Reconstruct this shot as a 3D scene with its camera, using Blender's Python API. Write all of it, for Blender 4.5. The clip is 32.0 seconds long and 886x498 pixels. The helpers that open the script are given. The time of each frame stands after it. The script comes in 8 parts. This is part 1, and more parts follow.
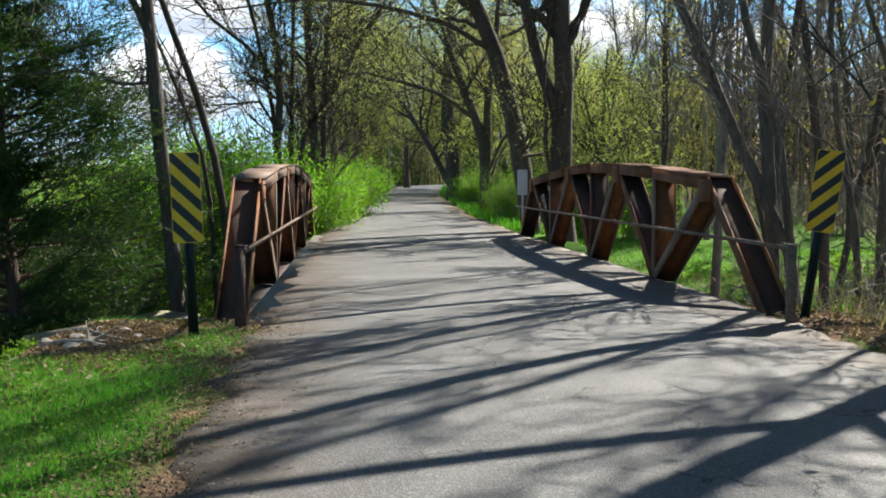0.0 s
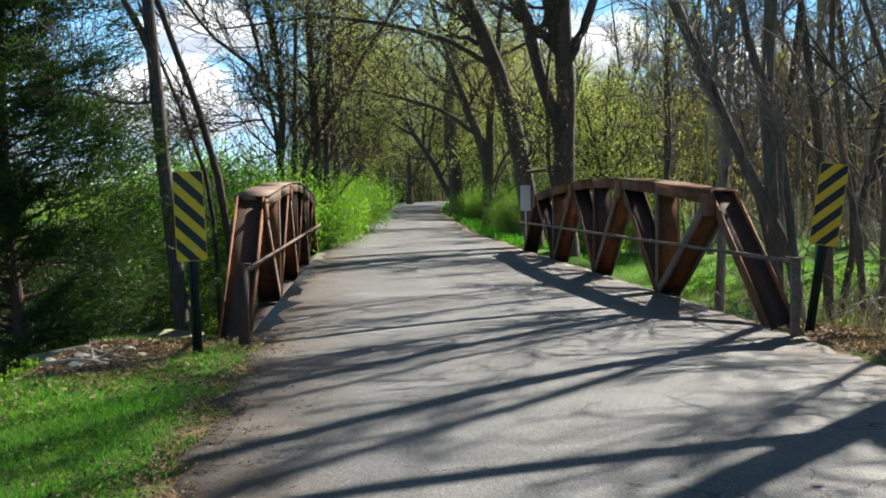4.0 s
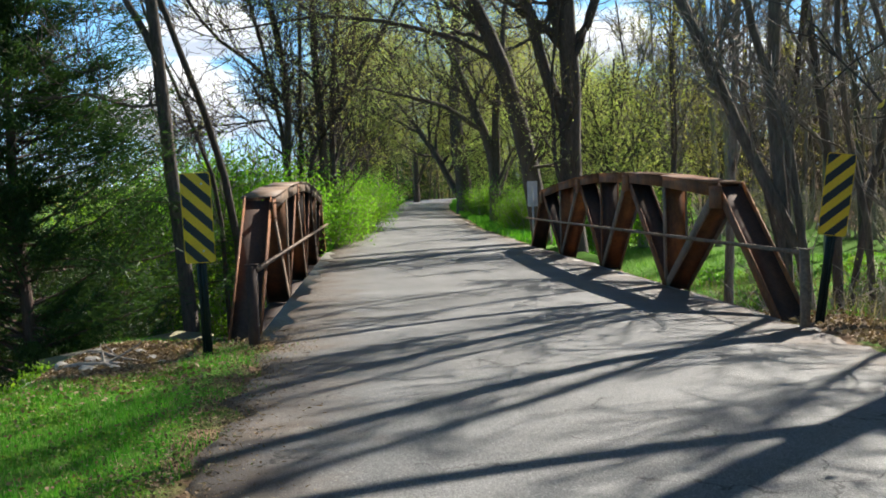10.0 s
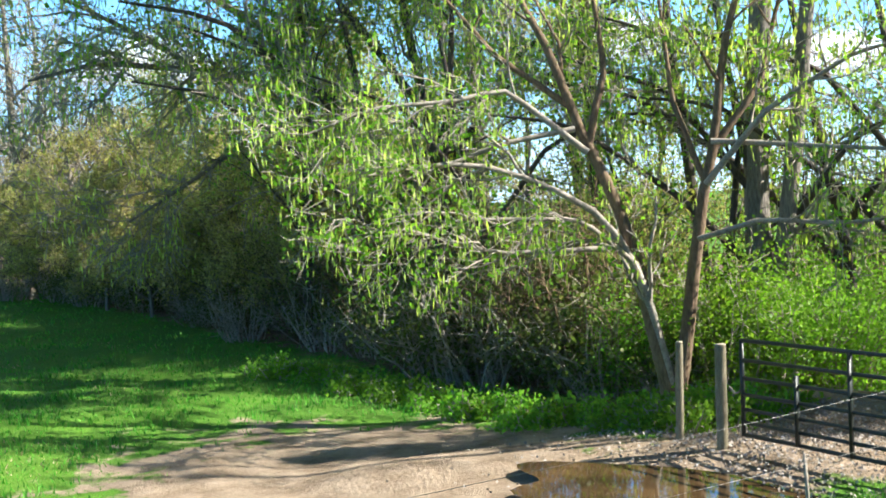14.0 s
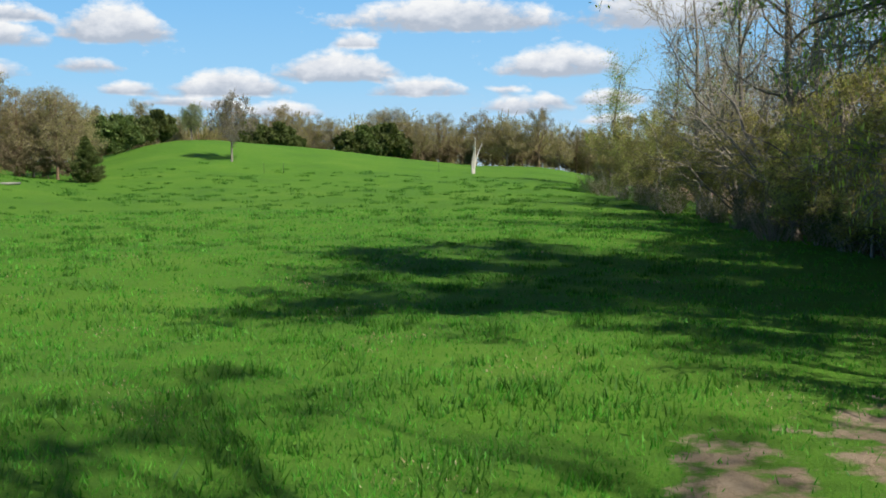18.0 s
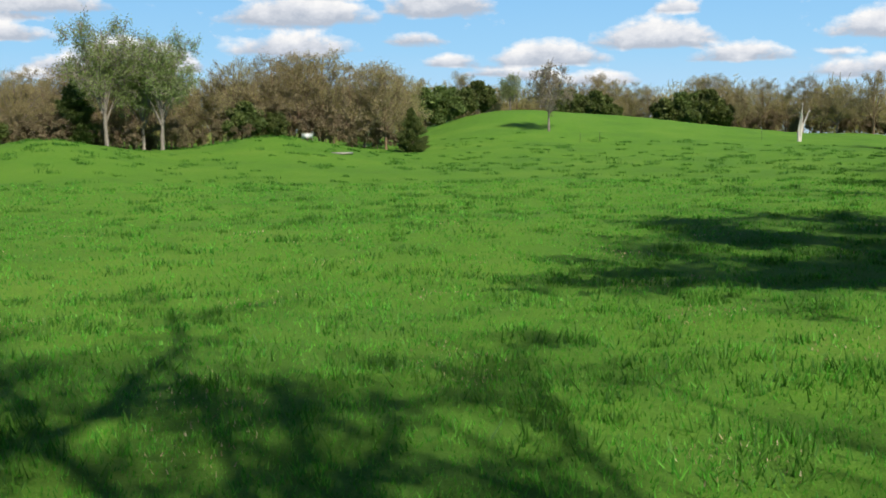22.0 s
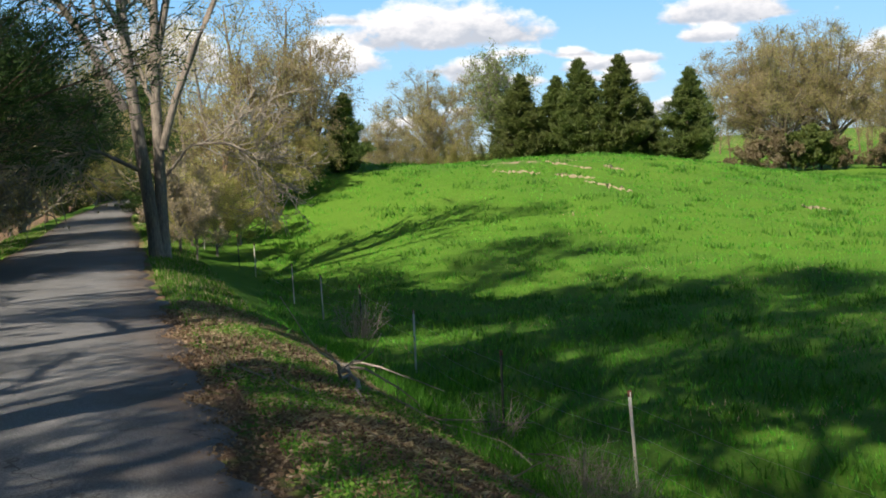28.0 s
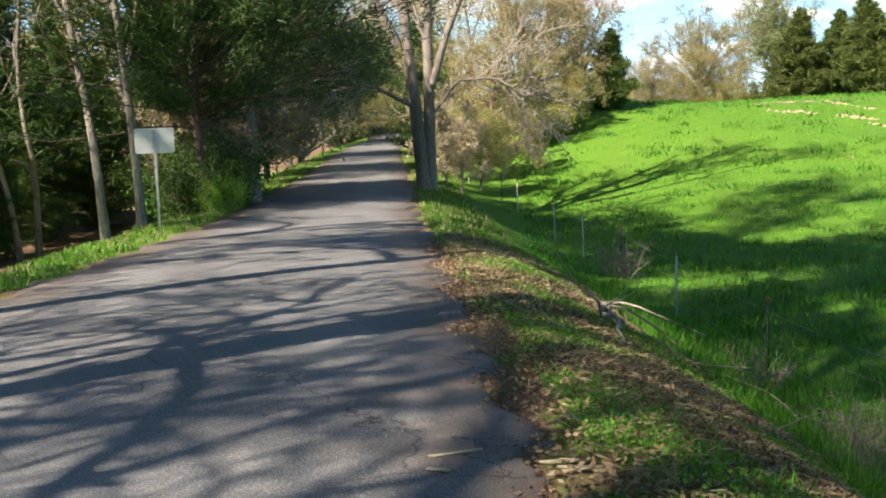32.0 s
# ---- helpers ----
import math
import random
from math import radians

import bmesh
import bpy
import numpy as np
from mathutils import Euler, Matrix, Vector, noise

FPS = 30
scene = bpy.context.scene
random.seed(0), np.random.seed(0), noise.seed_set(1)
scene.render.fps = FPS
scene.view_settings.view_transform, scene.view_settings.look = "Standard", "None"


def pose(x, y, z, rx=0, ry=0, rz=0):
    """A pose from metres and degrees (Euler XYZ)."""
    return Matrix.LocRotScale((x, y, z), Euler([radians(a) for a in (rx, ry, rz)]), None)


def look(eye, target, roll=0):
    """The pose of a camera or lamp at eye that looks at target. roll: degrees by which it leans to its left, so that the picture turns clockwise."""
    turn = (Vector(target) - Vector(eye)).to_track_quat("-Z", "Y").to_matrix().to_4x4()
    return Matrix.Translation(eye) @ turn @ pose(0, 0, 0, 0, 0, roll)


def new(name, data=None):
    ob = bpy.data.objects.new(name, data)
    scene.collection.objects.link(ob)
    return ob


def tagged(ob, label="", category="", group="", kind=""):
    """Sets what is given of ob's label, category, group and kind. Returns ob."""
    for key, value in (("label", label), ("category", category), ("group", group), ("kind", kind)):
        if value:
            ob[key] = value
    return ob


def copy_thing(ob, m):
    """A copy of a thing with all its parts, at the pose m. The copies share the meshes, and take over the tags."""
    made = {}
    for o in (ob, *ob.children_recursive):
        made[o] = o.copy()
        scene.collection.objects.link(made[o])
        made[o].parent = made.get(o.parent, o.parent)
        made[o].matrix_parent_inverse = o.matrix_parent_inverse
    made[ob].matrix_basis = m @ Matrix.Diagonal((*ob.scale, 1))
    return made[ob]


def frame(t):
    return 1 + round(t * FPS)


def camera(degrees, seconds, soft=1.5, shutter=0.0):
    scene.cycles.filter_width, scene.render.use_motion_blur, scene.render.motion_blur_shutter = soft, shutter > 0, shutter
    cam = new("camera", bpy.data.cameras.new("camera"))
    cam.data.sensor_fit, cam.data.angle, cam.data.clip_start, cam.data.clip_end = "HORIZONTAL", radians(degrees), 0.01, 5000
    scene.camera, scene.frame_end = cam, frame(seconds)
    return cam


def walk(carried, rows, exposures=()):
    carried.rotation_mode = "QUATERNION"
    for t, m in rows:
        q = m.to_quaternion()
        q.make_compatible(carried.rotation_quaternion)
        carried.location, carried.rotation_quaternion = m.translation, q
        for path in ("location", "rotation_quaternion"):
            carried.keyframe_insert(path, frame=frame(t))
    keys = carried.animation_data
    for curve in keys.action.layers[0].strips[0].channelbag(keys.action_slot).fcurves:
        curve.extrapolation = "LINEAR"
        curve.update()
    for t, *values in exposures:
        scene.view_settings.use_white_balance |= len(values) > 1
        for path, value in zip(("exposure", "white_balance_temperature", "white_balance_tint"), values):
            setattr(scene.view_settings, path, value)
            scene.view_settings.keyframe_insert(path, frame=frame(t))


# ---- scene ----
cam = camera(44.31, 32.0, 1.8)
PATH = [
    (0.0, -0.000, -0.000, 1.50, 86.46, 0.19, 0.00),
    (0.5, -0.001, -0.000, 1.50, 86.63, 0.45, 0.26),
    (1.0, -0.001, -0.000, 1.50, 87.02, 0.46, 0.30),
    (1.5, -0.001, -0.000, 1.50, 87.08, 0.38, 0.29),
    (2.0, -0.000, -0.000, 1.50, 87.17, 0.39, 0.14),
    (2.5, -0.001, -0.000, 1.50, 87.26, 0.48, 0.26),
    (4.5, -0.000, -0.000, 1.50, 87.38, 0.73, 0.11),
    (5.0, -0.000, -0.000, 1.50, 87.51, 0.82, 0.05),
    (5.5, 0.001, -0.000, 1.50, 87.37, 0.90, -0.44),
    (6.0, 0.005, -0.000, 1.50, 86.97, 0.90, -1.68),
    (6.5, 0.009, -0.000, 1.50, 87.10, 0.89, -2.98),
    (7.0, 0.013, -0.000, 1.50, 87.37, 1.02, -4.05),
    (7.5, 0.016, -0.001, 1.50, 87.53, 1.08, -5.08),
    (8.0, 0.016, -0.001, 1.50, 87.58, 1.12, -5.17),
    (8.5, 0.016, -0.001, 1.50, 87.30, 1.25, -4.99),
    (9.0, 0.012, -0.000, 1.50, 86.86, 1.85, -3.74),
    (9.5, 0.005, -0.000, 1.50, 86.92, 2.02, -1.68),
    (10.0, -0.002, -0.000, 1.50, 87.19, 1.71, 0.52),
    (10.5, -0.009, -0.000, 1.50, 87.27, 1.61, 2.87),
    (11.0, -0.025, -0.002, 1.50, 87.71, 1.33, 8.00),
    (11.5, -0.038, -0.004, 1.50, 87.52, 1.13, 12.02),
    (12.0, -0.060, -0.010, 1.50, 87.23, 0.86, 19.34),
    (12.5, -0.088, -0.023, 1.50, 87.32, 1.43, 29.03),
    (13.0, -0.114, -0.040, 1.50, 87.71, 1.57, 39.07),
    (13.5, -0.133, -0.059, 1.50, 87.84, 2.00, 47.62),
    (14.0, -0.149, -0.078, 1.50, 88.18, 2.18, 55.46),
    (14.5, -0.162, -0.101, 1.50, 88.45, 1.42, 64.00),
    (15.0, -0.170, -0.121, 1.50, 88.31, 1.18, 70.67),
    (15.5, -0.177, -0.143, 1.50, 87.80, 1.60, 77.97),
    (17.5, -0.181, -0.185, 1.50, 86.19, 0.30, 91.51),
    (18.0, -0.180, -0.194, 1.50, 86.12, 0.39, 94.21),
    (18.5, -0.179, -0.204, 1.50, 85.77, 0.15, 97.52),
    (19.0, -0.178, -0.208, 1.50, 86.06, -0.27, 98.88),
    (19.5, -0.178, -0.213, 1.50, 86.19, 0.24, 100.24),
    (20.0, -0.177, -0.218, 1.50, 85.65, 0.28, 101.83),
    (20.5, -0.175, -0.227, 1.50, 84.95, 0.50, 104.79),
    (21.0, -0.172, -0.237, 1.50, 84.55, 0.65, 108.10),
    (21.5, -0.170, -0.242, 1.50, 84.45, 0.86, 110.03),
    (22.0, -0.169, -0.244, 1.50, 84.65, 0.70, 110.66),
    (22.5, -0.167, -0.249, 1.50, 84.14, 0.65, 112.26),
    (23.0, -0.163, -0.259, 1.50, 83.75, 1.12, 115.64),
    (23.5, -0.155, -0.273, 1.50, 83.65, 1.50, 120.60),
    (24.0, -0.149, -0.283, 1.50, 83.85, 1.68, 124.46),
    (24.5, -0.137, -0.299, 1.50, 83.48, 1.86, 130.77),
    (25.0, -0.120, -0.315, 1.50, 83.98, 2.54, 138.18),
    (25.5, -0.101, -0.330, 1.50, 84.81, 2.37, 145.89),
    (26.0, -0.082, -0.341, 1.50, 85.10, 2.79, 152.84),
    (26.5, -0.070, -0.347, 1.50, 85.62, 2.55, 157.21),
    (28.5, -0.011, -0.361, 1.50, 86.08, 2.78, 176.51),
    (29.0, -0.003, -0.361, 1.50, 85.48, 2.25, 179.19),
    (29.5, 0.003, -0.361, 1.50, 84.97, 1.51, 180.91),
    (30.0, 0.008, -0.361, 1.50, 84.55, 1.29, 182.63),
    (30.5, 0.013, -0.361, 1.50, 84.33, 1.55, 184.09),
    (31.0, 0.018, -0.360, 1.50, 84.22, 1.74, 185.57),
    (31.5, 0.018, -0.360, 1.50, 83.89, 1.90, 185.88),
    (32.0, 0.019, -0.360, 1.50, 83.51, 1.91, 186.08),
]
EXPOSURES = [(0.0, 0.98, 6450, 10), (10.0, 0.97, 6450, 10), (11.0, 1.0, 6500, 10), (12.0, 1.17, 6400, 10), (13.0, 1.3, 6200, 10), (14.5, 1.7, 6150, 10), (15.5, 1.65, 6150, 10), (16.5, 0.9, 6500, 10), (17.5, 0.26, 6400, 9), (22.0, 0.31, 6550, 10), (24.0, 0.39, 6800, 11), (26.0, 0.41, 6950, 12), (28.5, 0.68, 6900, 12), (30.0, 1.0, 7000, 13), (31.0, 1.22, 7000, 14), (32.0, 1.37, 7100, 15)]
walk(cam, [(t, pose(*p)) for t, *p in PATH], EXPOSURES)

# ---- world, sun ----
SKY_GLOW = 0.78
SUN_ELEVATION, SUN_SIDE = 39.6, (0.63, 0.777)
world = bpy.data.worlds.new("sky")
scene.world = world
world.use_nodes = True
wt = world.node_tree
sky = wt.nodes.new("ShaderNodeTexSky")
sky.sky_type, sky.sun_disc = "NISHITA", False
sky.sun_elevation = radians(SUN_ELEVATION)
sky.sun_rotation = math.atan2(SUN_SIDE[0], SUN_SIDE[1])
sky.air_density, sky.dust_density, sky.ozone_density = 1.0, 0.6, 1.0
wt.links.new(sky.outputs[0], wt.nodes["Background"].inputs[0])
wt.nodes["Background"].inputs[1].default_value = 0.02
sun_data = bpy.data.lights.new("sun", "SUN")
sun_data.energy, sun_data.angle, sun_data.color = 5.0, radians(0.55), (1.0, 0.93, 0.82)
sun = new("sun", sun_data)
ce = math.cos(radians(SUN_ELEVATION))
sun.matrix_world = look((SUN_SIDE[0] * ce * 60, SUN_SIDE[1] * ce * 60, math.sin(radians(SUN_ELEVATION)) * 60), (0, 0, 0))


# ---- materials ----
def nodes_of(name):
    m = bpy.data.materials.new(name)
    m.use_nodes = True
    return m, m.node_tree, m.node_tree.nodes["Principled BSDF"]


def noise_node(nt, scale, detail=4.0, rough=0.55, vec=None):
    n = nt.nodes.new("ShaderNodeTexNoise")
    n.inputs["Scale"].default_value, n.inputs["Detail"].default_value, n.inputs["Roughness"].default_value = scale, detail, rough
    if vec is not None:
        nt.links.new(vec, n.inputs["Vector"])
    return n.outputs["Fac"]


def ramp(nt, fac, stops):
    r = nt.nodes.new("ShaderNodeValToRGB")
    e = r.color_ramp.elements
    while len(e) < len(stops):
        e.new(0.5)
    for el, (p, c) in zip(e, stops):
        el.position = p
        el.color = (*c, 1) if len(c) == 3 else c
    nt.links.new(fac, r.inputs[0])
    return r.outputs[0]


def mix(nt, fac, a, b, mode="MIX"):
    m = nt.nodes.new("ShaderNodeMix")
    m.data_type, m.blend_type = "RGBA", mode
    for sock, val in ((m.inputs[0], fac), (m.inputs[6], a), (m.inputs[7], b)):
        if isinstance(val, (int, float)):
            sock.default_value = val
        elif isinstance(val, tuple):
            sock.default_value = (*val, 1) if len(val) == 3 else val
        else:
            nt.links.new(val, sock)
    return m.outputs[2]


def calc(nt, op, a, b=0.0, clamp=False):
    m = nt.nodes.new("ShaderNodeMath")
    m.operation, m.use_clamp = op, clamp
    for sock, val in ((m.inputs[0], a), (m.inputs[1], b)):
        if isinstance(val, (int, float)):
            sock.default_value = val
        else:
            nt.links.new(val, sock)
    return m.outputs[0]


def place_of(nt):
    return nt.nodes.new("ShaderNodeNewGeometry").outputs["Position"]


def object_place(nt):
    return nt.nodes.new("ShaderNodeTexCoord").outputs["Object"]


def bump(nt, bsdf, height, strength=0.4, dist=0.02):
    b = nt.nodes.new("ShaderNodeBump")
    b.inputs["Strength"].default_value, b.inputs["Distance"].default_value = strength, dist
    nt.links.new(height, b.inputs["Height"])
    nt.links.new(b.outputs[0], bsdf.inputs["Normal"])


def rough_surface(name, dark, light, scale=6.0, rough=0.85, bump_scale=40.0, bump_strength=0.4, dist=0.01, metal=0.0, stretch=None, third=None):
    """A surface with stains at one scale, grain at another, and fine relief."""
    m, nt, b = nodes_of(name)
    v = object_place(nt)
    if stretch:
        mp = nt.nodes.new("ShaderNodeMapping")
        mp.inputs["Scale"].default_value = stretch
        nt.links.new(v, mp.inputs[0])
        v = mp.outputs[0]
    big = noise_node(nt, scale, 5, 0.6, v)
    fine = noise_node(nt, bump_scale, 4, 0.6, v)
    stops = [(0.3, dark), (0.7, light)] if third is None else [(0.3, dark), (0.52, light), (0.7, third)]
    col = ramp(nt, big, stops)
    col = mix(nt, 0.5, col, ramp(nt, fine, [(0.3, tuple(c * 0.6 for c in dark)), (0.7, tuple(min(1, c * 1.25) for c in light))]))
    nt.links.new(col, b.inputs["Base Color"])
    b.inputs["Roughness"].default_value, b.inputs["Metallic"].default_value = rough, metal
    bump(nt, b, fine, bump_strength, dist)
    return m


def leafy(name, colours, translucent=0.4, rough=0.55):
    """Leaf colour that differs from leaf to leaf and lets light through."""
    m, nt, b = nodes_of(name)
    rnd = nt.nodes.new("ShaderNodeNewGeometry").outputs["Random Per Island"]
    n = len(colours)
    col = ramp(nt, rnd, [((i + 0.5) / n, c) for i, c in enumerate(colours)])
    info = nt.nodes.new("ShaderNodeObjectInfo").outputs["Random"]
    hsv = nt.nodes.new("ShaderNodeHueSaturation")
    nt.links.new(col, hsv.inputs["Color"])
    nt.links.new(calc(nt, "ADD", calc(nt, "MULTIPLY", info, 0.03), 0.485), hsv.inputs["Hue"])
    nt.links.new(calc(nt, "ADD", calc(nt, "MULTIPLY", info, 0.35), 0.83), hsv.inputs["Value"])
    col = hsv.outputs[0]
    nt.links.new(col, b.inputs["Base Color"])
    b.inputs["Roughness"].default_value = rough
    b.inputs["Specular IOR Level"].default_value = 0.25
    t = nt.nodes.new("ShaderNodeBsdfTranslucent")
    nt.links.new(mix(nt, 1.0, col, (1.5, 1.6, 0.8), "MULTIPLY"), t.inputs[0])
    ms = nt.nodes.new("ShaderNodeMixShader")
    ms.inputs[0].default_value = translucent
    nt.links.new(b.outputs[0], ms.inputs[1])
    nt.links.new(t.outputs[0], ms.inputs[2])
    nt.links.new(ms.outputs[0], nt.nodes["Material Output"].inputs[0])
    return m


def plain(name, colour, rough=0.6, metal=0.0, vary=0.15, scale=25.0):
    return rough_surface(name, tuple(c * (1 - vary) for c in colour), tuple(min(1, c * (1 + vary)) for c in colour), scale / 6, rough, scale * 4, 0.12, 0.003, metal)


BARK_DARK = rough_surface("dark bark", (0.038, 0.029, 0.023), (0.13, 0.105, 0.085), 1.2, 0.95, 9, 0.9, 0.04, stretch=(3, 3, 0.6))
BARK_GREY = rough_surface("grey bark", (0.10, 0.085, 0.07), (0.32, 0.28, 0.235), 1.0, 0.95, 9, 0.9, 0.04, stretch=(3, 3, 0.6))
BARK_MID = rough_surface("grey-brown bark", (0.06, 0.048, 0.038), (0.2, 0.168, 0.135), 1.1, 0.95, 9, 0.9, 0.04, stretch=(3, 3, 0.6))
BARK_BROWN = rough_surface("brown bark", (0.09, 0.055, 0.03), (0.26, 0.18, 0.11), 1.5, 0.95, 10, 0.8, 0.03, stretch=(3, 3, 0.7))
BARK_RED = rough_surface("reddish shredding bark", (0.05, 0.03, 0.024), (0.15, 0.10, 0.08), 1.5, 0.95, 10, 0.8, 0.03, stretch=(4, 4, 0.5))
TWIG = rough_surface("twig bark", (0.17, 0.145, 0.115), (0.44, 0.39, 0.32), 3, 0.9, 30, 0.3, 0.01)
TWIG_BROWN = rough_surface("brown budding twig bark", (0.15, 0.12, 0.066), (0.32, 0.265, 0.155), 3, 0.9, 30, 0.3, 0.01)
DEAD = rough_surface("bleached dead wood", (0.3, 0.27, 0.23), (0.62, 0.58, 0.52), 1.5, 0.9, 12, 0.6, 0.02, stretch=(3, 3, 0.5))
LEAF_BUD = leafy("yellow-green spring buds", [(0.24, 0.22, 0.07), (0.33, 0.3, 0.1), (0.4, 0.35, 0.15), (0.26, 0.28, 0.08)], 0.52)
LEAF_FRESH = leafy("fresh yellow-green leaves", [(0.3, 0.36, 0.13), (0.4, 0.44, 0.19), (0.34, 0.42, 0.15), (0.46, 0.46, 0.25)], 0.6)
LEAF_BRIGHT = leafy("bright young leaves", [(0.1, 0.22, 0.02), (0.17, 0.34, 0.03), (0.24, 0.42, 0.05), (0.13, 0.28, 0.025)], 0.5)
LEAF_DULL = leafy("dull green undergrowth", [(0.055, 0.08, 0.022), (0.1, 0.13, 0.034), (0.165, 0.175, 0.06), (0.08, 0.105, 0.027)], 0.42)
# One cedar foliage in three tones, shade and sunlight put into the colour
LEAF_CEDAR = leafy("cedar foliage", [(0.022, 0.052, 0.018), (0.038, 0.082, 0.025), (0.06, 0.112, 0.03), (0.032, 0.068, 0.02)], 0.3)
LEAF_CEDAR_HALF_LIT = leafy("half-lit cedar foliage", [(0.035, 0.07, 0.024), (0.06, 0.11, 0.034), (0.1, 0.155, 0.045), (0.05, 0.09, 0.027)], 0.35)
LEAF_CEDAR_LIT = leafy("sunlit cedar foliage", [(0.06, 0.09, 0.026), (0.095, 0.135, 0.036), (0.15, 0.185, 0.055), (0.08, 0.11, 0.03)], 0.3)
LEAF_SHRUB = leafy("evergreen shrub leaves", [(0.03, 0.08, 0.015), (0.055, 0.13, 0.022), (0.09, 0.18, 0.03), (0.045, 0.1, 0.02)], 0.35)
LEAF_BROWN = leafy("brown budding twigs", [(0.27, 0.225, 0.11), (0.33, 0.275, 0.145), (0.28, 0.275, 0.1), (0.38, 0.32, 0.18)], 0.45)
LEAF_PALE = leafy("pale green new leaves", [(0.16, 0.22, 0.07), (0.22, 0.3, 0.1), (0.27, 0.33, 0.14), (0.2, 0.26, 0.09)], 0.35)
CATKIN = leafy("hanging yellow-green catkins", [(0.36, 0.47, 0.08), (0.46, 0.56, 0.13), (0.55, 0.62, 0.2), (0.4, 0.52, 0.09)], 0.5)
GRASS = leafy("field grass blades", [(0.042, 0.15, 0.012), (0.07, 0.225, 0.016), (0.1, 0.29, 0.026), (0.15, 0.34, 0.045)], 0.35)
TUFT = leafy("coarse dark grass", [(0.038, 0.135, 0.016), (0.055, 0.18, 0.02), (0.075, 0.215, 0.025), (0.095, 0.24, 0.03)], 0.35)
CLOVER = leafy("clover and weeds", [(0.06, 0.15, 0.02), (0.12, 0.26, 0.035), (0.22, 0.38, 0.07), (0.09, 0.2, 0.03)], 0.4)
LEAF_OLIVE = leafy("olive budding twigs", [(0.28, 0.27, 0.11), (0.37, 0.33, 0.17), (0.33, 0.35, 0.11), (0.45, 0.39, 0.24)], 0.62)
GRAVEL = leafy("pale gravel", [(0.3, 0.27, 0.23), (0.42, 0.39, 0.34), (0.55, 0.52, 0.46), (0.36, 0.31, 0.25)], 0.0, 0.9)
LEAF_HEDGE = leafy("dark brown hedge twigs", [(0.15, 0.12, 0.075), (0.2, 0.165, 0.105), (0.16, 0.15, 0.07), (0.24, 0.195, 0.13)], 0.35)
LITTER = leafy("dry fallen leaves", [(0.13, 0.085, 0.05), (0.26, 0.18, 0.115), (0.44, 0.34, 0.235), (0.19, 0.125, 0.07)], 0.15, 0.8)
STRAW = leafy("pale dry grass", [(0.3, 0.24, 0.14), (0.4, 0.33, 0.2), (0.24, 0.19, 0.1), (0.46, 0.39, 0.26)], 0.2, 0.8)
RUST = rough_surface("rusted steel", (0.055, 0.026, 0.016), (0.2, 0.075, 0.025), 2.2, 0.8, 25, 0.5, 0.006, 0.0, (1, 1, 0.5), (0.46, 0.17, 0.04))
RUST_DARK = rough_surface("dark rusted steel", (0.025, 0.016, 0.014), (0.07, 0.04, 0.03), 2.5, 0.8, 25, 0.5, 0.006, 0.0, (1, 1, 0.5), (0.12, 0.06, 0.03))
RUST_EDGE = rough_surface("worn steel flange", (0.1, 0.062, 0.042), (0.29, 0.2, 0.135), 4, 0.7, 30, 0.3, 0.004, 0.1)
# Very dark concrete for the ford wall: its shade is put into the colour
SHADED_CONCRETE = rough_surface("shade-darkened concrete", (0.025, 0.022, 0.019), (0.085, 0.078, 0.068), 1.6, 0.9, 30, 0.5, 0.01)
CONCRETE = rough_surface("weathered concrete", (0.2, 0.185, 0.16), (0.42, 0.4, 0.36), 1.6, 0.9, 30, 0.5, 0.01)
MOSSY = rough_surface("mossy weathered concrete", (0.09, 0.1, 0.05), (0.3, 0.27, 0.17), 2.2, 0.95, 30, 0.7, 0.015)
POST_WOOD = rough_surface("weathered timber", (0.12, 0.1, 0.06), (0.3, 0.26, 0.17), 3, 0.9, 30, 0.5, 0.01, stretch=(3, 3, 0.4))
PALE_WOOD = rough_surface("pale peeled timber", (0.3, 0.26, 0.17), (0.5, 0.45, 0.32), 3, 0.85, 30, 0.4, 0.01, stretch=(0.5, 3, 3))
YELLOW = plain("yellow sign paint", (0.93, 0.5, 0.01), 0.45, 0, 0.12)
BLACK = plain("black sign paint", (0.018, 0.017, 0.016), 0.5)
POST_GREEN = plain("dark green steel", (0.022, 0.032, 0.026), 0.5, 0.2)
GATE_STEEL = plain("dark green painted tube", (0.02, 0.027, 0.024), 0.45, 0.2)
GALV = plain("dull aluminium", (0.62, 0.63, 0.62), 0.55, 0.25, 0.08)
WIRE = plain("galvanised wire", (0.28, 0.27, 0.25), 0.5, 0.6)
WHITE = plain("worn whitewash", (0.6, 0.57, 0.5), 0.8, 0, 0.25)
RED_PAINT = plain("faded red paint", (0.26, 0.1, 0.06), 0.8)
STONE = rough_surface("pale stone", (0.25, 0.23, 0.2), (0.5, 0.47, 0.42), 4, 0.9, 30, 0.6, 0.01)
DRY_SOIL = rough_surface("pale dry soil", (0.22, 0.2, 0.1), (0.4, 0.34, 0.21), 3, 0.95, 25, 0.6, 0.03)
SOIL = rough_surface("dark soil", (0.05, 0.033, 0.022), (0.13, 0.09, 0.06), 4, 0.95, 30, 0.7, 0.02)


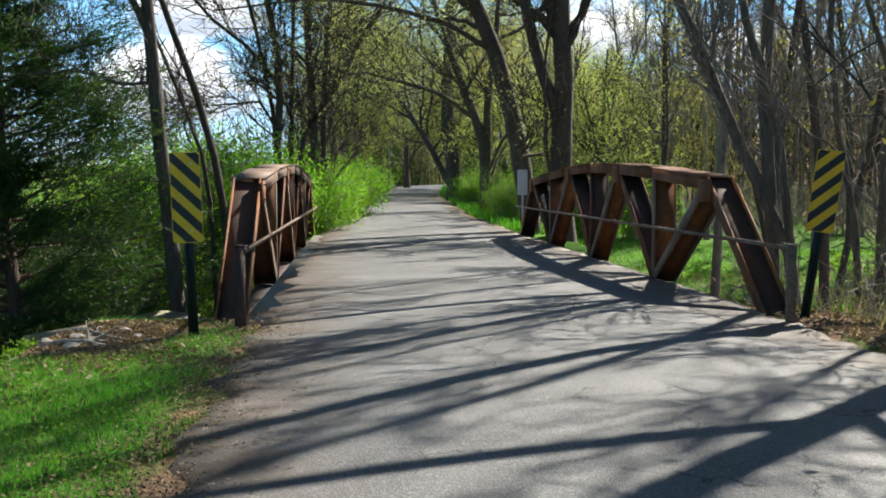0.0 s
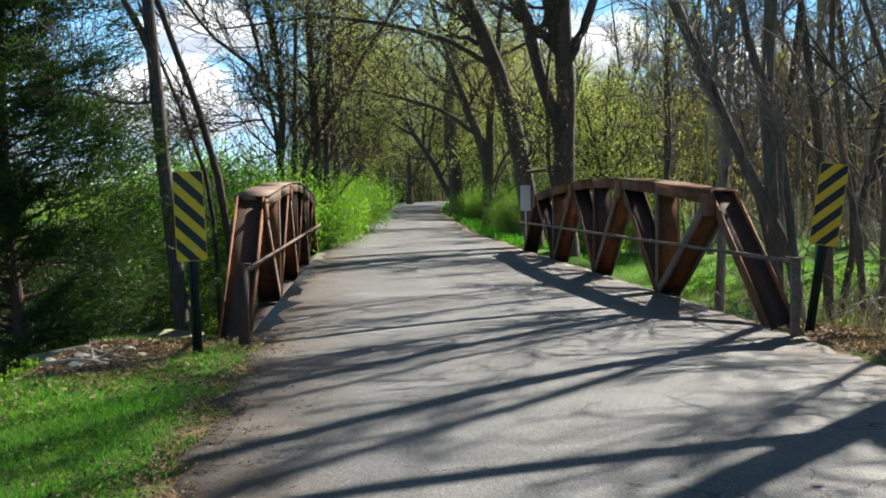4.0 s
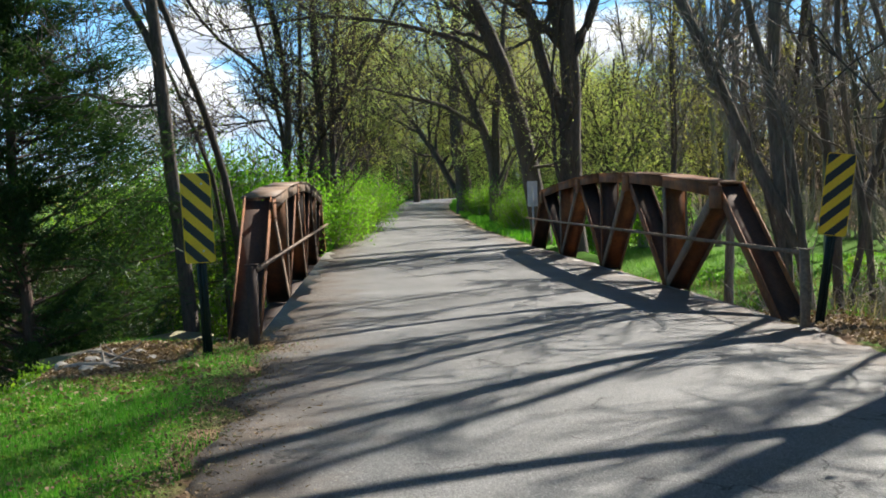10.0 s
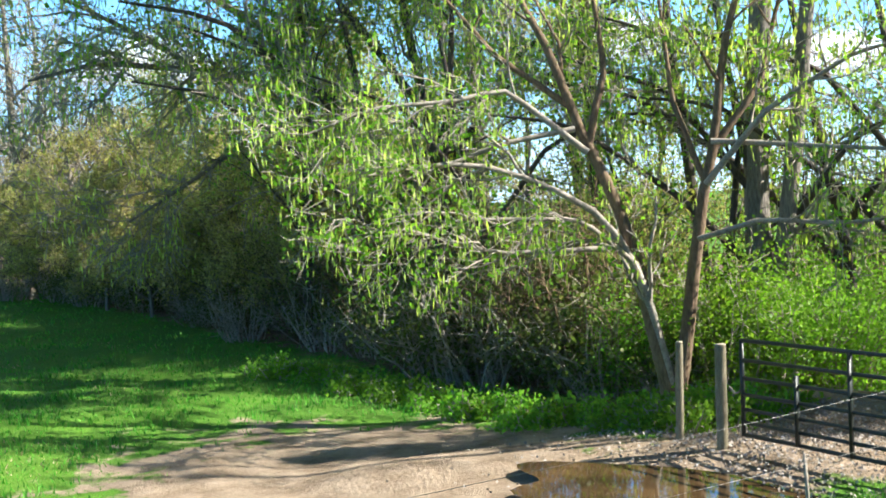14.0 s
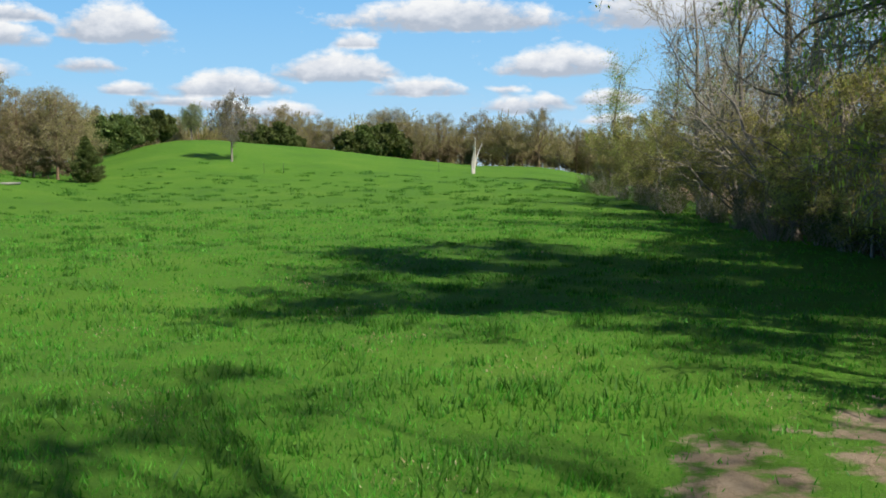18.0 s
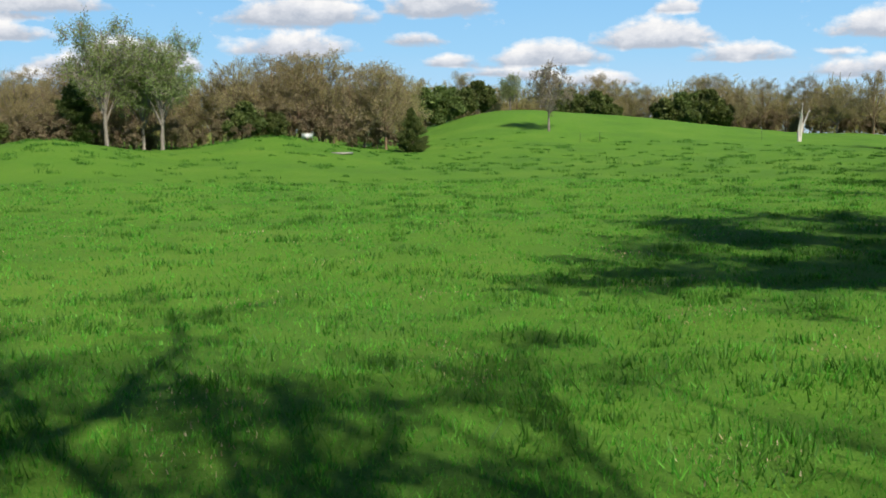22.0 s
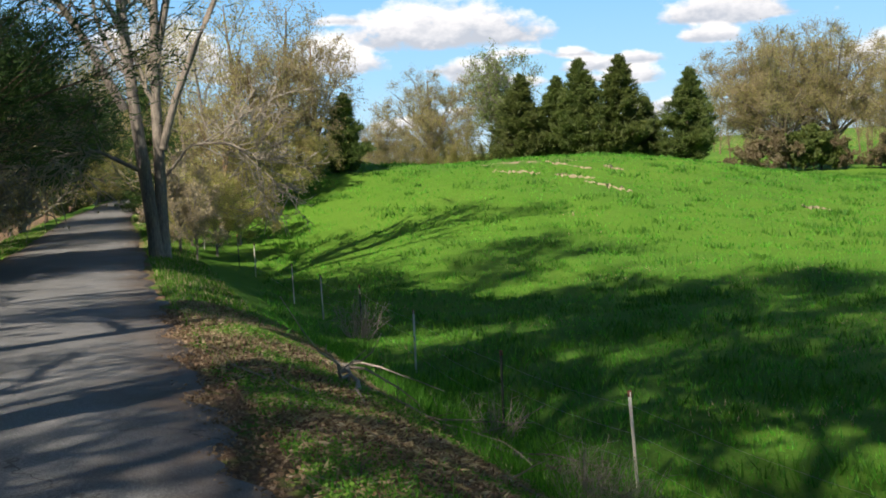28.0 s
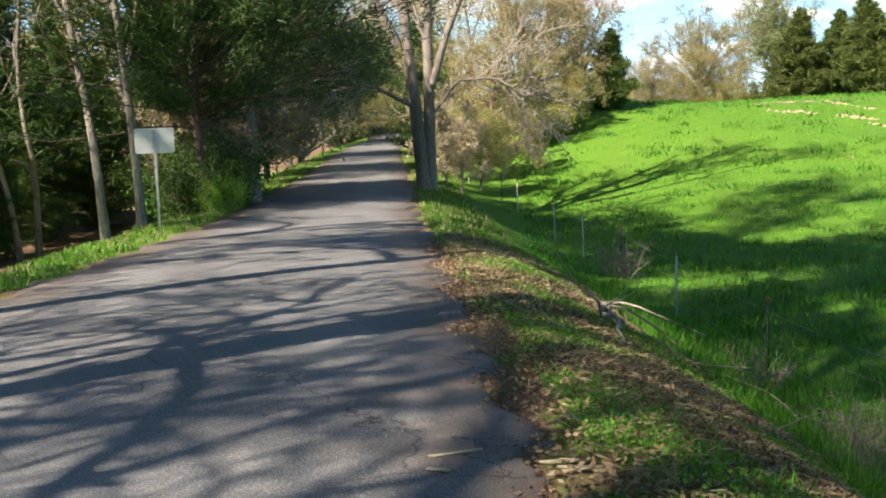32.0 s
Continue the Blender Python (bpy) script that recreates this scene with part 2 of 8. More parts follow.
def asphalt():
    m, nt, b = nodes_of("aged asphalt")
    v = place_of(nt)
    grain = noise_node(nt, 105, 4, 0.75, v)
    patch = noise_node(nt, 0.55, 5, 0.6, v)
    col = ramp(nt, patch, [(0.3, (0.108, 0.112, 0.117)), (0.5, (0.18, 0.185, 0.19)), (0.7, (0.29, 0.295, 0.3))])
    col = mix(nt, 0.4, col, ramp(nt, grain, [(0.4, (0.014, 0.014, 0.015)), (0.5, (0.125, 0.127, 0.128)), (0.6, (0.5, 0.49, 0.47))]))
    stones = nt.nodes.new("ShaderNodeTexVoronoi")
    stones.inputs["Scale"].default_value = 130
    nt.links.new(v, stones.inputs["Vector"])
    one = nt.nodes.new("ShaderNodeSeparateColor")
    nt.links.new(stones.outputs["Color"], one.inputs[0])
    col = mix(nt, 0.26, col, ramp(nt, one.outputs[0], [(0.0, (0.02, 0.02, 0.021)), (0.45, (0.09, 0.09, 0.09)), (0.8, (0.22, 0.217, 0.21)), (0.96, (0.75, 0.73, 0.7))]))
    rim = nt.nodes.new("ShaderNodeAttribute")
    rim.attribute_name = "rim"
    soiled = calc(nt, "ADD", rim.outputs["Fac"], calc(nt, "MULTIPLY", calc(nt, "SUBTRACT", noise_node(nt, 1.4, 6, 0.7, v), 0.5), 0.9), True)
    col = mix(nt, ramp(nt, soiled, [(0.62, (0, 0, 0)), (0.98, (0.85, 0.85, 0.85))]), col, ramp(nt, grain, [(0.35, (0.04, 0.028, 0.02)), (0.65, (0.2, 0.145, 0.1))]))
    warp = nt.nodes.new("ShaderNodeVectorMath")
    warp.operation = "ADD"
    nz = nt.nodes.new("ShaderNodeTexNoise")
    nz.inputs["Scale"].default_value, nz.inputs["Detail"].default_value = 1.7, 6
    nt.links.new(v, nz.inputs["Vector"])
    nt.links.new(v, warp.inputs[0])
    nt.links.new(nz.outputs["Color"], warp.inputs[1])
    vor = nt.nodes.new("ShaderNodeTexVoronoi")
    vor.feature = "DISTANCE_TO_EDGE"
    vor.inputs["Scale"].default_value = 0.9
    nt.links.new(warp.outputs[0], vor.inputs["Vector"])
    line = calc(nt, "LESS_THAN", vor.outputs["Distance"], 0.0075)
    some = calc(nt, "GREATER_THAN", noise_node(nt, 0.8, 3, 0.5, v), 0.53)
    crack = calc(nt, "MULTIPLY", line, some)
    col = mix(nt, calc(nt, "MULTIPLY", crack, 0.75), col, (0.03, 0.028, 0.026))
    nt.links.new(col, b.inputs["Base Color"])
    b.inputs["Roughness"].default_value = 0.65
    b.inputs["Specular IOR Level"].default_value = 0.38
    bump(nt, b, calc(nt, "SUBTRACT", calc(nt, "ADD", grain, stones.outputs["Distance"]), calc(nt, "MULTIPLY", crack, 1.5)), 0.6, 0.008)
    return m


def ground_cover():
    """Meadow, bare mud, leaf litter and verge dirt, told apart by the sheet's own cover attributes."""
    m, nt, b = nodes_of("meadow and earth")
    v = place_of(nt)

    def attr(name):
        a = nt.nodes.new("ShaderNodeAttribute")
        a.attribute_name = name
        return a.outputs["Fac"]

    fine = noise_node(nt, 22, 4, 0.7, v)
    mid = noise_node(nt, 1.6, 5, 0.6, v)
    large = noise_node(nt, 0.12, 4, 0.55, v)
    green = ramp(nt, mid, [(0.28, (0.05, 0.13, 0.014)), (0.5, (0.088, 0.235, 0.02)), (0.72, (0.15, 0.31, 0.034))])
    patchy = noise_node(nt, 0.45, 6, 0.65, v)
    green = mix(nt, 0.5, green, ramp(nt, patchy, [(0.3, (0.045, 0.15, 0.014)), (0.5, (0.1, 0.25, 0.02)), (0.62, (0.12, 0.24, 0.03)), (0.75, (0.2, 0.24, 0.06))]))
    green = mix(nt, 0.45, green, ramp(nt, large, [(0.32, (0.03, 0.13, 0.02)), (0.5, (0.08, 0.23, 0.015)), (0.68, (0.16, 0.3, 0.035))]))
    green = mix(nt, 0.35, green, ramp(nt, fine, [(0.3, (0.025, 0.07, 0.008)), (0.7, (0.2, 0.34, 0.05))]))
    mud = ramp(nt, mid, [(0.28, (0.11, 0.078, 0.046)), (0.42, (0.25, 0.185, 0.12)), (0.58, (0.38, 0.295, 0.205)), (0.75, (0.47, 0.375, 0.275))])
    mud = mix(nt, 0.3, mud, ramp(nt, fine, [(0.35, (0.1, 0.07, 0.045)), (0.65, (0.42, 0.33, 0.24))]))
    litter = ramp(nt, fine, [(0.28, (0.06, 0.038, 0.024)), (0.5, (0.22, 0.14, 0.088)), (0.7, (0.44, 0.32, 0.22))])
    litter = mix(nt, 0.4, litter, ramp(nt, mid, [(0.35, (0.1, 0.065, 0.038)), (0.65, (0.3, 0.195, 0.12))]))
    edge = calc(nt, "MULTIPLY", calc(nt, "SUBTRACT", mid, 0.5), 1.4)
    k1 = calc(nt, "ADD", attr("mud"), edge, True)
    k2 = calc(nt, "ADD", attr("litter"), edge, True)
    sharp1 = ramp(nt, k1, [(0.42, (0, 0, 0)), (0.58, (1, 1, 1))])
    sharp2 = ramp(nt, k2, [(0.38, (0, 0, 0)), (0.62, (1, 1, 1))])
    col = mix(nt, sharp2, green, litter)
    col = mix(nt, sharp1, col, mud)
    nt.links.new(col, b.inputs["Base Color"])
    b.inputs["Roughness"].default_value = 0.95
    b.inputs["Specular IOR Level"].default_value = 0.15
    bump(nt, b, calc(nt, "ADD", fine, calc(nt, "MULTIPLY", mid, 2.0)), 0.7, 0.06)
    return m


def muddy_water():
    m, nt, b = nodes_of("muddy creek water")
    v = place_of(nt)
    col = ramp(nt, noise_node(nt, 0.6, 4, 0.6, v), [(0.3, (0.12, 0.065, 0.03)), (0.7, (0.3, 0.18, 0.09))])
    nt.links.new(col, b.inputs["Base Color"])
    b.inputs["Roughness"].default_value = 0.28
    bump(nt, b, noise_node(nt, 5, 3, 0.5, v), 0.15, 0.02)
    return m


def puddle_water():
    m, nt, b = nodes_of("still brown puddle water")
    v = place_of(nt)
    nt.links.new(ramp(nt, noise_node(nt, 1.4, 4, 0.6, v), [(0.35, (0.03, 0.02, 0.01)), (0.65, (0.1, 0.06, 0.025))]), b.inputs["Base Color"])
    b.inputs["Roughness"].default_value = 0.04
    bump(nt, b, noise_node(nt, 4, 2, 0.5, v), 0.04, 0.01)
    return m


def sky_backdrop_material():
    """Blue sky paling to the horizon, with fair-weather clouds where the sheet's cloud attribute is high."""
    m = bpy.data.materials.new("clouded sky")
    m.use_nodes = True
    nt = m.node_tree
    nt.nodes.clear()
    out, em = nt.nodes.new("ShaderNodeOutputMaterial"), nt.nodes.new("ShaderNodeEmission")
    nt.links.new(em.outputs[0], out.inputs[0])

    def attr(name):
        a = nt.nodes.new("ShaderNodeAttribute")
        a.attribute_name = name
        return a.outputs["Fac"]

    v = place_of(nt)
    mp = nt.nodes.new("ShaderNodeMapping")
    mp.inputs["Scale"].default_value = (1, 1, 1.7)
    nt.links.new(v, mp.inputs[0])
    puff = noise_node(nt, 0.011, 7, 0.62, mp.outputs[0])
    wisp = noise_node(nt, 0.0035, 5, 0.6, mp.outputs[0])
    blue = ramp(nt, attr("height"), [(0.0, (0.62, 0.82, 0.97)), (0.25, (0.36, 0.68, 0.98)), (0.6, (0.18, 0.5, 0.93)), (1.0, (0.1, 0.36, 0.82))])
    d = calc(nt, "ADD", attr("cloud"), calc(nt, "MULTIPLY", calc(nt, "SUBTRACT", puff, 0.5), 1.5))
    d = calc(nt, "ADD", d, calc(nt, "MULTIPLY", calc(nt, "SUBTRACT", wisp, 0.5), 0.7))
    thick = ramp(nt, d, [(0.24, (0, 0, 0)), (0.72, (1, 1, 1))])
    lit = calc(nt, "ADD", attr("crest"), calc(nt, "MULTIPLY", calc(nt, "SUBTRACT", puff, 0.5), 1.3))
    body = ramp(nt, lit, [(0.1, (0.5, 0.56, 0.66)), (0.45, (0.78, 0.81, 0.87)), (0.75, (1.0, 1.0, 1.0))])
    nt.links.new(mix(nt, thick, blue, body), em.inputs[0])
    em.inputs[1].default_value = SKY_GLOW
    return m


ASPHALT, GROUND, WATER, PUDDLE, SKY = asphalt(), ground_cover(), muddy_water(), puddle_water(), sky_backdrop_material()


# ---- mesh helpers ----
def quad_mesh(name, verts, quads, material, smooth=False):
    me = bpy.data.meshes.new(name)
    verts, quads = np.asarray(verts, np.float32), np.asarray(quads, np.int32)
    me.vertices.add(len(verts))
    me.vertices.foreach_set("co", verts.ravel())
    me.loops.add(quads.size)
    me.loops.foreach_set("vertex_index", quads.ravel())
    me.polygons.add(len(quads))
    me.polygons.foreach_set("loop_start", np.arange(0, quads.size, quads.shape[1], dtype=np.int32))
    if smooth:
        me.polygons.foreach_set("use_smooth", np.ones(len(quads), bool))
    me.update(calc_edges=True)
    me.materials.append(material)
    return me


class Shape:
    """Gathers tapered tubes and boxes into one mesh of four-sided faces."""

    def __init__(self):
        self.v, self.f, self.n = [], [], 0

    def add(self, v, f):
        self.v.append(np.asarray(v, float))
        self.f.append(np.asarray(f, int) + self.n)
        self.n += len(v)

    def tube(self, pts, radii, sides=6, cap=False):
        pts, radii = np.asarray(pts, float), np.asarray(radii, float)
        d = np.gradient(pts, axis=0)
        d /= np.linalg.norm(d, axis=1)[:, None] + 1e-9
        ref = np.where(np.abs(d[:, 2:3]) > 0.9, [[1.0, 0, 0]], [[0, 0, 1.0]])
        a = np.cross(d, ref)
        a /= np.linalg.norm(a, axis=1)[:, None] + 1e-9
        b = np.cross(d, a)
        th = np.arange(sides) * 2 * np.pi / sides
        ring = pts[:, None] + radii[:, None, None] * (np.cos(th)[None, :, None] * a[:, None] + np.sin(th)[None, :, None] * b[:, None])
        n = len(pts)
        i = np.arange(n - 1)[:, None] * sides
        k = np.arange(sides)[None]
        k2 = (k + 1) % sides
        f = np.stack([i + k, i + k2, i + sides + k2, i + sides + k], -1).reshape(-1, 4)
        v = ring.reshape(-1, 3)
        if cap:
            v = np.vstack([v, pts[:1], pts[-1:]])
            c0, c1, base = n * sides, n * sides + 1, (n - 1) * sides
            half = np.arange(0, sides - 1, 2)
            f = np.vstack([f] + [np.array([[c0, (h + 2) % sides, h + 1, h]]) for h in half] + [np.array([[c1, base + h, base + h + 1, base + (h + 2) % sides]]) for h in half])
        self.add(v, f)

    def box(self, m, size, bevel=0.0):
        """A box of that size, its edges chamfered, at the pose m (a 4 x 4 matrix)."""
        x, y, z = (s / 2 for s in size)
        v = np.array([[sx * x, sy * y, sz * z] for sz in (-1, 1) for sx, sy in ((-1, -1), (1, -1), (1, 1), (-1, 1))])
        f = [[3, 2, 1, 0], [4, 5, 6, 7], [0, 1, 5, 4], [1, 2, 6, 5], [2, 3, 7, 6], [3, 0, 4, 7]]
        mm = np.array(m)
        self.add(v @ mm[:3, :3].T + mm[:3, 3], f)

    def mesh(self, name, material, smooth=False):
        return quad_mesh(name, np.vstack(self.v), np.vstack(self.f), material, smooth)


def part(name, data, parent, label=""):
    """Links a mesh as one part of a thing."""
    ob = new(name, data)
    ob.parent = parent
    return tagged(ob, label)


def thing(name, label, category, group="", at=None, kind=""):
    ob = new(name)
    ob.empty_display_size = 0.3
    if at is not None:
        ob.matrix_basis = at
    return tagged(ob, label, category, group, kind)


def polar(az, d):
    """Plan position at a bearing (degrees, anticlockwise from straight ahead) and distance."""
    return -d * math.sin(radians(az)), d * math.cos(radians(az))


def between(a, b):
    """A pose halfway from a to b whose z axis runs along them, x kept sideways; and the length."""
    a, b = Vector(a), Vector(b)
    z = (b - a).normalized()
    x = Vector((0, 0, 1)).cross(z) if abs(z.z) < 0.999 else Vector((1, 0, 0))
    x.normalize()
    y = z.cross(x)
    m = Matrix((x, y, z)).transposed().to_4x4()
    m.translation = (a + b) / 2
    return m, (b - a).length


# ---- plan of the land ----
ROAD_Y = [-400, -140, -110, -76, -44, -23, -14, -7, 0, 5, 12.5, 31.5, 42, 71, 118, 200, 420]
ROAD_X = [-60, 12.5, 15.8, 13.4, 8.3, 5.2, 3.8, 2.9, 2.0, 1.4, 0.8, -0.65, -1.3, -2.65, -2.4, 22.0, 150]
ROAD_H = [2.15, 2.15, 2.15, 2.15, 2.15, 2.15, 2.2, 2.45, 2.8, 2.85, 2.9, 2.9, 2.35, 2.3, 2.3, 2.3, 2.3]
ROAD_Z = [6.0, 1.6, 0.85, -0.08, -0.37, -0.35, -0.1, 0, 0, 0, 0, 0, 0.2, 0.65, 1.05, 1.5, 3.0]
_ty = np.linspace(-400, 420, 1641)


def _smoothed(values):
    w = np.hanning(17)
    raw = np.interp(_ty, ROAD_Y, values)
    return np.convolve(np.pad(raw, 8, "edge"), w / w.sum(), "valid")


_tx, _th, _tz = _smoothed(ROAD_X), _smoothed(ROAD_H), _smoothed(ROAD_Z)


def road_x(y):
    return np.interp(y, _ty, _tx)


def road_half(y):
    return np.interp(y, _ty, _th)


def road_z(y):
    return np.interp(y, _ty, _tz)


def step(t):
    t = np.clip(t, 0, 1)
    return t * t * (3 - 2 * t)


def hill(az, d, az0, d0, saz, sd, h):
    return h * np.exp(-0.5 * ((az - az0) / saz) ** 2 - 0.5 * ((d - d0) / sd) ** 2)


def creek_y(x):
    return 22 + 0.12 * np.maximum(-14 - x, 0) + 0.6 * np.sin(x * 0.2)


def land(x, y):
    x, y = np.asarray(x, float), np.asarray(y, float)
    d = np.hypot(x, y)
    az = np.degrees(np.arctan2(-x, y))
    az = np.where(az < -90, az + 360, az)
    west = -2.05 + 0.0265 * np.clip(d - 30, 0, 170) * step((30 - y) / 30) + 0.6 * step((x + 16) / 7) * step((y - 3) / 6)
    west += hill(az, d, 108, 172, 3.2, 26, 3.4) + hill(az, d, 101.5, 180, 5.0, 28, 3.4)
    west += hill(az, d, 130.8, 102, 3.7, 14, 2.35) + hill(az, d, 119.5, 116, 3.2, 15, 2.3) + hill(az, d, 166, 66, 9.5, 16, 3.4) + hill(az, d, 180, 62, 5, 9, 2.3)
    west += hill(az, d, 150, 330, 28, 90, 7.0)
    north = -1.3 + 0.018 * np.maximum(y - 40, 0)
    west = np.where(y > 12, west + (north - west) * step((y - 12) / 25), west)
    east = -1.25 + 0.19 * np.clip(x - 23, 0, 90) + 0.018 * np.maximum(y - 40, 0) + 0.3 * np.sin(x * 0.3) * np.cos(y * 0.27)
    cx, hw, rz = road_x(y), road_half(y), road_z(y)
    s = x - cx
    u = np.abs(s) - hw
    level = np.where(s < 0, west, east)
    level = np.maximum(level, np.where(np.abs(y) > 60, rz - 1.2, -50))
    sh = np.where(s < 0, 0.55 + 1.25 * step((y - 3) / 6), 1.1)
    back = step((-2 - y) / 4)
    sh = np.where(s < 0, sh - 0.2 * back, sh)
    wide = np.where(s < 0, 3.4 + 0.9 * back - 1.3 * step((y - 3) / 6), 2.6)
    t = step((u - sh) / wide)
    rim = rz - 0.05 - 0.07 * np.clip(u, 0, 1.2)
    z = rim * (1 - t) + level * t
    z = np.where(u < 0, rz - 0.07, z)
    near_road = step((7 - np.abs(s)) / 3)
    d0, d1 = 3.6 + 2.6 * near_road, 7.0 + 2.2 * near_road
    c = 1 - step((np.abs(y - creek_y(x)) - d0) / (d1 - d0))
    z = z * (1 - c) + np.minimum(z, -2.95) * c
    rough = 0.05 * np.sin(x * 1.7 + 1.3 * np.sin(y * 0.9)) * np.cos(y * 1.4 + np.sin(x * 0.7))
    z = z - 0.16 * np.exp(-(((x + 8.3) / 2.4) ** 2 + ((y - 8.6) / 1.3) ** 2) ** 2)
    return z + rough * np.clip(u, 0, 1) + 0.12 * np.sin(x * 0.21) * np.sin(y * 0.17 + 1) * step((u - 3) / 4)


PUDDLE_Z = -1.6


def land_at(x, y):
    return float(land(x, y))


# ---- the land sheet, road, creek ----
def spaced(marks):
    """Grid lines from (start, step) marks."""
    out = []
    for (a, st), (b, _) in zip(marks, marks[1:]):
        n = max(1, round((b - a) / st))
        out += list(np.linspace(a, b, n, endpoint=False))
    return np.array(out + [marks[-1][0]])


def cover(x, y):
    """How much mud and how much leaf litter lie at a place."""
    s = x - road_x(y)
    u = np.abs(s) - road_half(y)
    mud = 0.95 * np.exp(-(((x + 12.6) / 5.2) ** 2 + ((y - 7.2) / 4.2) ** 2) ** 1.3)
    mud = np.maximum(mud, 0.9 * np.exp(-(((x + 9.0) / 3.0) ** 2 + ((y - 12.0) / 4.0) ** 2) ** 1.5))
    mud = np.maximum(mud, 0.42 * np.exp(-((np.abs(y - creek_y(x)) - 4) / 1.6) ** 2) * step((-5 - x) / 3) * step((x + 20) / 5))
    mud = np.maximum(mud, 0.62 * np.exp(-(((x + 13.0) / 2.6) ** 2 + ((y - 2.6) / 1.6) ** 2)))
    for az, d, r in ((166, 62, 1.2), (168.5, 60, 1.6), (164, 58, 1.3), (150, 52, 0.9)):
        px, py = polar(az, d)
        mud = np.maximum(mud, 0.62 * np.exp(-(((x - px) / (r * 2.2)) ** 2 + ((y - py) / r) ** 2)))
    litter = 0.66 * step((0.6 - u) / 0.6)
    bank = step((u - 0.2) / 0.3) * (1 - step((u - 3.2) / 1.0)) * (s < 0) * step((-4.6 - y) / 1.5) * step((y + 17) / 3)
    litter = np.maximum(litter, 0.78 * bank)
    litter = np.maximum(litter, 0.95 * np.exp(-(((x + 3.6) / 1.2) ** 2 + ((y - 11.0) / 1.6) ** 2) ** 2))
    litter = np.maximum(litter, 0.95 * (s > 0) * step((u - 0.1) / 0.4) * (1 - step((u - 5.0) / 2.0)) * step((y - 4) / 2) * (1 - step((y - 14) / 2)))
    litter = np.maximum(litter, 0.85 * (s > 0) * step((x - 17.5) / 5) * (1 - np.exp(-(((x - 62) / 14) ** 2 + ((y - 110) / 14) ** 2))))
    litter = np.maximum(litter, 0.7 * (s > 0) * step((u - 2.5) / 1.5) * step((-4 - y) / 4))
    litter = np.maximum(litter, 0.8 * (1 - step((np.abs(y - creek_y(x)) - 8) / 2)) * step((np.abs(s) - 2) / 2) * np.where(s > 0, 0.45, 1.0))
    belt = step((y - (11.5 - 0.02 * x)) / 2.5) * step((-13 - x) / 4) * (1 - step((y - 40) / 8))
    litter = np.maximum(litter, 0.85 * belt)
    return mud, litter


gx = spaced([(-1600, 160), (-480, 40), (-240, 8), (-80, 2.5), (-30, 0.8), (-14, 0.35), (8, 0.6), (20, 2.5), (60, 10), (200, 60), (480, 160), (1600, 1)])
gy = spaced([(-1600, 160), (-480, 40), (-200, 8), (-90, 2.5), (-34, 0.6), (-16, 0.35), (14, 0.45), (34, 1.5), (80, 5), (240, 40), (480, 160), (1600, 1)])
GX, GY = np.meshgrid(gx, gy, indexing="xy")
gz = land(GX, GY)
nx, ny = len(gx), len(gy)
ii = (np.arange(ny - 1)[:, None] * nx + np.arange(nx - 1)[None]).ravel()
ground_me = quad_mesh("ground", np.stack([GX, GY, gz], -1).reshape(-1, 3), np.stack([ii, ii + 1, ii + nx + 1, ii + nx], 1), GROUND, True)
mud_k, litter_k = cover(GX, GY)
for key, val in (("mud", mud_k), ("litter", litter_k)):
    at = ground_me.attributes.new(key, "FLOAT", "POINT")
    at.data.foreach_set("value", val.ravel().astype(np.float32))
tagged(new("ground", ground_me), "green pasture, verges and woodland floor beside the road", "ground", kind="structure")

# the road, a crowned strip with a ragged edge
ry_ = spaced([(-400, 8), (-60, 1.2), (-20, 0.3), (14, 0.5), (40, 1.5), (420, 1)])
across = np.array([-1.0, -0.97, -0.9, -0.6, -0.3, 0, 0.3, 0.6, 0.9, 0.97, 1.0])
rag = 0.09 * np.sin(ry_ * 3.1) + 0.07 * np.sin(ry_ * 7.7 + 1) + 0.05 * np.sin(ry_ * 15.1 + 2)
rag2 = 0.08 * np.sin(ry_ * 2.7 + 2) + 0.07 * np.sin(ry_ * 8.3) + 0.05 * np.sin(ry_ * 13.7 + 1)
w_ = np.where(across[None] < 0, (road_half(ry_) + rag)[:, None], (road_half(ry_) + rag2)[:, None])
rv = np.stack([road_x(ry_)[:, None] + across[None] * w_, np.repeat(ry_[:, None], 11, 1), road_z(ry_)[:, None] + 0.03 - 0.05 * across[None] ** 2 - 0.06 * (np.abs(across[None]) > 0.99)], -1)
jj = (np.arange(len(ry_) - 1)[:, None] * 11 + np.arange(10)[None]).ravel()
road_me = quad_mesh("road", rv.reshape(-1, 3), np.stack([jj, jj + 1, jj + 12, jj + 11], 1), ASPHALT, True)
road_me.attributes.new("rim", "FLOAT", "POINT").data.foreach_set("value", np.tile(np.abs(across), len(ry_)).astype(np.float32))
tagged(new("road", road_me), "cracked grey asphalt country road", "road", kind="structure")

wx = np.linspace(-48, 42, 91)
wv = np.vstack([np.stack([wx, creek_y(wx) - 6.5, np.full(91, -2.42)], 1), np.stack([wx, creek_y(wx) + 6.5, np.full(91, -2.42)], 1)])
kk = np.arange(90)
tagged(new("water", quad_mesh("water", wv, np.stack([kk, kk + 1, kk + 92, kk + 91], 1), WATER, True)), "shallow muddy brown creek under the bridge", "creek", kind="structure")


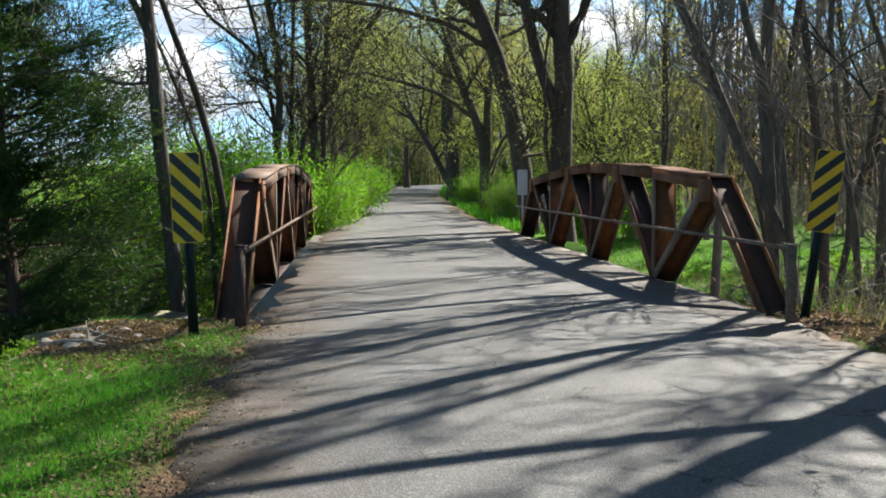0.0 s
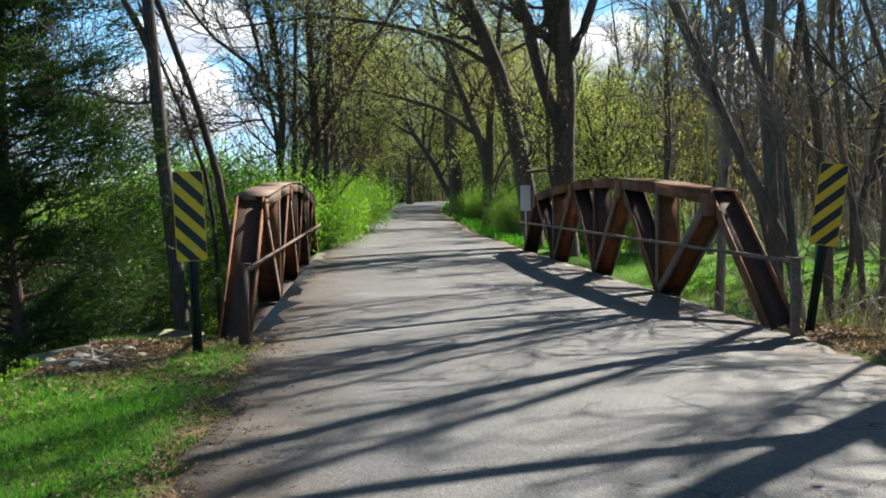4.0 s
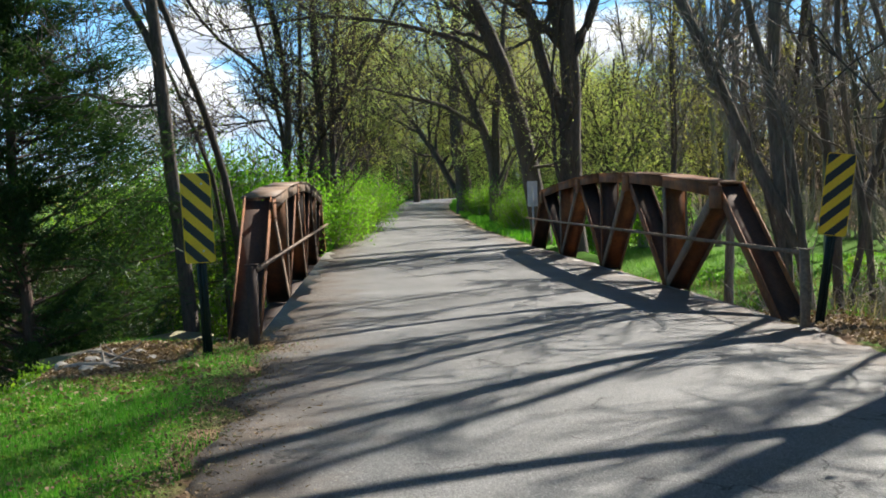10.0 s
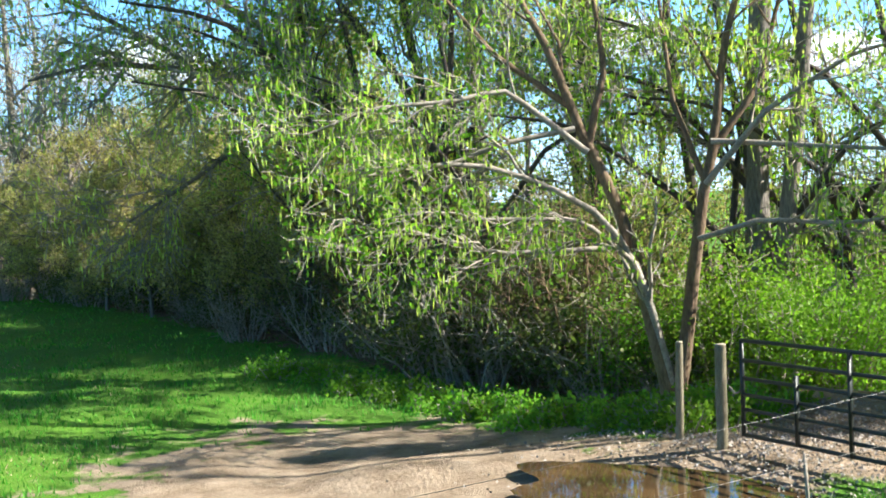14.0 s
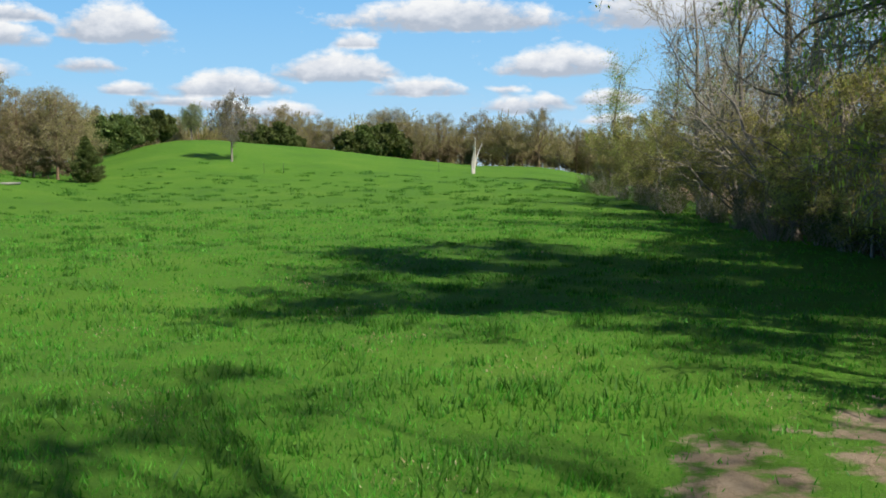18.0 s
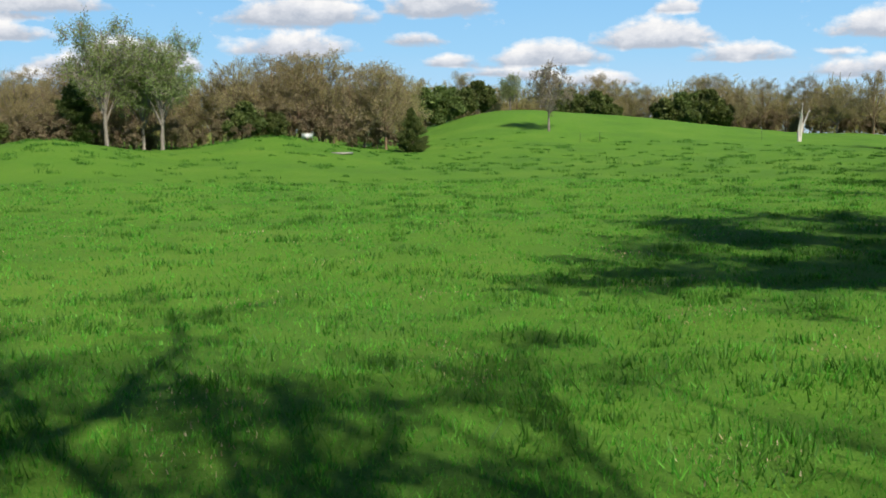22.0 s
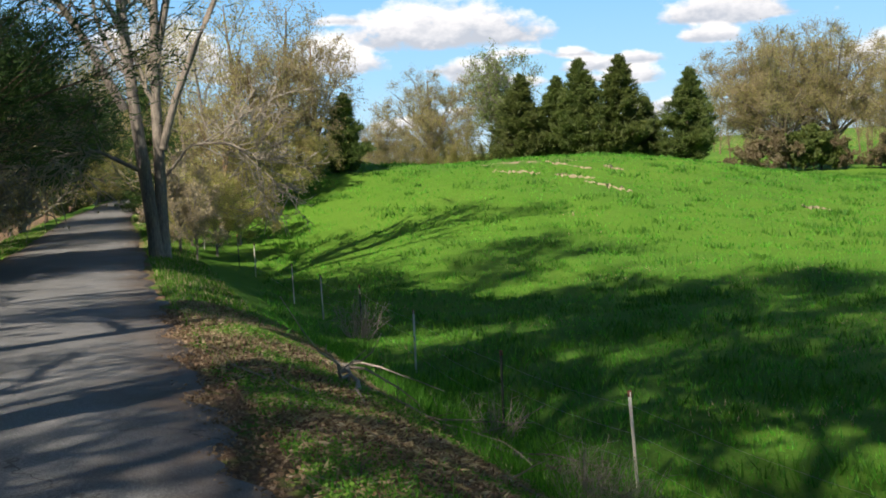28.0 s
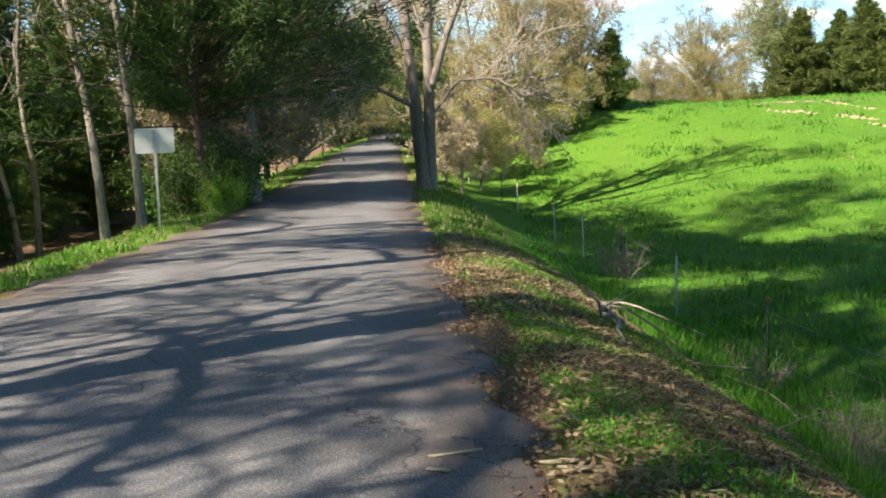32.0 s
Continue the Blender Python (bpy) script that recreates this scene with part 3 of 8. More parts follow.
pa_ = np.linspace(0, 2 * np.pi, 40, endpoint=False)
pr_ = 1 + 0.14 * np.sin(3 * pa_ + 1) + 0.09 * np.sin(5 * pa_)
px_, py_ = 2.3 * pr_ * np.cos(pa_), 1.0 * pr_ * np.sin(pa_)
pc_, ps_ = math.cos(radians(20)), math.sin(radians(20))
pv = [(-8.3, 8.6, PUDDLE_Z)] + [(-8.3 + pc_ * a - ps_ * b, 8.6 + ps_ * a + pc_ * b, PUDDLE_Z) for a, b in zip(px_, py_)]
pk = np.arange(0, 40, 2)
tagged(new("puddle", quad_mesh("puddle", pv, np.stack([np.zeros(20, int), pk + 1, pk + 2, (pk + 2) % 40 + 1], 1), PUDDLE, True)), "brown puddle in the muddy gateway", "puddle", kind="structure")


# ---- bridge ----
B_DIR = Vector((-0.0776, 0.997, 0)).normalized()
B_SIDE = Vector((B_DIR.y, -B_DIR.x, 0))
SPAN = 18.8


def steel_section(a, b, wide=0.34, deep=0.17, thick=0.02):
    """An H-shaped member from a to b: a web between two flanges. Returns web and flange shapes."""
    m, n = between(a, b)
    web, fl = Shape(), Shape()
    rot = m.copy()
    side = B_SIDE
    z = (Vector(b) - Vector(a)).normalized()
    y = z.cross(side).normalized()
    x = y.cross(z)
    rot = Matrix((x, y, z)).transposed().to_4x4()
    rot.translation = (Vector(a) + Vector(b)) / 2
    web.box(rot, (wide - 2 * thick, thick, n))
    for sx in (-1, 1):
        fl.box(rot @ Matrix.Translation((sx * (wide - thick) / 2, 0, 0)), (thick, deep, n))
    return web, fl


def pony_truss(origin, label, inner):
    """A riveted pony truss of four long panels with an arched top chord. inner: the side (+1 or -1) on which the road lies."""
    o = Vector(origin)
    root = thing("bridge_truss", label, "bridge truss", "bridge trusses", Matrix.Translation(o))

    def p(s, z):
        return B_DIR * s + Vector((0, 0, z))

    low = [(s, -0.05) for s in (0, 4.7, 9.4, 14.1, 18.8)]
    up = [(2.05, 1.5), (4.7, 1.66), (7.15, 1.76), (9.4, 1.8), (11.65, 1.76), (14.1, 1.66), (16.75, 1.5)]

    def member(name, a, b, wide, deep, mat, lab=""):
        web, fl = steel_section(p(*a), p(*b), wide, deep)
        ob = part(name, web.mesh(name, mat), root, lab)
        for half in (0, 1):
            f = Shape()
            f.v, f.f, f.n = [fl.v[half]], [fl.f[0]], 8
            part("flange", f.mesh("flange", RUST_EDGE if mat is not RUST_DARK else RUST), ob)
        return ob

    member("end_post", (-0.15, -0.15), up[0], 0.36, 0.16, RUST_DARK, "dark steel end post")
    member("end_post", (18.95, -0.15), up[6], 0.4, 0.16, RUST_DARK, "dark steel end post")
    diag = [(up[0], low[1]), (low[1], up[2]), (up[2], low[2]), (low[2], up[4]), (up[4], low[3]), (low[3], up[6])]
    for i, (a, b) in enumerate(diag):
        member("diagonal", a, b, 0.36, 0.16, RUST if i % 2 == 0 else RUST_DARK)
    for i in (1, 3, 5):
        member("vertical", (up[i][0], -0.1), up[i], 0.36, 0.14, RUST_DARK if i == 3 else RUST)
    # top chord: a cover plate over two channels, segment by segment
    for a, b in zip(up, up[1:]):
        pa, pb = p(*a), p(*b)
        m, n = between(pa, pb)
        sh = Shape()
        for dx, sx, dy, sy in ((0, 0.46, 0.0, 0.02), (-0.19, 0.025, -0.09, 0.17), (0.19, 0.025, -0.09, 0.17)):
            z = (pb - pa).normalized()
            y = z.cross(B_SIDE).normalized()
            if y.z < 0:
                y = -y
            x = y.cross(z)
            r = Matrix((x, y, z)).transposed().to_4x4()
            r.translation = (pa + pb) / 2
            sh.box(r @ Matrix.Translation((dx, dy + 0.05, 0)), (sx, sy, n + 0.02))
        part("top_chord", sh.mesh("top_chord", RUST_EDGE if inner > 0 else RUST), root)
    # gusset plates with rivet heads on the road side
    for s, z in up[::2]:
        g = Shape()
        r = Matrix((B_DIR, Vector((0, 0, 1)), B_SIDE)).transposed().to_4x4()
        r.translation = p(s, z - 0.13) + B_SIDE * (inner * 0.205)
        g.box(r, (0.5, 0.3, 0.016))
        for rx_ in (-0.2, -0.1, 0, 0.1, 0.2):
            for rz_ in (-0.1, 0.1):
                c = p(s + rx_, z - 0.13 + rz_) + B_SIDE * (inner * 0.218)
                g.tube([c - B_SIDE * 0.012, c + B_SIDE * 0.008 * inner], [0.018, 0.01], 6)
        part("gusset_plate", g.mesh("gusset_plate", RUST), root)
    bottom = Shape()
    m, n = between(p(0, -0.22), p(SPAN, -0.22))
    bottom.box(m, (0.3, 0.2, n))
    part("bottom_chord", bottom.mesh("bottom_chord", RUST_DARK), root)
    rail = Shape()
    a, b = p(-1.0, 0.78) + B_SIDE * (inner * 0.27), p(SPAN + 0.6, 0.78) + B_SIDE * (inner * 0.27)
    m, n = between(a, b)
    rail.box(m, (0.008, 0.045, n))
    rail.box(m @ Matrix.Translation((0.016 * inner, 0.018, 0)), (0.034, 0.008, n))
    part("hand_rail", rail.mesh("hand_rail", RUST_EDGE), root, "rusty angle-iron rail")
    return root


R0, L0 = Vector((3.88, 12.62, 0)), Vector((-2.42, 12.35, 0))
pony_truss(R0, "rusty riveted steel pony truss with arched top chord", -1)
pony_truss(L0, "rusty brown steel pony truss with worn edges", 1)


def upright_post(name, label, at, w, d, h, mat, lean=0.0, sink=0.3):
    sh = Shape()
    n = 6
    pts = [(lean * k / n, 0, -sink + (h + sink) * k / n) for k in range(n + 1)]
    m, ln = between(pts[0], pts[-1])
    sh.box(m, (d, w, ln))
    ob = thing(name, label, "post", at=Matrix.Translation(at))
    part("shaft", sh.mesh("shaft", mat), ob)
    cap = Shape()
    cap.box(Matrix.Translation((lean, 0, h + 0.01)), (w * 1.1, d * 1.1, 0.02))
    part("cap", cap.mesh("cap", mat), ob)
    return ob


upright_post("rail_post", "grey weathered post at the end of the bridge rail", (3.72, 11.6, 0), 0.085, 0.085, 0.8, RUST_EDGE)
upright_post("rail_post", "rusty steel post at the end of the bridge rail", (-2.14, 11.4, 0), 0.13, 0.1, 0.82, RUST_DARK)

deck = Shape()
mid = (R0 + L0) / 2 + B_DIR * SPAN / 2
dm = Matrix((B_SIDE, B_DIR, Vector((0, 0, 1)))).transposed().to_4x4()
dm.translation = mid + Vector((0, 0, -0.16))
deck.box(dm, (5.95, SPAN + 0.5, 0.26))
deck_thing = thing("bridge_deck", "concrete bridge deck between the trusses", "bridge deck")
part("slab", deck.mesh("slab", CONCRETE), deck_thing)
for k in range(5):
    fb = Shape()
    m = dm @ Matrix.Translation((0, -SPAN / 2 + 4.7 * k, -0.33))
    fb.box(m, (6.5, 0.25, 0.4))
    part("floor_beam", fb.mesh("floor_beam", RUST_DARK), deck_thing)
for k, s in enumerate((-0.75, SPAN + 0.75)):
    ab = Shape()
    m = dm @ Matrix.Translation((0, -SPAN / 2 + s, -1.55))
    ab.box(m, (7.4, 0.8, 3.0))
    th = thing("abutment", "stained concrete bridge abutment in the creek bank", "abutment", "bridge abutments")
    part("wall", ab.mesh("wall", CONCRETE), th)
    for sgn in (-1, 1):
        wing = Shape()
        wm = dm @ Matrix.Translation((sgn * 4.15, -SPAN / 2 + s + (0.2 if k == 0 else -0.2), -1.75)) @ Matrix.Rotation(radians(-sgn * (14 if k == 0 else -14)), 4, "Z")
        wing.box(wm, (1.5, 0.45, 2.6))
        part("wing_wall", wing.mesh("wing_wall", CONCRETE), th)


# ---- trees ----
def wander(rng, start, direction, length, n, bend, lift):
    """A wavering path of n steps."""
    d = np.array(direction, float)
    d /= np.linalg.norm(d)
    pts = [np.array(start, float)]
    for _ in range(n):
        d = d + rng.normal(0, bend, 3) + np.array([0, 0, lift])
        d /= np.linalg.norm(d)
        pts.append(pts[-1] + d * length / n)
    return np.array(pts)


def grow(seed, stems, limbs=9, first=0.3, spread=0.9, reach=0.42, kids=5, lift=0.09, bend=0.2, sides=7, side_bias=None, shrink=0.55, sub=3, thin=0.006, droop=0.0):
    """Wood of a broadleaf tree. stems: (x, y, lean_x, lean_y, height, radius). Returns the stems, the limbs, the twigs and the twig tips."""
    rng = np.random.default_rng(seed)
    trunks, boughs, twig = [], [], Shape()
    tips = []

    def shoot(path, radii, f, length, level):
        i = f * (len(path) - 1)
        a = int(min(i, len(path) - 2))
        p = path[a] + (path[a + 1] - path[a]) * (i - a)
        along = path[a + 1] - path[a]
        along /= np.linalg.norm(along)
        out = rng.normal(0, 1, 3)
        out -= along * out.dot(along)
        out /= np.linalg.norm(out) + 1e-9
        if side_bias is not None and level == 0:
            out = out * 0.6 + np.array(side_bias)
        sp = spread * rng.uniform(0.7, 1.2)
        d = along * math.cos(sp) + out * math.sin(sp)
        ln = length * reach * rng.uniform(0.6, 1.15) * (1.15 - 0.55 * f if level == 0 else 1.0)
        r = max(thin * 1.5, np.interp(i, np.arange(len(path)), radii) * rng.uniform(0.4, 0.62))
        return p, d, ln, r

    for x, y, lx, ly, h, r in stems:
        n = 12
        q = wander(rng, (x, y, -0.4), (lx, ly, 1), h + 0.4, n, bend * 0.3, 0.01)
        rr = r * (np.linspace(1, 0.12, n + 1) ** 0.8)
        rr[0] *= 1.35
        t = Shape()
        t.tube(q, rr, sides)
        trunks.append(t)
        for f in np.sort(rng.uniform(first, 1.0, limbs)):
            p, d, ln, r1 = shoot(q, rr, f, h, 0)
            q1 = wander(rng, p, d, ln, 8, bend, lift)
            q1[:, 2] -= droop * ln * np.linspace(0, 1, 9) ** 2
            r1s = np.linspace(r1, max(thin, r1 * 0.25), 9)
            bough = Shape()
            bough.tube(q1, r1s, 5)
            boughs.append(bough)
            tips.append(q1[6:])
            for g in np.sort(rng.uniform(0.2, 1.0, kids)):
                p, d, l2, r2 = shoot(q1, r1s, g, ln, 1)
                r2 = min(r2, 0.04)
                q2 = wander(rng, p, d, l2, 5, bend * 1.2, lift * 0.5 - droop * 0.2)
                twig.tube(q2, np.linspace(r2, max(thin, r2 * 0.3), 6), 3)
                tips.append(q2[1:])
                for _ in range(sub):
                    k = rng.integers(1, 5)
                    dd = q2[k + 1] - q2[k]
                    dd = dd / (np.linalg.norm(dd) + 1e-9) + rng.normal(0, 0.55, 3)
                    q3 = wander(rng, q2[k], dd, l2 * shrink, 3, bend, -droop * 0.3)
                    twig.tube(q3, np.linspace(max(thin, r2 * 0.5), thin * 0.6, 4), 3)
                    tips.append(q3[1:])
    return trunks, boughs, twig, np.vstack(tips)


def leaf_quads(rng, centres, size, flat=0.0, long=1.5, hang=False):
    """Leaf-shaped four-sided faces at the centres, turned at random."""
    n = len(centres)
    a = rng.normal(0, 1, (n, 3))
    if hang:
        a = np.stack([rng.normal(0, 0.12, n), rng.normal(0, 0.12, n), -np.ones(n)], 1)
    if flat:
        a[:, 2] *= 1 - flat
    a /= np.linalg.norm(a, axis=1)[:, None] + 1e-9
    b = np.cross(a, rng.normal(0, 1, (n, 3)))
    b /= np.linalg.norm(b, axis=1)[:, None] + 1e-9
    s = size * rng.uniform(0.6, 1.3, n)[:, None]
    a, b = a * s * long * 0.5, b * s * 0.5
    v = np.stack([centres - a, centres - a * 0.1 + b, centres + a, centres - a * 0.1 - b], 1).reshape(-1, 3)
    return v, np.arange(4 * n).reshape(-1, 4)


def twig_quads(rng, centres, away, width, length):
    """Thin four-sided slivers at the centres, pointing along the given ways with some disorder."""
    n = len(centres)
    a = away / (np.linalg.norm(away, axis=1)[:, None] + 1e-9) + rng.normal(0, 0.6, (n, 3)) + np.array([0, 0, 0.1])
    a /= np.linalg.norm(a, axis=1)[:, None] + 1e-9
    b = np.cross(a, rng.normal(0, 1, (n, 3)))
    b /= np.linalg.norm(b, axis=1)[:, None] + 1e-9
    s = rng.uniform(0.5, 1.4, n)[:, None]
    a, b = a * s * length * 0.5, b * s * width * 0.5
    v = np.stack([centres - a - b * 0.6, centres - a + b * 0.6, centres + a + b * 0.3, centres + a - b * 0.3], 1).reshape(-1, 3)
    return v, np.arange(4 * n).reshape(-1, 4)


def wander_many(rng, starts, ways, lengths, n, bend, lift):
    """Wavering paths of n steps each, one a row."""
    d = ways / (np.linalg.norm(ways, axis=1)[:, None] + 1e-9)
    pts = [starts]
    for _ in range(n):
        d = d + rng.normal(0, bend, d.shape) + np.array([0, 0, lift])
        d /= np.linalg.norm(d, axis=1)[:, None]
        pts.append(pts[-1] + d * (lengths / n)[:, None])
    return np.stack(pts, 1)


def tubes(paths, radii, sides=3):
    """A shape of many tapered tubes; paths (tubes, points, 3), radii (tubes, points)."""
    d = np.gradient(paths, axis=1)
    d /= np.linalg.norm(d, axis=2)[:, :, None] + 1e-9
    ref = np.where(np.abs(d[:, :, 2:3]) > 0.9, [[[1.0, 0, 0]]], [[[0, 0, 1.0]]])
    a = np.cross(d, ref)
    a /= np.linalg.norm(a, axis=2)[:, :, None] + 1e-9
    b = np.cross(d, a)
    th = np.arange(sides) * 2 * np.pi / sides
    ring = paths[:, :, None] + radii[:, :, None, None] * (np.cos(th)[:, None] * a[:, :, None] + np.sin(th)[:, None] * b[:, :, None])
    count, m = paths.shape[:2]
    i = (np.arange(count)[:, None, None] * m + np.arange(m - 1)[None, :, None]) * sides
    k = np.arange(sides)
    k2 = (k + 1) % sides
    f = np.stack([i + k, i + k2, i + sides + k2, i + sides + k], -1).reshape(-1, 4)
    s = Shape()
    s.add(ring.reshape(-1, 3), f)
    return s


def sprout(rng, paths, radii, each, span, angle, reach, thin, lift, bend, steps, slim=(0.4, 0.65), pull=None):
    """Side shoots of every path: each shoots a path, within that span of it, at about that angle, of that length."""
    n, m = paths.shape[:2]
    who = np.repeat(np.arange(n), each)
    f = rng.uniform(span[0], span[1], len(who)) * (m - 1)
    a = np.minimum(f.astype(int), m - 2)
    w = (f - a)[:, None]
    p = paths[who, a] * (1 - w) + paths[who, a + 1] * w
    along = paths[who, a + 1] - paths[who, a]
    along /= np.linalg.norm(along, axis=1)[:, None] + 1e-9
    out = rng.normal(0, 1, p.shape)
    out -= along * (out * along).sum(1)[:, None]
    out /= np.linalg.norm(out, axis=1)[:, None] + 1e-9
    if pull is not None:
        out = out * 0.6 + np.array(pull)
    sp = angle * rng.uniform(0.65, 1.25, len(who))[:, None]
    ln = rng.uniform(reach[0], reach[1], len(who)) * (1.15 - 0.5 * f / (m - 1))
    q = wander_many(rng, p, along * np.cos(sp) + out * np.sin(sp), ln, steps, bend, lift)
    r0 = np.maximum(thin * 1.6, (radii[who, a] * (1 - w[:, 0]) + radii[who, a + 1] * w[:, 0]) * rng.uniform(slim[0], slim[1], len(who)))
    return q, r0[:, None] * np.linspace(1, 0.3, steps + 1) + thin * 0.5 * np.linspace(0, 1, steps + 1)


def even(path, n):
    """A path through the given points, in n even steps, rounded at its corners."""
    path = np.asarray(path, float)
    s = np.concatenate([[0], np.cumsum(np.linalg.norm(np.diff(path, axis=0), axis=1))])
    t = np.linspace(0, s[-1], n * 4 + 1)
    q = np.stack([np.interp(t, s, path[:, k]) for k in range(3)], 1)
    for _ in range(3):
        q[1:-1] = (q[:-2] + q[1:-1] * 2 + q[2:]) / 4
    return q[::4]


def timber(seed, label, axes, levels, bark, twig_bark=None, leaves=(), at=None, group="", name="tree", split=True, thin=0.007, sides=8, leafy_from=-9.0):
    """A tree from its main stems and limbs. axes: (points, thick end, thin end); levels: one dict for sprout() per order of branching;
    leaves: (material, share or number for each twig point, size, clump, length, hanging)."""
    rng = np.random.default_rng(seed)
    ob = thing(name, label, "tree", group, at)
    N, limbs = 12, []
    P = np.stack([even(a[0], N) for a in axes])
    P[:, 1:-1] += rng.normal(0, 0.012, P[:, 1:-1].shape) * np.array([a[1] for a in axes])[:, None, None] * 6
    R = np.stack([a[2] + (a[1] - a[2]) * np.linspace(1, 0, N + 1) ** 0.85 for a in axes])
    for i, (pts, rad) in enumerate(zip(P, R)):
        t = Shape()
        rr = rad.copy()
        if pts[0, 2] < 0.1:
            rr[0] *= 1.4
        t.tube(pts, rr, sides)
        if pts[0, 2] < 0.1:
            part("trunk", t.mesh("trunk", bark, True), ob)
        elif split:
            part("bough", t.mesh("bough", bark, True), ob)
        else:
            limbs.append(t)
    if limbs:
        tagged(part("branch_growth", joined(limbs).mesh("branch_growth", bark, True), ob), kind="stuff")
    tips, fine = [P[:, 9:].reshape(-1, 3)], Shape()
    for i, lv in enumerate(levels):
        P, R = sprout(rng, P, R, thin=thin, **lv)
        if i == 0 and split and len(P) <= 60:
            for pts, rad in zip(P, R):
                b = Shape()
                b.tube(pts, rad, 5)
                part("bough", b.mesh("bough", bark, True), ob)
        else:
            s = tubes(P, R, 4 if i == 0 else 3)
            fine.add(s.v[0], s.f[0])
        if i > 0 or len(levels) == 1:
            tips.append(P[:, 1:].reshape(-1, 3))
    if fine.n:
        tagged(part("twig_growth", fine.mesh("twig_growth", twig_bark or bark), ob), kind="stuff")
    tips = np.vstack(tips)
    tips = tips[tips[:, 2] > leafy_from]
    for mat, per, size, clump, long, hang in leaves:
        pts = tips[rng.random(len(tips)) < per] if per < 1 else np.repeat(tips, int(per), 0)
        v, f = leaf_quads(rng, pts + rng.normal(0, clump, pts.shape), size, long=long, hang=hang)
        tagged(part("crown", quad_mesh("crown", v, f, mat), ob), kind="stuff")
    return ob


def shoots(each, span, angle, reach, lift=0.05, bend=0.18, steps=5, slim=(0.4, 0.65), pull=None):
    return dict(each=each, span=span, angle=angle, reach=reach, lift=lift, bend=bend, steps=steps, slim=slim, pull=pull)


def round_tree(seed, label, height, width, low, bark, leaf, at, group, share=1.0, size=0.12, forks=7, twig_bark=None, thin=0.016, shag=1.0):
    """A tree with a rounded crown: boughs fanning from the stem to the outline, branching twice, and buds on the twigs."""
    rng = np.random.default_rng(seed)
    mid, half = height * (low + 1) / 2, height * (1 - low) / 2
    axes = [([(0, 0, -0.4), (0.1, 0, height * 0.25), (0.0, 0.1, height * 0.55), (0.2, 0, height * 0.92)], height * 0.018, height * 0.004)]
    for k in range(forks):
        a = 2.4 * k + rng.uniform(-0.4, 0.4)
        up = (k + 0.5) / forks * 1.5 - 0.5
        rim = math.sqrt(max(0.1, 1 - up * up)) * width / 2 * rng.uniform(0.78, 0.98)
        end = np.array([math.cos(a) * rim, math.sin(a) * rim, mid + up * half * 0.9])
        s0 = np.array([0, 0, max(0.3, min(end[2] * 0.55, height * 0.4)) * rng.uniform(0.6, 1.0)])
        axes.append(([s0, s0 * 0.65 + end * 0.35 + np.array([0, 0, 0.05 * height]), s0 * 0.3 + end * 0.7 + np.array([0, 0, 0.04 * height]), end], height * 0.0085, height * 0.002))
    u = height
    return timber(seed, label, axes, [shoots(7, (0.2, 1), 0.85, (0.14 * u * shag, 0.26 * u * shag)), shoots(7, (0.15, 1), 0.8, (0.07 * u * shag, 0.14 * u * shag), steps=4), shoots(4, (0.2, 1), 0.75, (0.04 * u, 0.08 * u), steps=2)], bark, twig_bark or bark, ((leaf, share, size, 0.022 * u, 3.2, False),), at, group, split=False, thin=thin, sides=6)


def scatter(rng, points, per, radius):
    c = np.repeat(points, per, 0)
    return c + rng.normal(0, radius, c.shape)


def joined(shapes):
    s = Shape()
    for k in shapes:
        for v, f in zip(k.v, k.f):
            s.add(v, f)
    return s


def broadleaf(seed, label, stems, bark, leaf, per=4, size=0.12, clump=0.25, at=None, group="", category="tree", name="tree", long=1.5, split=True, hang=False, twig_bark=None, second=None, **kw):
    """A broadleaf tree: trunk, boughs, fine twig growth and a crown of small leaves. split: boughs as parts of their own."""
    rng = np.random.default_rng(seed + 999)
    trunks, boughs, twig, tips = grow(seed, stems, **kw)
    ob = thing(name, label, category, group, at)
    for t in trunks:
        part("trunk", t.mesh("trunk", bark, True), ob)
    if split:
        for k in boughs:
            part("bough", k.mesh("bough", bark, True), ob)
    else:
        tagged(part("branch_growth", joined(boughs).mesh("branch_growth", bark, True), ob), kind="stuff")
    tagged(part("twig_growth", twig.mesh("twig_growth", twig_bark or bark), ob), kind="stuff")
    for i, (lf, n) in enumerate(((leaf, per), second or (None, 0))):
        if n <= 0:
            continue
        pts = tips
        if n < 1:
            pts, n = tips[rng.random(len(tips)) < n], 1
        v, f = leaf_quads(rng, scatter(rng, pts, int(n), clump), size, long=long, hang=hang and i == 0)
        tagged(part("crown", quad_mesh("crown", v, f, lf), ob), kind="stuff")
    return ob


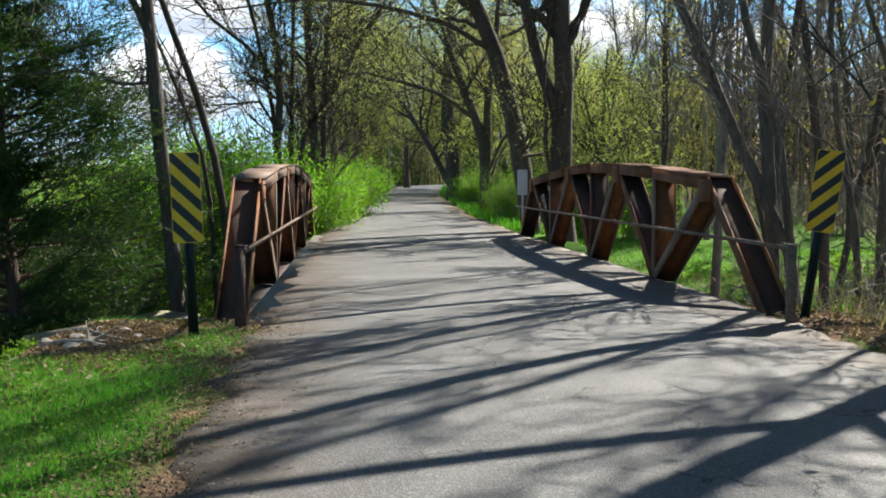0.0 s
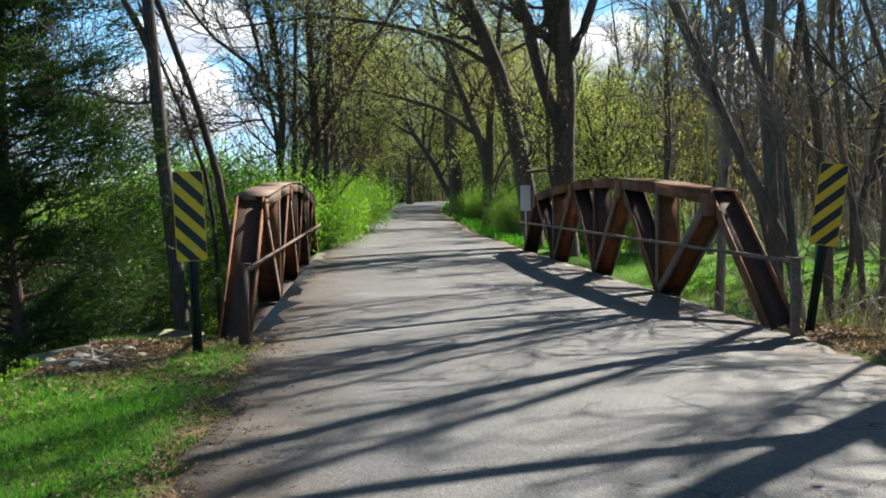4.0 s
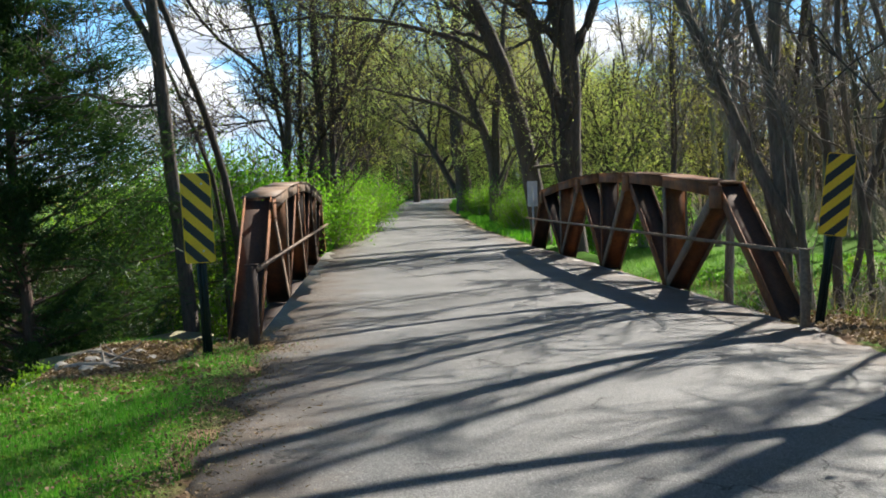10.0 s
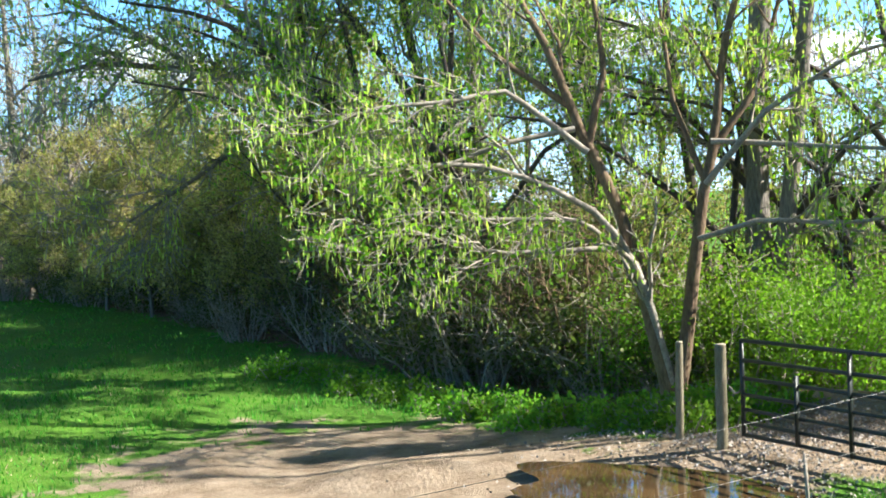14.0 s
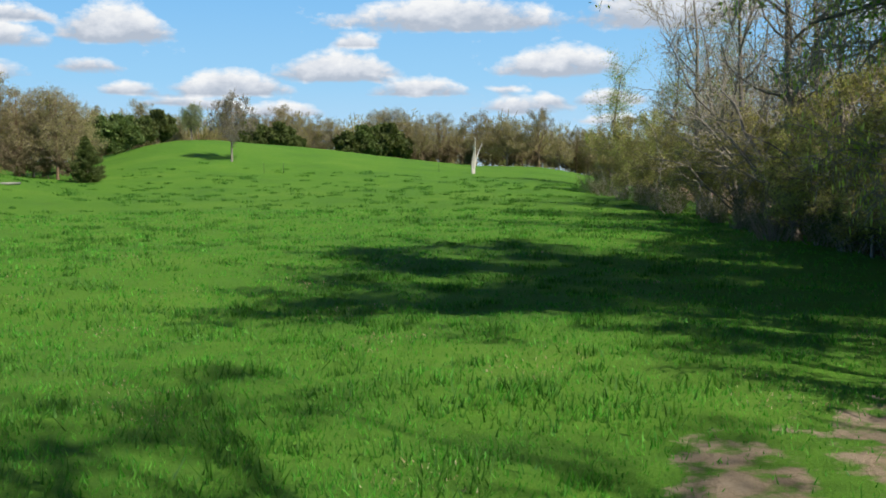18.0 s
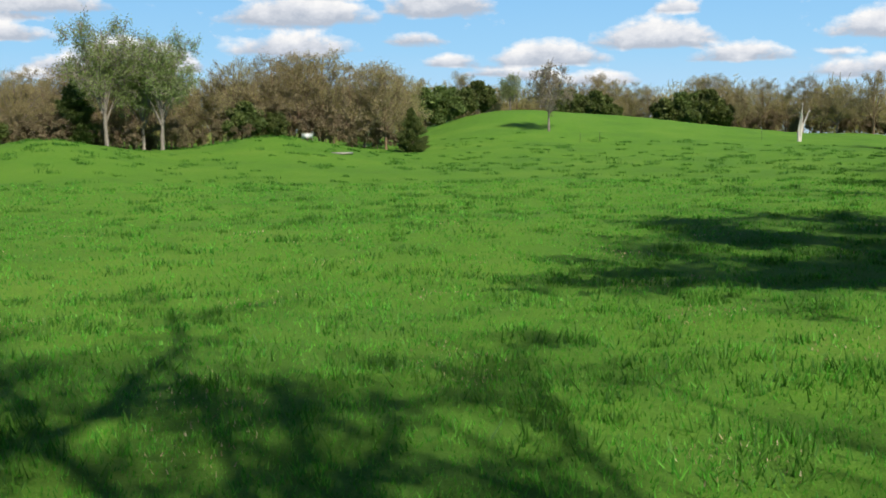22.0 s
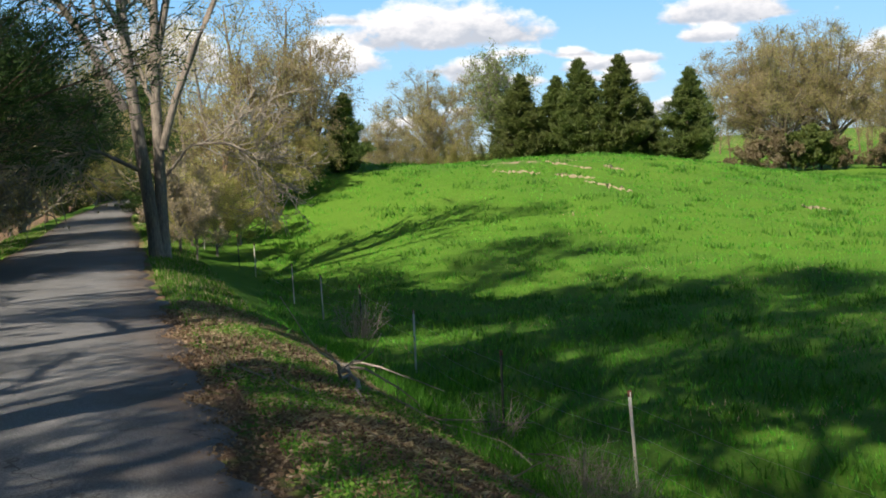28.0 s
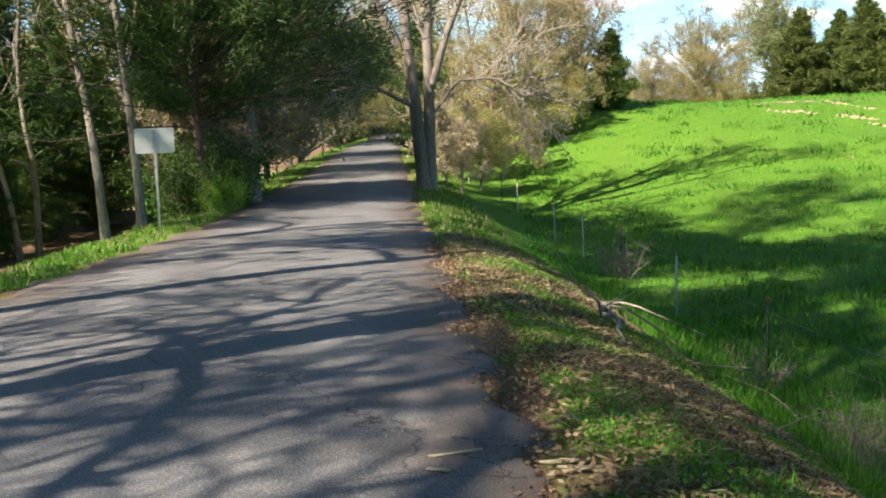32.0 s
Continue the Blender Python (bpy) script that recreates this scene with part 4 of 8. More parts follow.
def cedar(seed, label, height, width, leaf, bark=BARK_RED, at=None, group="", sprays=5200, size=0.16, base=0.12, name="cedar_tree", ragged=0.25):
    """A dense conical evergreen: trunk, whorls of limbs and many small sprays with gaps between them."""
    rng = np.random.default_rng(seed)
    trunk, limb = Shape(), Shape()
    q = wander(rng, (0, 0, -0.4), (0, 0, 1), height + 0.2, 12, 0.03, 0.02)
    trunk.tube(q, np.linspace(height * 0.012, 0.01, 13), 7)
    pts, ways = [], []
    nlimb = int(130 + height * 14)
    for k in range(nlimb):
        f = base + (0.98 - base) * (k + rng.random()) / nlimb
        i = f * 12
        a = int(min(i, 11))
        p = q[a] + (q[a + 1] - q[a]) * (i - a)
        th = rng.uniform(0, 2 * math.pi)
        prof = (1 - f) ** 0.85 * (0.55 + 0.45 * min(1.0, (f - base) * 5 + 0.35))
        ln = width * 0.62 * prof * rng.uniform(1 - ragged * 1.6, 1 + ragged) + 0.12
        path = wander(rng, p, (math.cos(th), math.sin(th), rng.uniform(0.0, 0.55)), ln, 5, 0.12, 0.05)
        limb.tube(path, np.linspace(0.03 * (1.2 - f), 0.006, 6), 4)
        m = int(sprays / nlimb * (0.3 + 1.5 * prof))
        t = rng.uniform(0.15, 1.0, m) ** 0.7 * 5
        a = np.minimum(t.astype(int), 4)
        c = path[a] + (path[a + 1] - path[a]) * (t - a)[:, None]
        pts.append(c + rng.normal(0, 1, (m, 3)) * np.array([0.13, 0.13, 0.09]) * (0.4 + ln * 0.35))
        ways.append(np.repeat((path[-1] - path[0])[None] / ln, m, 0) + np.array([0, 0, -0.15]))
    pts = np.vstack(pts)
    ob = thing(name, label, "cedar tree", group, at)
    part("trunk", trunk.mesh("trunk", bark, True), ob)
    tagged(part("branch_growth", limb.mesh("branch_growth", bark), ob), kind="stuff")
    v, f = twig_quads(rng, pts, np.vstack(ways), size, size * 4.2)
    tagged(part("crown", quad_mesh("crown", v, f, leaf), ob), kind="stuff")
    return ob


def bush(seed, label, radius, height, leaf, at=None, group="", stems=26, per=5, size=0.1, name="bush", bark=TWIG, clump=0.16):
    """Many thin stems from one root, leaves along them."""
    rng = np.random.default_rng(seed)
    wood, tips = Shape(), []
    for _ in range(stems):
        th, sp = rng.uniform(0, 2 * math.pi), rng.uniform(0.1, 0.95)
        h = height * rng.uniform(0.55, 1.0)
        st = (radius * 0.35 * sp * math.cos(th), radius * 0.35 * sp * math.sin(th), -0.15)
        q = wander(rng, st, (sp * radius / height * math.cos(th), sp * radius / height * math.sin(th), 1), h, 7, 0.14, -0.01)
        wood.tube(q, np.linspace(0.022, 0.005, 8), 3)
        tips.append(q[2:])
        for _ in range(5):
            k = rng.integers(2, 7)
            q2 = wander(rng, q[k], rng.normal(0, 1, 3) + np.array([0, 0, 0.4]), h * 0.28, 3, 0.2, 0.02)
            wood.tube(q2, np.linspace(0.009, 0.003, 4), 3)
            tips.append(q2[1:])
    ob = thing(name, label, "bush", group, at)
    tagged(part("stem_growth", wood.mesh("stem_growth", bark), ob), kind="stuff")
    if per:
        v, f = leaf_quads(rng, scatter(rng, np.vstack(tips), per, clump), size)
        tagged(part("foliage", quad_mesh("foliage", v, f, leaf), ob), kind="stuff")
    return ob


def spot(az, d, turn=0.0, scale=1.0, sink=0.0, lift=None):
    x, y = polar(az, d)
    z = land_at(x, y) - sink if lift is None else lift
    return Matrix.Translation((x, y, z)) @ Matrix.Rotation(radians(turn), 4, "Z") @ Matrix.Scale(scale, 4)


def spot_xy(x, y, turn=0.0, scale=1.0, sink=0.0):
    return Matrix.Translation((x, y, land_at(x, y) - sink)) @ Matrix.Rotation(radians(turn), 4, "Z") @ Matrix.Scale(scale, 4)




def far_wood(seed, label, az0, az1, d0, d1, n, height, leaf, size=0.35, per=110, bark=BARK_GREY, twiggy=False):
    """A distant wood: trunks, branches and crowns of many trees, not to be counted."""
    rg = np.random.default_rng(seed)
    wood, pts, ways = Shape(), [], []
    az, dist = rg.uniform(az0, az1, n), rg.uniform(d0, d1, n)
    for a, d in zip(az, dist):
        x, y = polar(a, d)
        if abs(x - road_x(y)) < road_half(y) + 3:
            continue
        h = height * rg.choice((0.5, 0.8, 1.0)) * rg.uniform(0.8, 1.15)
        base = np.array([x, y, land_at(x, y) - 0.3])
        q = wander(rg, base, (0, 0, 1), h * 0.85, 4, 0.06, 0.02)
        wood.tube(q, np.linspace(0.012, 0.003, 5) * h, 4)
        c = base + np.array([0, 0, h * 0.5])
        u = rg.normal(0, 1, (per, 3))
        u /= np.linalg.norm(u, axis=1)[:, None]
        p = c + u * (rg.random(per) ** 0.45)[:, None] * np.array([0.36, 0.36, 0.5]) * h
        pts.append(p)
        ways.append(p - base - np.array([0, 0, h * 0.2]))
        for k in rg.integers(0, per, 9):
            s = q[rg.integers(1, 4)]
            wood.tube([s, (s + p[k]) / 2 + np.array([0, 0, 0.03 * h]), p[k]], [0.005 * h, 0.003 * h, 0.0015 * h], 3)
    v, f = twig_quads(rg, np.vstack(pts), np.vstack(ways), size, size * 5) if twiggy else leaf_quads(rg, np.vstack(pts), size, long=1.3)
    ob = thing("woodland", label, "woods", kind="stuff")
    tagged(part("branch_growth", wood.mesh("branch_growth", bark), ob), kind="stuff")
    tagged(part("crown", quad_mesh("crown", v, f, leaf), ob), kind="stuff")
    return ob


# ---- trees along the road ahead ----
def rooted(at, axes):
    """Stems and limbs given by their heights in the world, lowered to the ground they stand on."""
    g = at.translation.z
    return [([(p[0], p[1], p[2] - g) for p in pts], a, b) for pts, a, b in axes]


at = spot(14.18, 17.5, 14.18)
timber(111, "leaning dark-barked tree behind the warning sign, nearly bare", rooted(at, [([(0.25, 0, -3), (0.1, 0, 0), (-0.08, 0, 1.85), (-0.15, 0, 3.0), (-0.25, 0, 4.14), (-0.5, 0.2, 7), (-1.2, 0.3, 12)], 0.135, 0.04), ([(-0.2, 0, 3.65), (-0.36, 0, 4.08), (-0.65, 0, 4.6), (-1.4, 0.1, 6.5), (-2.0, 0.2, 10)], 0.06, 0.02), ([(-0.17, 0, 3.05), (-0.6, 0, 3.0), (-1.3, -0.1, 3.2), (-2.0, -0.1, 3.1)], 0.028, 0.01)]), [shoots(10, (0.3, 1), 0.8, (0.8, 2.3), slim=(0.2, 0.35)), shoots(6, (0.2, 1), 0.7, (0.5, 1.2)), shoots(4, (0.3, 1), 0.7, (0.2, 0.6), steps=3)], BARK_DARK, leaves=((LEAF_BUD, 0.06, 0.03, 0.08, 1.5, False),), at=at, thin=0.005)
at = spot(11.79, 19.5, 11.79)
timber(12, "slender twin-stemmed bare tree leaning over the creek", rooted(at, [([(0.4, 0, -4), (0.15, 0, 1.2), (0, 0, 2.04), (-0.23, 0, 2.79), (-0.46, 0, 3.5), (-0.85, 0.1, 4.58), (-1.6, 0.1, 7), (-2.2, 0.2, 10)], 0.085, 0.03), ([(0.1, 0.1, -4), (-0.1, 0.1, 1.4), (-0.24, 0.1, 2.11), (-0.54, 0.1, 2.86), (-0.73, 0.1, 3.44), (-0.97, 0.1, 3.88), (-1.6, 0.1, 6)], 0.055, 0.02)]), [shoots(10, (0.45, 1), 0.8, (0.7, 2.0), slim=(0.2, 0.4)), shoots(6, (0.2, 1), 0.7, (0.4, 1.1)), shoots(4, (0.3, 1), 0.7, (0.2, 0.6), steps=3)], BARK_DARK, leaves=((LEAF_BUD, 0.05, 0.03, 0.08, 1.5, False),), at=at, thin=0.005)
at = spot(8.69, 34, 8.69)
timber(13, "many-stemmed dark tree fanning fine budding twigs", rooted(at, [([(0.1, 0, -3), (0, 0, 2.37), (0.15, 0, 3.64), (0.14, 0, 5.36), (-0.16, 0, 6.73), (-0.8, 0.1, 9.5), (-1.2, 0.2, 14)], 0.15, 0.05), ([(1.15, 0.2, -3), (1.19, 0.2, 2.24), (1.13, 0.2, 4.21), (1.0, 0.2, 5.94), (0.99, 0.2, 7.67), (1.1, 0.2, 15)], 0.17, 0.05), ([(0.6, 0, -3), (0.63, 0, 2.48), (1.35, 0, 3.75), (2.18, 0, 4.91), (2.67, 0, 6.08), (3.4, 0, 7.02), (5, 0.2, 10)], 0.12, 0.03), ([(-0.02, 0, 3.2), (-0.46, 0, 3.98), (-1.46, 0, 3.87), (-2.35, 0, 3.82)], 0.045, 0.015), ([(0.2, 0, 4.4), (-0.75, 0, 5.58), (-1.94, 0, 6.47), (-2.77, 0, 7.58), (-3.8, 0.2, 10)], 0.07, 0.02), ([(1.5, 0.3, -3), (1.48, 0.3, 2.35), (1.47, 0.3, 4.21), (1.63, 0.3, 5.95), (1.79, 0.3, 7.68), (2.4, 0.4, 13)], 0.12, 0.04), ([(-0.1, 0.2, -3), (0.05, 0.2, 3), (-0.5, 0.3, 6), (-1.3, 0.4, 9), (-2.0, 0.4, 13)], 0.09, 0.03), ([(0.5, 0.4, -3), (0.5, 0.4, 3.5), (0.6, 0.4, 7), (0.4, 0.4, 13)], 0.1, 0.03)]), [shoots(14, (0.25, 1), 0.7, (1.4, 3.6), lift=0.06, slim=(0.25, 0.5)), shoots(10, (0.15, 1), 0.65, (0.7, 1.8), lift=0.04), shoots(4, (0.2, 1), 0.6, (0.3, 0.9), steps=3)], BARK_DARK, leaves=((LEAF_BUD, 0.5, 0.035, 0.15, 1.5, False),), at=at, split=False, thin=0.007)
broadleaf(14, "large dark roadside trunk deep in the avenue", [(0, 0, 0, 0, 17, 0.5)], BARK_DARK, LEAF_BUD, 6, 0.055, 0.5, at=spot(3.3, 76), limbs=18, first=0.15, reach=0.5, kids=8, thin=0.014)
broadleaf(15, "broad old tree arching over the far road", [(0, 0, 0.03, 0, 16, 0.5), (0.2, 0, -0.5, 0, 11, 0.24)], BARK_DARK, LEAF_BUD, 6, 0.05, 0.5, at=spot(-0.7, 62), limbs=18, first=0.18, reach=0.5, kids=8, thin=0.012)
at = spot(-2.13, 48, -2.13)
timber(16, "forked roadside tree with yellow-green buds", rooted(at, [([(0, 0, -2.5), (0, 0, 0.1), (0.13, 0, 2.26), (-0.1, 0, 3.59), (-0.73, 0, 5.27), (-1.53, 0.1, 7.27), (-2.6, 0.2, 11)], 0.3, 0.06), ([(0.13, 0, 2.3), (0.18, 0.1, 5.26), (0.47, 0.2, 6.91), (0.9, 0.3, 12)], 0.2, 0.05), ([(0.15, 0, 1.3), (1.3, 0.2, 1.9), (2.4, 0.4, 3.4), (3.0, 0.4, 6)], 0.11, 0.03), ([(-0.3, 0, 4.2), (-2.0, -0.4, 5.4), (-5.0, -1, 6.2), (-7.5, -1.4, 6.0)], 0.11, 0.03)]), [shoots(10, (0.25, 1), 0.8, (1.8, 4.4), lift=0.03, slim=(0.25, 0.45)), shoots(8, (0.15, 1), 0.7, (0.9, 2.2)), shoots(4, (0.2, 1), 0.7, (0.4, 1.1), steps=3)], BARK_DARK, leaves=((LEAF_FRESH, 3, 0.036, 0.25, 1.5, False),), at=at, thin=0.009)
at = spot(-4.07, 33, -4.07)
timber(17, "massive leaning trunk beside the bridge end", rooted(at, [([(0.6, 0, -3), (0.45, 0, -0.5), (0, 0, 2.35), (-0.46, 0, 4.65), (-1.23, 0, 6.48), (-2.2, -0.1, 8.5), (-3.6, -0.4, 13)], 0.34, 0.12), ([(-1.0, 0, 5.5), (-2.27, -0.3, 6.27), (-4.2, -0.8, 6.7), (-5.92, -1.0, 6.91), (-9, -1.4, 6.5)], 0.085, 0.02), ([(-1.6, 0, 7.2), (-1.0, 0.5, 9.5), (-0.8, 0.8, 14)], 0.15, 0.04), ([(-1.9, 0, 8.0), (-4.5, -0.6, 9.2), (-8.0, -1.2, 9.0)], 0.08, 0.02)]), [shoots(16, (0.3, 1), 0.8, (1.4, 3.8), lift=0.02, slim=(0.3, 0.5)), shoots(9, (0.15, 1), 0.7, (0.9, 2.0)), shoots(4, (0.2, 1), 0.7, (0.4, 1.0), steps=3)], BARK_DARK, leaves=((LEAF_FRESH, 3, 0.03, 0.22, 1.5, False),), at=at, thin=0.008)
timber(18, "tall forked trunk beside the bridge end, hung with vines", [([(0, 0, -0.6), (0, 0, 3), (-0.05, 0, 6), (-0.1, 0.1, 9.5), (0.2, 0.3, 15)], 0.36, 0.1), ([(-0.1, 0, 3.4), (-0.7, 0.1, 5.2), (-1.4, 0.2, 8), (-2.0, 0.3, 12)], 0.2, 0.06), ([(0, 0, 5.6), (0.7, 0.1, 6.8), (1.5, 0.2, 9.5), (1.9, 0.2, 13)], 0.16, 0.04), ([(0.15, -0.2, 0), (-0.5, -0.25, 2.4), (-0.55, -0.2, 5), (-0.2, -0.2, 7.5)], 0.07, 0.03)], [shoots(10, (0.3, 1), 0.8, (1.6, 4.4), lift=0.05), shoots(7, (0.15, 1), 0.7, (0.8, 2.0)), shoots(4, (0.2, 1), 0.7, (0.4, 1.0), steps=3)], BARK_DARK, leaves=((LEAF_BUD, 1, 0.032, 0.22, 1.5, False),), at=spot(-6.25, 32), thin=0.008)
fresh = round_tree(19, "young roadside tree in fresh yellow-green leaf", 8.5, 6.5, 0.08, BARK_DARK, LEAF_FRESH, spot(-8.3, 46), "fresh-leaved young trees", 3, 0.035, 9, None, 0.008)
for az, d, sc in ((-7.4, 58, 1.1), (-10.8, 60, 1.0), (4.9, 88, 1.2), (-1.8, 74, 1.1), (-4.2, 60, 1.0), (5.4, 70, 0.9)):
    copy_thing(fresh, spot(az, d, 50 * d, sc))
arch = round_tree(48, "tall budding tree arching over the road", 15, 13, 0.25, BARK_DARK, LEAF_FRESH, spot(4.6, 70), "trees along the far road", 2, 0.05, 10, TWIG, 0.009)
for k, (az, d, sc) in enumerate(((4.3, 88, 1.0), (3.9, 112, 1.1), (-1.9, 76, 1.0), (-1.5, 96, 1.1), (-1.0, 120, 1.2), (-4.2, 84, 1.0), (-6.4, 66, 0.7), (-9.0, 74, 0.75))):
    copy_thing(arch, spot(az, d, 83 * k, sc))
light_a = broadleaf(31, "budding tree along the far road", [(0, 0, 0.05, 0, 15, 0.3)], BARK_DARK, LEAF_BUD, 6, 0.075, 0.5, at=spot(1.9, 104), group="trees along the far road", split=False, limbs=13, first=0.1, reach=0.45, kids=6, sub=2, thin=0.02)
light_b = broadleaf(32, "budding tree along the far road", [(0, 0, -0.05, 0, 14, 0.25), (0.3, 0, 0.25, 0, 12, 0.2)], BARK_GREY, LEAF_BUD, 6, 0.075, 0.5, at=spot(-2.4, 92), group="trees along the far road", split=False, limbs=9, first=0.1, reach=0.45, kids=6, sub=2, thin=0.02)
rng = np.random.default_rng(5)
for k, (az, d, sc) in enumerate(((4.6, 95, 1.1), (-2.2, 100, 1.1), (5.6, 64, 0.9), (-3.8, 70, 0.9), (5.6, 110, 1.1), (7.5, 130, 1.0), (-4.6, 110, 1.2), (-6.5, 95, 1.1), (-8.6, 85, 1.0))):
    copy_thing((light_a, light_b)[k % 2], spot(az, d, 70 * k, sc))
far_wood(36, "hazy budding wood beyond the fields", 5, 66, 95, 170, 150, 12, LEAF_BUD, 0.09, 200, BARK_GREY, True)
far_wood(37, "brown leafless wood on the far hillside", -50, -9, 58, 150, 380, 15, LEAF_HEDGE, 0.08, 190, BARK_DARK, True)
far_wood(38, "green-gold wood closing the end of the road", -8, 8, 140, 240, 210, 17, LEAF_HEDGE, 0.09, 380, BARK_DARK, True)

# woods on the far bank, across the road from the pasture
WOOD_LEVELS = [shoots(13, (0.2, 1), 0.65, (1.2, 3.4), lift=0.05, slim=(0.2, 0.4)), shoots(8, (0.15, 1), 0.6, (0.7, 1.8), lift=0.03), shoots(5, (0.2, 1), 0.7, (0.3, 0.9), steps=3)]
CROWN = [([(-0.5, 0, h), (1.5 * math.cos(a) - 0.5, 1.5 * math.sin(a), h + 1.2), (3.8 * math.cos(a) - 0.5, 3.8 * math.sin(a), h + 2.4), (5.6 * math.cos(a) - 0.5, 5.6 * math.sin(a), h + 3.4)], 0.11, 0.05) for h, a in ((14, 2.8), (15, 4.6), (17, 5.6), (18, 3.6))]
at = spot(-17.59, 17.5, -17.59)
timber(21, "clump of tall dark trunks leaning over the creek bank", rooted(at, [([(0.5, 0, -4), (0.15, 0, 0.2), (0, 0, 0.67), (-0.52, 0, 1.7), (-1.04, 0, 2.67), (-1.44, 0, 3.82), (-1.85, 0.1, 4.62), (-3.0, 0.2, 8), (-4.0, 0.3, 14), (-4.4, 0.3, 22)], 0.105, 0.045), ([(-0.15, 0.1, -4), (-0.2, 0.1, 0.68), (-0.28, 0.1, 1.69), (-0.42, 0.1, 2.65), (-0.38, 0.1, 3.83), (-0.29, 0.1, 4.53), (-0.2, 0.1, 9), (-0.5, 0.1, 23)], 0.11, 0.06), ([(0.2, -0.1, -4), (0.09, -0.1, 0.73), (-0.05, -0.1, 1.86), (-0.5, -0.1, 3.36), (-0.84, -0.1, 4.56), (-1.3, 0, 8), (-1.2, 0.1, 20)], 0.075, 0.035)] + CROWN), WOOD_LEVELS, BARK_MID, BARK_GREY, ((LEAF_BUD, 0.15, 0.06, 0.2, 1.5, False),), at, thin=0.008, leafy_from=11.0)
at = spot(-20.95, 19, -20.95)
timber(28, "thin dark sapling leaning on the creek bank", rooted(at, [([(0.1, 0, -4), (0, 0, 0.6), (-0.24, 0, 1.68), (-0.54, 0, 3.47), (-0.47, 0, 4.73), (-0.3, 0, 9), (0, 0.1, 15)], 0.07, 0.02)]), WOOD_LEVELS, BARK_MID, BARK_GREY, ((LEAF_BUD, 0.05, 0.035, 0.2, 1.5, False),), at, thin=0.007)
at = spot(-22.04, 19, -22.04)
timber(22, "bowed dark trunk on the creek bank", rooted(at, [([(0, 0, -4), (0, 0, 0.66), (0.03, 0, 2.05), (0.13, 0, 3.23), (0.42, 0, 4.64), (1.2, 0.1, 9), (1.4, 0.2, 20)], 0.13, 0.04), ([(0.12, 0, 3.0), (-0.5, 0.2, 5), (-1.4, 0.3, 9)], 0.05, 0.02)]), WOOD_LEVELS, BARK_MID, BARK_GREY, ((LEAF_BUD, 0.05, 0.035, 0.2, 1.5, False),), at, thin=0.007)
at = spot(-25.76, 17, -25.76)
timber(20, "stout dark leaning trunk on the creek bank", rooted(at, [([(1.2, 0, -4), (0.9, 0, 0), (0.55, 0, 1.8), (0, 0, 3.6), (-0.26, 0, 4.27), (-1.0, 0.1, 7), (-1.8, 0.2, 18)], 0.18, 0.06), ([(0.2, 0, 3.0), (0.8, 0.3, 5.5), (1.4, 0.5, 10)], 0.07, 0.03)]), WOOD_LEVELS, BARK_MID, BARK_GREY, ((LEAF_BUD, 0.05, 0.035, 0.2, 1.5, False),), at, thin=0.007)
at = spot(-24.63, 19, -24.63)
timber(27, "slanting dark trunk among the bank weeds", rooted(at, [([(-0.3, 0, -4), (-0.1, 0, 0), (0, 0, 0.59), (0.26, 0, 1.4), (0.51, 0, 2.13), (1.3, 0.1, 5), (2.5, 0.3, 9)], 0.1, 0.03)]), WOOD_LEVELS, BARK_MID, BARK_GREY, ((LEAF_BUD, 0.05, 0.035, 0.2, 1.5, False),), at, thin=0.007)
THIN_LEVELS = [shoots(14, (0.25, 1), 0.6, (1.2, 3.2), lift=0.07), shoots(8, (0.15, 1), 0.6, (0.6, 1.5), lift=0.04), shoots(4, (0.2, 1), 0.7, (0.3, 0.8), steps=3)]
wood_a = timber(23, "slender bare grey woodland tree", [([(0, 0, -0.5), (0.1, 0, 4), (0.4, 0.1, 9), (0.5, 0.2, 15)], 0.12, 0.03)], THIN_LEVELS, BARK_GREY, BARK_GREY, ((LEAF_BUD, 0.1, 0.035, 0.2, 1.5, False),), spot(-14.0, 25), "trees of the wood across the creek", split=False, thin=0.008)
wood_b = timber(24, "slender forked woodland tree with fresh buds", [([(0, 0, -0.5), (-0.1, 0, 4), (-0.7, 0.1, 9), (-1.4, 0.2, 15)], 0.13, 0.03), ([(0.05, 0, 1.2), (0.6, 0.1, 4), (1.5, 0.1, 8), (2.0, 0.2, 12)], 0.09, 0.02)], THIN_LEVELS, BARK_DARK, BARK_GREY, ((LEAF_BUD, 0.2, 0.035, 0.25, 1.5, False),), spot(-19.5, 24), "trees of the wood across the creek", split=False, thin=0.008)
wood_c = broadleaf(28, "thin understorey tree with pale new leaves", [(0, 0, 0.1, 0, 7, 0.06)], BARK_DARK, LEAF_BUD, 3, 0.045, 0.3, at=spot(-11.5, 30), group="trees of the wood across the creek", split=False, limbs=10, first=0.15, reach=0.4, kids=5, thin=0.008)
for k in range(7):
    az, d = -14.5 - 2.0 * k + rng.uniform(-0.4, 0.4), rng.uniform(22, 42)
    x, y = polar(az, d)
    if abs(y - float(creek_y(x))) > 4.5:
        copy_thing((wood_a, wood_b)[k % 2], spot(az, d, rng.uniform(0, 360), rng.uniform(0.9, 1.3)))
for k in range(42):
    az, d = rng.uniform(-38, -7.5), 30 + 75 * rng.random() ** 0.8
    x, y = polar(az, d)
    if x < road_x(y) + 5.5 or abs(y - float(creek_y(x))) < 5:
        continue
    copy_thing((wood_a, wood_b, wood_c, wood_a)[k % 4], spot(az, d, rng.uniform(0, 360), rng.uniform(0.8, 1.25)))
